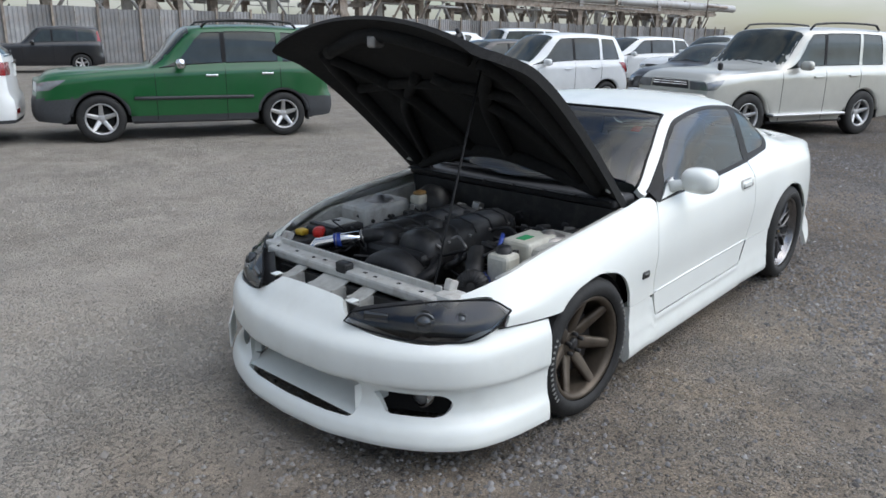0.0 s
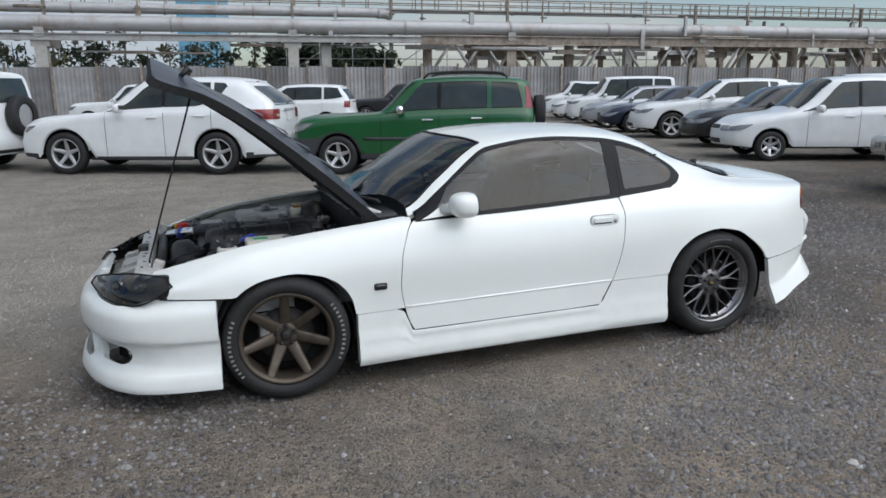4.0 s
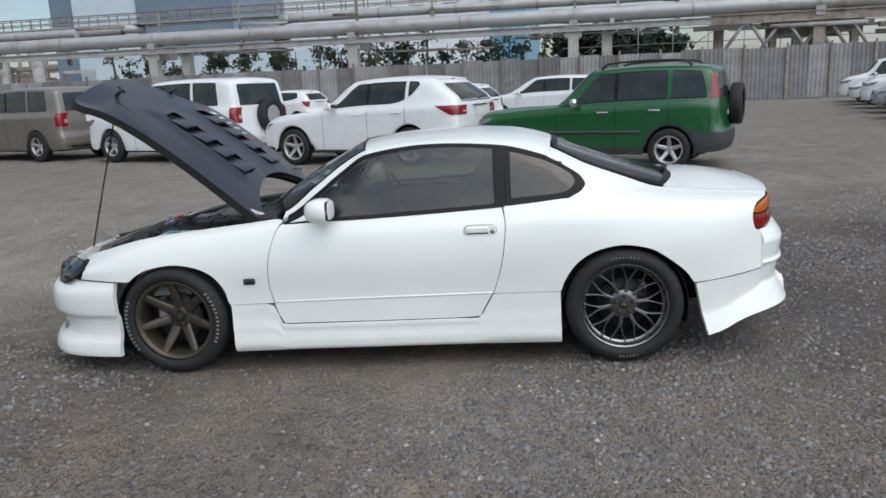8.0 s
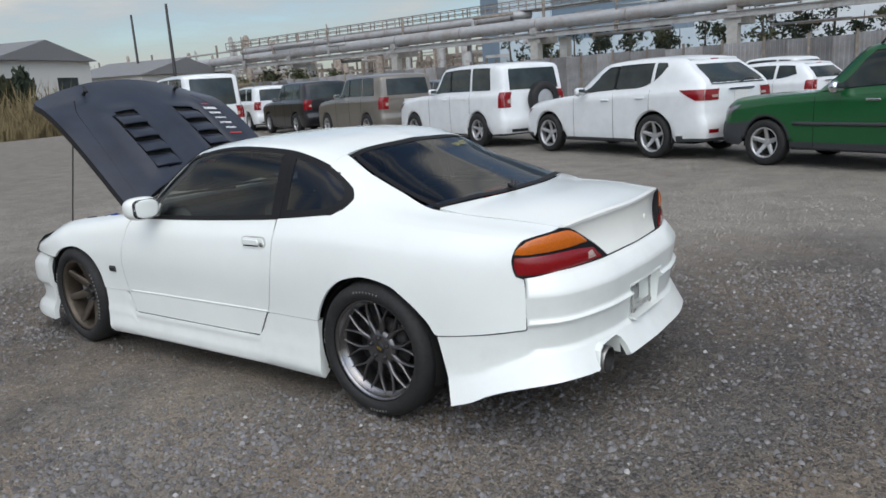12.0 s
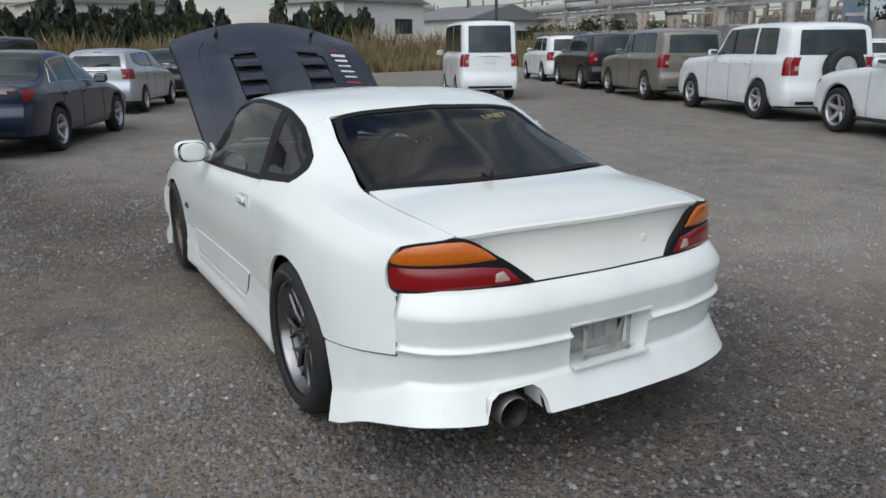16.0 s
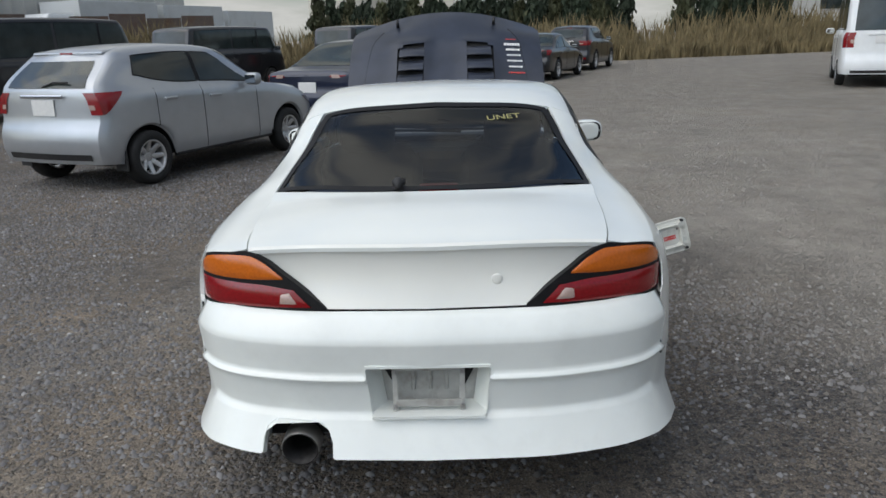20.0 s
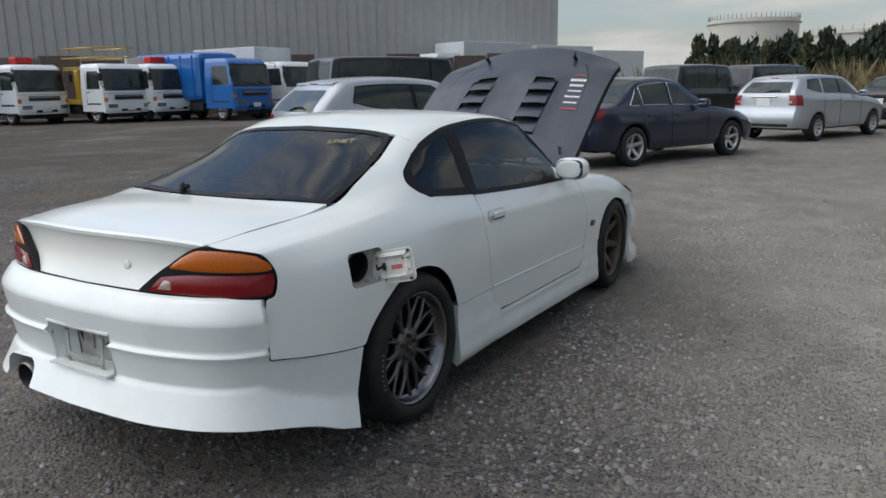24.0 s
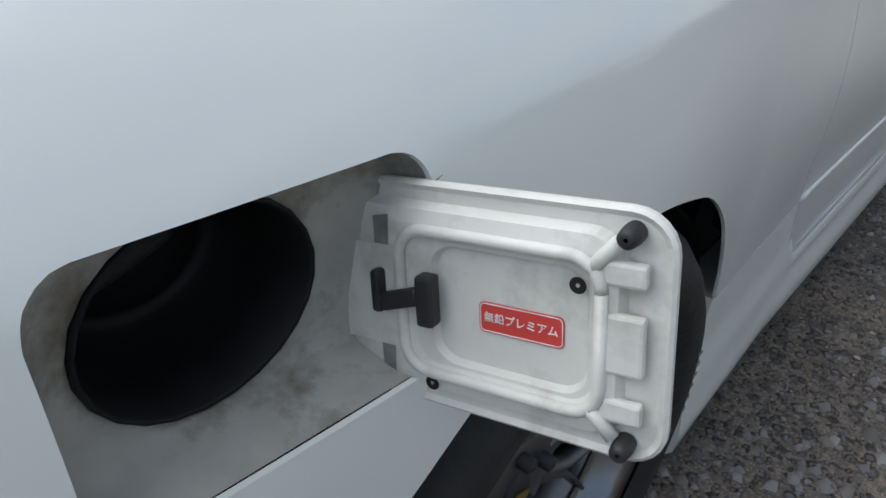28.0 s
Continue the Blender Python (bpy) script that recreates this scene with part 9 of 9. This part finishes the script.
for y, z, r in ((-0.10, 0.46, 0.07), (0.16, 0.47, 0.08), (0.03, 0.60, 0.06)):
    v, f = lathe_data([(0.001, -0.02), (r, -0.02), (r * 0.9, 0.0), (r, 0.02), (0.001, 0.02)], 24, "x")
    build("pulley", moved((v, f), (-1.655, y, z))[0], f, STEEL, eng)
for k in range(4):
    tube("inlet_runner", [(-1.44 + k * 0.12, 0.22, 0.62), (-1.44 + k * 0.12, 0.30, 0.655), (-1.42 + k * 0.11, 0.36, 0.62)], 0.026, ENGINE_BLACK, eng, segs=10)
box("plenum", (0.46, 0.11, 0.12), (-1.25, 0.375, 0.62), ENGINE_BLACK, eng, bevel=0.04)
# polished pipe from the cooler to the throttle, with its joints
ip = tube("intake_pipe", [(-1.815, 0.375, 0.56), (-1.82, 0.375, 0.625), (-1.790, 0.345, 0.672), (-1.70, 0.255, 0.695), (-1.615, 0.175, 0.708)], 0.029, CHROME, coupe, "polished intake pipe with blue hose joints", segs=20)
tube("hose_joint", [(-1.822, 0.378, 0.600), (-1.815, 0.372, 0.640)], 0.034, PLASTIC, ip, segs=16)
tube("hose_joint", [(-1.735, 0.290, 0.688), (-1.712, 0.267, 0.693)], 0.033, BLUE_HOSE, ip, "blue silicone joint", segs=16)
tube("hose_joint", [(-1.635, 0.193, 0.705), (-1.575, 0.140, 0.712), (-1.53, 0.10, 0.70)], 0.036, PLASTIC, ip, segs=16)
for p, q in (((-1.729, 0.284, 0.689), (-1.727, 0.282, 0.689)), ((-1.640, 0.198, 0.704), (-1.637, 0.195, 0.705))):
    tube("hose_clip", [p, q], 0.0375, STEEL, ip, segs=16)
tube("turbo_pipe", [(-1.64, -0.47, 0.60), (-1.56, -0.42, 0.675), (-1.48, -0.36, 0.70), (-1.36, -0.31, 0.66), (-1.26, -0.28, 0.58)], 0.040, PLASTIC, coupe, "black ribbed turbo inlet hose", segs=14)
tube("top_hose", [(-1.80, -0.28, 0.62), (-1.72, -0.31, 0.66), (-1.62, -0.26, 0.67), (-1.55, -0.18, 0.64)], 0.024, SEAL_BLACK, coupe, segs=12)
box("exhaust_shield", (0.48, 0.14, 0.14), (-1.22, -0.255, 0.59), STEEL, eng, bevel=0.04)
v, f = lathe_data([(0.001, -0.072), (0.045, -0.070), (0.064, -0.058), (0.070, -0.040), (0.052, 0.07), (0.001, 0.08)], 28, "x")
mt = np.array(Euler((0, radians(14), radians(28))).to_matrix())
AF = np.array((-1.675, -0.510, 0.640))
flt = build("air_filter", moved((v, f), tuple(AF), mt)[0], f, PLASTIC, coupe, "black pleated cone air filter")
for i in range(26):
    a = 2 * math.pi * i / 26
    pl = np.array([(r0, q * math.cos(a), q * math.sin(a)) for r0, q in ((-0.074, 0.020), (-0.072, 0.044), (-0.058, 0.066), (-0.038, 0.071), (0.055, 0.056))]) @ mt.T + AF
    tube("pleat", pl, 0.0026, RUBBER, flt, segs=4)
tube("filter_collar", np.array([(0.062, 0, 0), (0.115, 0, 0)]) @ mt.T + AF, 0.052, BLUE_HOSE, flt, "blue filter collar", segs=20)
bat = box("battery", (0.24, 0.17, 0.20), (-1.575, 0.475, 0.605), PLASTIC, coupe, "black battery with a red terminal cover", bevel=0.012)
box("battery_top", (0.13, 0.12, 0.006), (-1.545, 0.475, 0.708), BAY_WHITE, bat, bevel=0.002)
box("battery_strap", (0.03, 0.19, 0.014), (-1.645, 0.475, 0.709), PLASTIC, bat, bevel=0.003)
box("terminal_cover", (0.070, 0.055, 0.05), (-1.715, 0.425, 0.700), RED, bat, "red terminal cover", bevel=0.018, rot=Euler((0, 0, radians(35))).to_matrix())
box("terminal_cap", (0.05, 0.055, 0.03), (-1.745, 0.52, 0.690), YELLOW, bat, bevel=0.01)
fz = box("fuse_box", (0.15, 0.12, 0.09), (-1.76, 0.50, 0.625), PLASTIC, coupe, bevel=0.015)
for k in range(4):
    box("relay", (0.026, 0.026, 0.03), (-1.80 + 0.03 * k, 0.555, 0.672), PLASTIC if k % 2 else BAY_WHITE, fz, bevel=0.004)
cb = box("coolant_tank", (0.105, 0.11, 0.14), (-1.50, -0.525, 0.675), RESERVOIR, coupe, "milky fluid reservoir with a black cap", bevel=0.02)
v, f = lathe_data([(0.001, 0.026), (0.030, 0.026), (0.034, 0.0)], 18, "z")
build("cap", moved((v, f), (-1.50, -0.525, 0.745))[0], f, PLASTIC, cb)
abx = box("washer_tank", (0.22, 0.15, 0.12), (-1.30, -0.515, 0.712), RESERVOIR, coupe, "white tank with a green label", bevel=0.015)
box("green_label", (0.075, 0.045, 0.002), (-1.335, -0.515, 0.7735), GREEN_TAG, abx)
tube("blue_hose", [(-1.44, -0.44, 0.70), (-1.42, -0.45, 0.765), (-1.37, -0.42, 0.775), (-1.31, -0.38, 0.72)], 0.010, BLUE_HOSE, coupe, "thin blue vacuum hose", segs=8)
bm = box("brake_master", (0.16, 0.07, 0.06), (-0.98, 0.42, 0.70), ALLOY, coupe, bevel=0.015)
v, f = lathe_data([(0.001, -0.09), (0.10, -0.08), (0.12, 0.0), (0.10, 0.06), (0.001, 0.07)], 28, "x")
build("brake_servo", moved((v, f), (-0.91, 0.42, 0.69))[0], f, ENGINE_BLACK, bm)
box("fluid_cup", (0.10, 0.07, 0.05), (-1.01, 0.42, 0.745), RESERVOIR, bm, bevel=0.012)
box("cup_cap", (0.07, 0.055, 0.022), (-1.01, 0.42, 0.778), BROWN_CAP, bm, bevel=0.01)
rng = random.Random(5)
for k in range(44):  # hoses and wiring
    x, y = rng.uniform(-1.68, -0.9), rng.choice((rng.uniform(-0.52, -0.22), rng.uniform(0.22, 0.52), rng.uniform(-0.5, 0.5)))
    z = rng.uniform(0.60, 0.71)
    pts = [(x, y, z)]
    for _ in range(4):
        x += rng.uniform(-0.10, 0.10)
        y += rng.uniform(-0.12, 0.12)
        z = min(0.745, max(0.58, z + rng.uniform(-0.05, 0.05)))
        pts.append((max(-1.72, min(-0.86, x)), max(-0.58, min(0.58, y)), z))
    tube("hose", resample(pts, 14), rng.choice((0.004, 0.006, 0.008, 0.011, 0.015)), rng.choice((PLASTIC, PLASTIC, ENGINE_BLACK, SEAL_BLACK, STEEL if k % 5 == 0 else PLASTIC)), coupe, segs=6)
for k in range(34):  # brackets, plugs and relays along the bulkhead and the wings
    x, y = rng.choice(((rng.uniform(-1.05, -0.87), rng.uniform(-0.55, 0.30)), (rng.uniform(-1.6, -1.0), rng.choice((-1, 1)) * rng.uniform(0.30, 0.56))))
    turn = Euler((rng.uniform(-0.3, 0.3), rng.uniform(-0.3, 0.3), rng.uniform(0, 3))).to_matrix()
    box("bracket", (rng.uniform(0.02, 0.06), rng.uniform(0.015, 0.05), rng.uniform(0.02, 0.05)), (x, y, rng.uniform(0.64, 0.73)), rng.choice((ALLOY, ENGINE_BLACK, STEEL, PLASTIC, PLASTIC)), coupe, bevel=0.006, rot=turn)

# ---- fuel filler with its open flap ----
fy = float(body.at(1.58, body.v_for(1.58, 0.716, 2, 0, 0.6))[1])
outer = round_rect((FX0 + FX1) / 2, (FZ0 + FZ1) / 2, FX1 - FX0 + 0.004, FZ1 - FZ0 + 0.004, 0.024)
inner = round_rect((FX0 + FX1) / 2 + 0.002, (FZ0 + FZ1) / 2, FX1 - FX0 - 0.008, FZ1 - FZ0 - 0.008, 0.022)
circ = np.array([(1.584 + 0.064 * math.cos(a), 0.719 + 0.056 * math.sin(a)) for a in np.linspace(0, 2 * math.pi, 24, endpoint=False) + math.pi / 8])
ovy = np.array([float(body.at(x, body.v_for(x, z, 2, 0, 0.6))[1]) for x, z in outer])
rings = [np.c_[outer[:, 0], ovy - 0.006, outer[:, 1]], np.c_[inner[:, 0], np.full(24, fy - 0.028), inner[:, 1]], np.c_[circ[:, 0] * 0.5 + inner[:, 0] * 0.5, np.full(24, fy - 0.036), circ[:, 1] * 0.5 + inner[:, 1] * 0.5],
         np.c_[circ[:, 0], np.full(24, fy - 0.040), circ[:, 1]]]
vs = np.concatenate(rings)
fcs = [(j * 24 + k, j * 24 + (k + 1) % 24, (j + 1) * 24 + (k + 1) % 24, (j + 1) * 24 + k) for j in range(3) for k in range(24)]
CREAM = material("aged_cream_white_paint", (0.66, 0.66, 0.60), 0.42, grain=0.04, grain_scale=30, stain=0.55, stain_scale=22, stain_color=(0.36, 0.34, 0.29), coat=0.1)
POCKET = material("grubby_pocket_paint", (0.36, 0.355, 0.32), 0.5, grain=0.10, grain_scale=40, stain=1.0, stain_scale=15, stain_color=(0.13, 0.105, 0.075))
fil = build("filler_pocket", vs, fcs, POCKET, coupe, "grubby white filler pocket")
cc = np.c_[circ[:, 0], np.full(24, 0.0), circ[:, 1]]
tiers = [(1.0, fy - 0.039), (0.985, fy - 0.036), (0.95, fy - 0.038), (0.90, fy - 0.075), (0.85, fy - 0.11), (0.62, fy - 0.115), (0.60, fy - 0.105), (0.02, fy - 0.102)]
c0 = np.array((1.584, 0, 0.719))
vs = np.concatenate([c0 + (cc - c0) * (k, 1, k) + (0, y, 0) for k, y in tiers])
build("filler_boot", vs, [(j * 24 + k, j * 24 + (k + 1) % 24, (j + 1) * 24 + (k + 1) % 24, (j + 1) * 24 + k) for j in range(7) for k in range(24)], SEAL_BLACK, fil, "black rubber filler boot and cap")
box("cap_grip", (0.058, 0.012, 0.012), (1.592, fy - 0.098, 0.722), RUBBER, fil, bevel=0.005, rot=Euler((0, radians(18), 0)).to_matrix())

# the flap stands square to the body; local u outwards from the hinge, w up, n towards the tail
W, H = 0.172, 0.127
UC = 0.012 + W / 2
fu = Vector((-0.026, 0.168, 0.037)).normalized()
fn = fu.cross(Vector((-0.010, -0.034, 0.119))).normalized()
fw = fn.cross(fu)
FLAP = Matrix.Translation(Vector((1.4755, 0.8635, 0.710)) - UC * fu) @ Matrix((fn, fu, fw)).transposed().to_4x4()


def flap_at(u, w, n):
    return FLAP @ Vector((n, u, w))


def flap_sheet(name, rings2, mat, parent, label="", cap=True):
    """Stacked outlines [(points (u, w), n)] skinned, the last one closed."""
    k = len(rings2[0][0])
    v = [flap_at(u, w, n) for pts, n in rings2 for u, w in pts]
    f = [(j * k + i, j * k + (i + 1) % k, (j + 1) * k + (i + 1) % k, (j + 1) * k + i) for j in range(len(rings2) - 1) for i in range(k)]
    if cap:
        f.append(tuple(range((len(rings2) - 1) * k, len(rings2) * k)))
    return build(name, v, f, mat, parent, label, smooth=False)


rr = lambda cu, cw, w, h, r: round_rect(cu, cw, w, h, r, 7)  # noqa: E731
SW, SC = W + 0.022, UC - 0.011
skin = flap_sheet("fuel_flap", [(rr(SC, 0, SW - 0.006, H - 0.006, 0.018), -0.0035), (rr(SC, 0, SW, H, 0.021), -0.002), (rr(SC, 0, SW, H, 0.021), 0.0015), (rr(SC, 0, SW - 0.004, H - 0.004, 0.019), 0.003), (rr(SC, 0, SW - 0.010, H - 0.010, 0.016), 0.001)], CREAM, coupe, "open white fuel flap, inner side out", cap=True)
flap_sheet("flap_outer", [(rr(SC, 0, SW - 0.006, H - 0.006, 0.018), -0.0036)], PAINT_WHITE, skin)
FU = 0.020 + 0.072
inner_frame = flap_sheet("flap_frame", [(rr(FU - 0.010, 0, 0.162, 0.106, 0.018), 0.001), (rr(FU - 0.010, 0, 0.156, 0.100, 0.016), 0.0065), (rr(FU + 0.001, 0, 0.124, 0.086, 0.015), 0.0085), (rr(FU + 0.003, 0, 0.112, 0.078, 0.014), 0.0085), (rr(FU + 0.008, 0, 0.098, 0.070, 0.013), 0.0060), (rr(FU + 0.0115, 0, 0.086, 0.066, 0.014), 0.0058),
                                  (rr(FU + 0.0115, 0, 0.082, 0.062, 0.013), 0.0020)], CREAM, skin, "pressed cream inner frame")
# raised bead
bead = rr(FU + 0.006, 0, 0.110, 0.080, 0.016)
tube("bead", [tuple(flap_at(u, w, 0.0082)) for u, w in np.r_[bead, bead[:1]]], 0.0034, CREAM, inner_frame, segs=8)
for su, sw in ((1, 1), (1, -1)):
    tube("bead", [tuple(flap_at(FU + 0.055 * su, 0.034 * sw, 0.0078)), tuple(flap_at(FU + 0.068 * su, 0.049 * sw, 0.0070))], 0.0038, CREAM, inner_frame, segs=8)
    v, f = lathe_data([(0.001, 0.007), (0.003, 0.007), (0.0046, 0.0055), (0.0052, 0.0), (0.0052, -0.006)], 16, "x")
    build("rubber_stop", [tuple(FLAP @ Vector((px + 0.008, py + FU + 0.073, pz + sw * 0.0525))) for px, py, pz in v], f, PLASTIC, skin, "black rubber stop")
for u, w in ((0.142, 0.026), (0.060, -0.046)):
    v, f = lathe_data([(0.001, 0.0), (0.0042, 0.0)], 14, "x")
    build("drain_hole", [tuple(FLAP @ Vector((px + 0.0090, py + u, pz + w))) for px, py, pz in v], f, GAP, inner_frame)
# cut-outs beside the hinge, latch plates at the free edge
for w in (0.030, -0.030):
    v = [flap_at(u, w + dw, 0.0088) for u, dw in ((0.028, -0.016), (0.036, -0.016), (0.038, 0.016), (0.028, 0.014))]
    build("frame_slot", v, [(0, 1, 2, 3)], ALLOY, inner_frame, smooth=False)
for w, h in ((0.034, 0.012), (0.0, 0.030), (-0.034, 0.012)):
    bm = box_bm(bmesh.new(), (0.006, 0.020, h), (0.006, 0.163, w), 0.002)
    bmesh.ops.transform(bm, matrix=FLAP, verts=bm.verts)
    part("latch_plate", bm, CREAM, inner_frame)
# hinge arm and spring
bm = bmesh.new()
arm = [(-0.052, 0.058), (-0.040, 0.056), (-0.018, 0.033), (0.010, 0.029), (0.046, 0.029), (0.046, -0.029), (0.010, -0.029), (-0.018, -0.033), (-0.040, -0.060), (-0.052, -0.060)]
low = [bm.verts.new((0.0052, u, w)) for u, w in arm]
top = [bm.verts.new((0.0092, u, w)) for u, w in arm]
bm.faces.new(top)
bm.faces.new(low[::-1])
for k in range(len(arm)):
    bm.faces.new((low[k], low[(k + 1) % 10], top[(k + 1) % 10], top[k]))
bmesh.ops.recalc_face_normals(bm, faces=bm.faces)
bmesh.ops.transform(bm, matrix=FLAP, verts=bm.verts)
hin = part("hinge_arm", bm, CREAM, skin, "cream pressed hinge arm")
for w in (-0.044, 0.044):
    v, f = lathe_data([(0.001, 0.004), (0.004, 0.004), (0.0055, 0.001), (0.0085, 0.001), (0.0085, 0.0)], 14, "x")
    build("hinge_screw", [tuple(FLAP @ Vector((px + 0.0092, py - 0.040, pz + w))) for px, py, pz in v], f, CREAM, hin)
bm = bmesh.new()
box_bm(bm, (0.010, 0.010, 0.028), (0.012, 0.062, 0.004), 0.002)
box_bm(bm, (0.006, 0.026, 0.010), (0.013, 0.046, 0.002), 0.002, Euler((radians(18), 0, 0)).to_matrix())
box_bm(bm, (0.008, 0.006, 0.024), (0.012, 0.031, 0.004), 0.002)
bmesh.ops.transform(bm, matrix=FLAP, verts=bm.verts)
part("flap_spring", bm, PLASTIC, skin, "black spring clip")
# red fuel label
lab = flap_sheet("fuel_label", [(rr(0.110, -0.003, 0.046, 0.0165, 0.003), 0.0022), (rr(0.110, -0.003, 0.046, 0.0165, 0.003), 0.0029)], RED_MARK, skin, "red label with white lettering")
edge = rr(0.110, -0.003, 0.0445, 0.0150, 0.0025)
tube("label_edge", [tuple(flap_at(u, w, 0.0030)) for u, w in np.r_[edge, edge[:1]]], 0.0003, WHITE_MARK, lab, segs=4)
R = Matrix(((0, 0, 1, 0), (1, 0, 0, 0), (0, 1, 0, 0), (0, 0, 0, 1)))
lettering("fuel_lettering", "\u7121\u925b\u30d7\u30ec\u30df\u30a2\u30e0", 0.0058, FLAP @ Matrix.Translation((0.0031, 0.110, -0.003)) @ R, WHITE_MARK, lab)
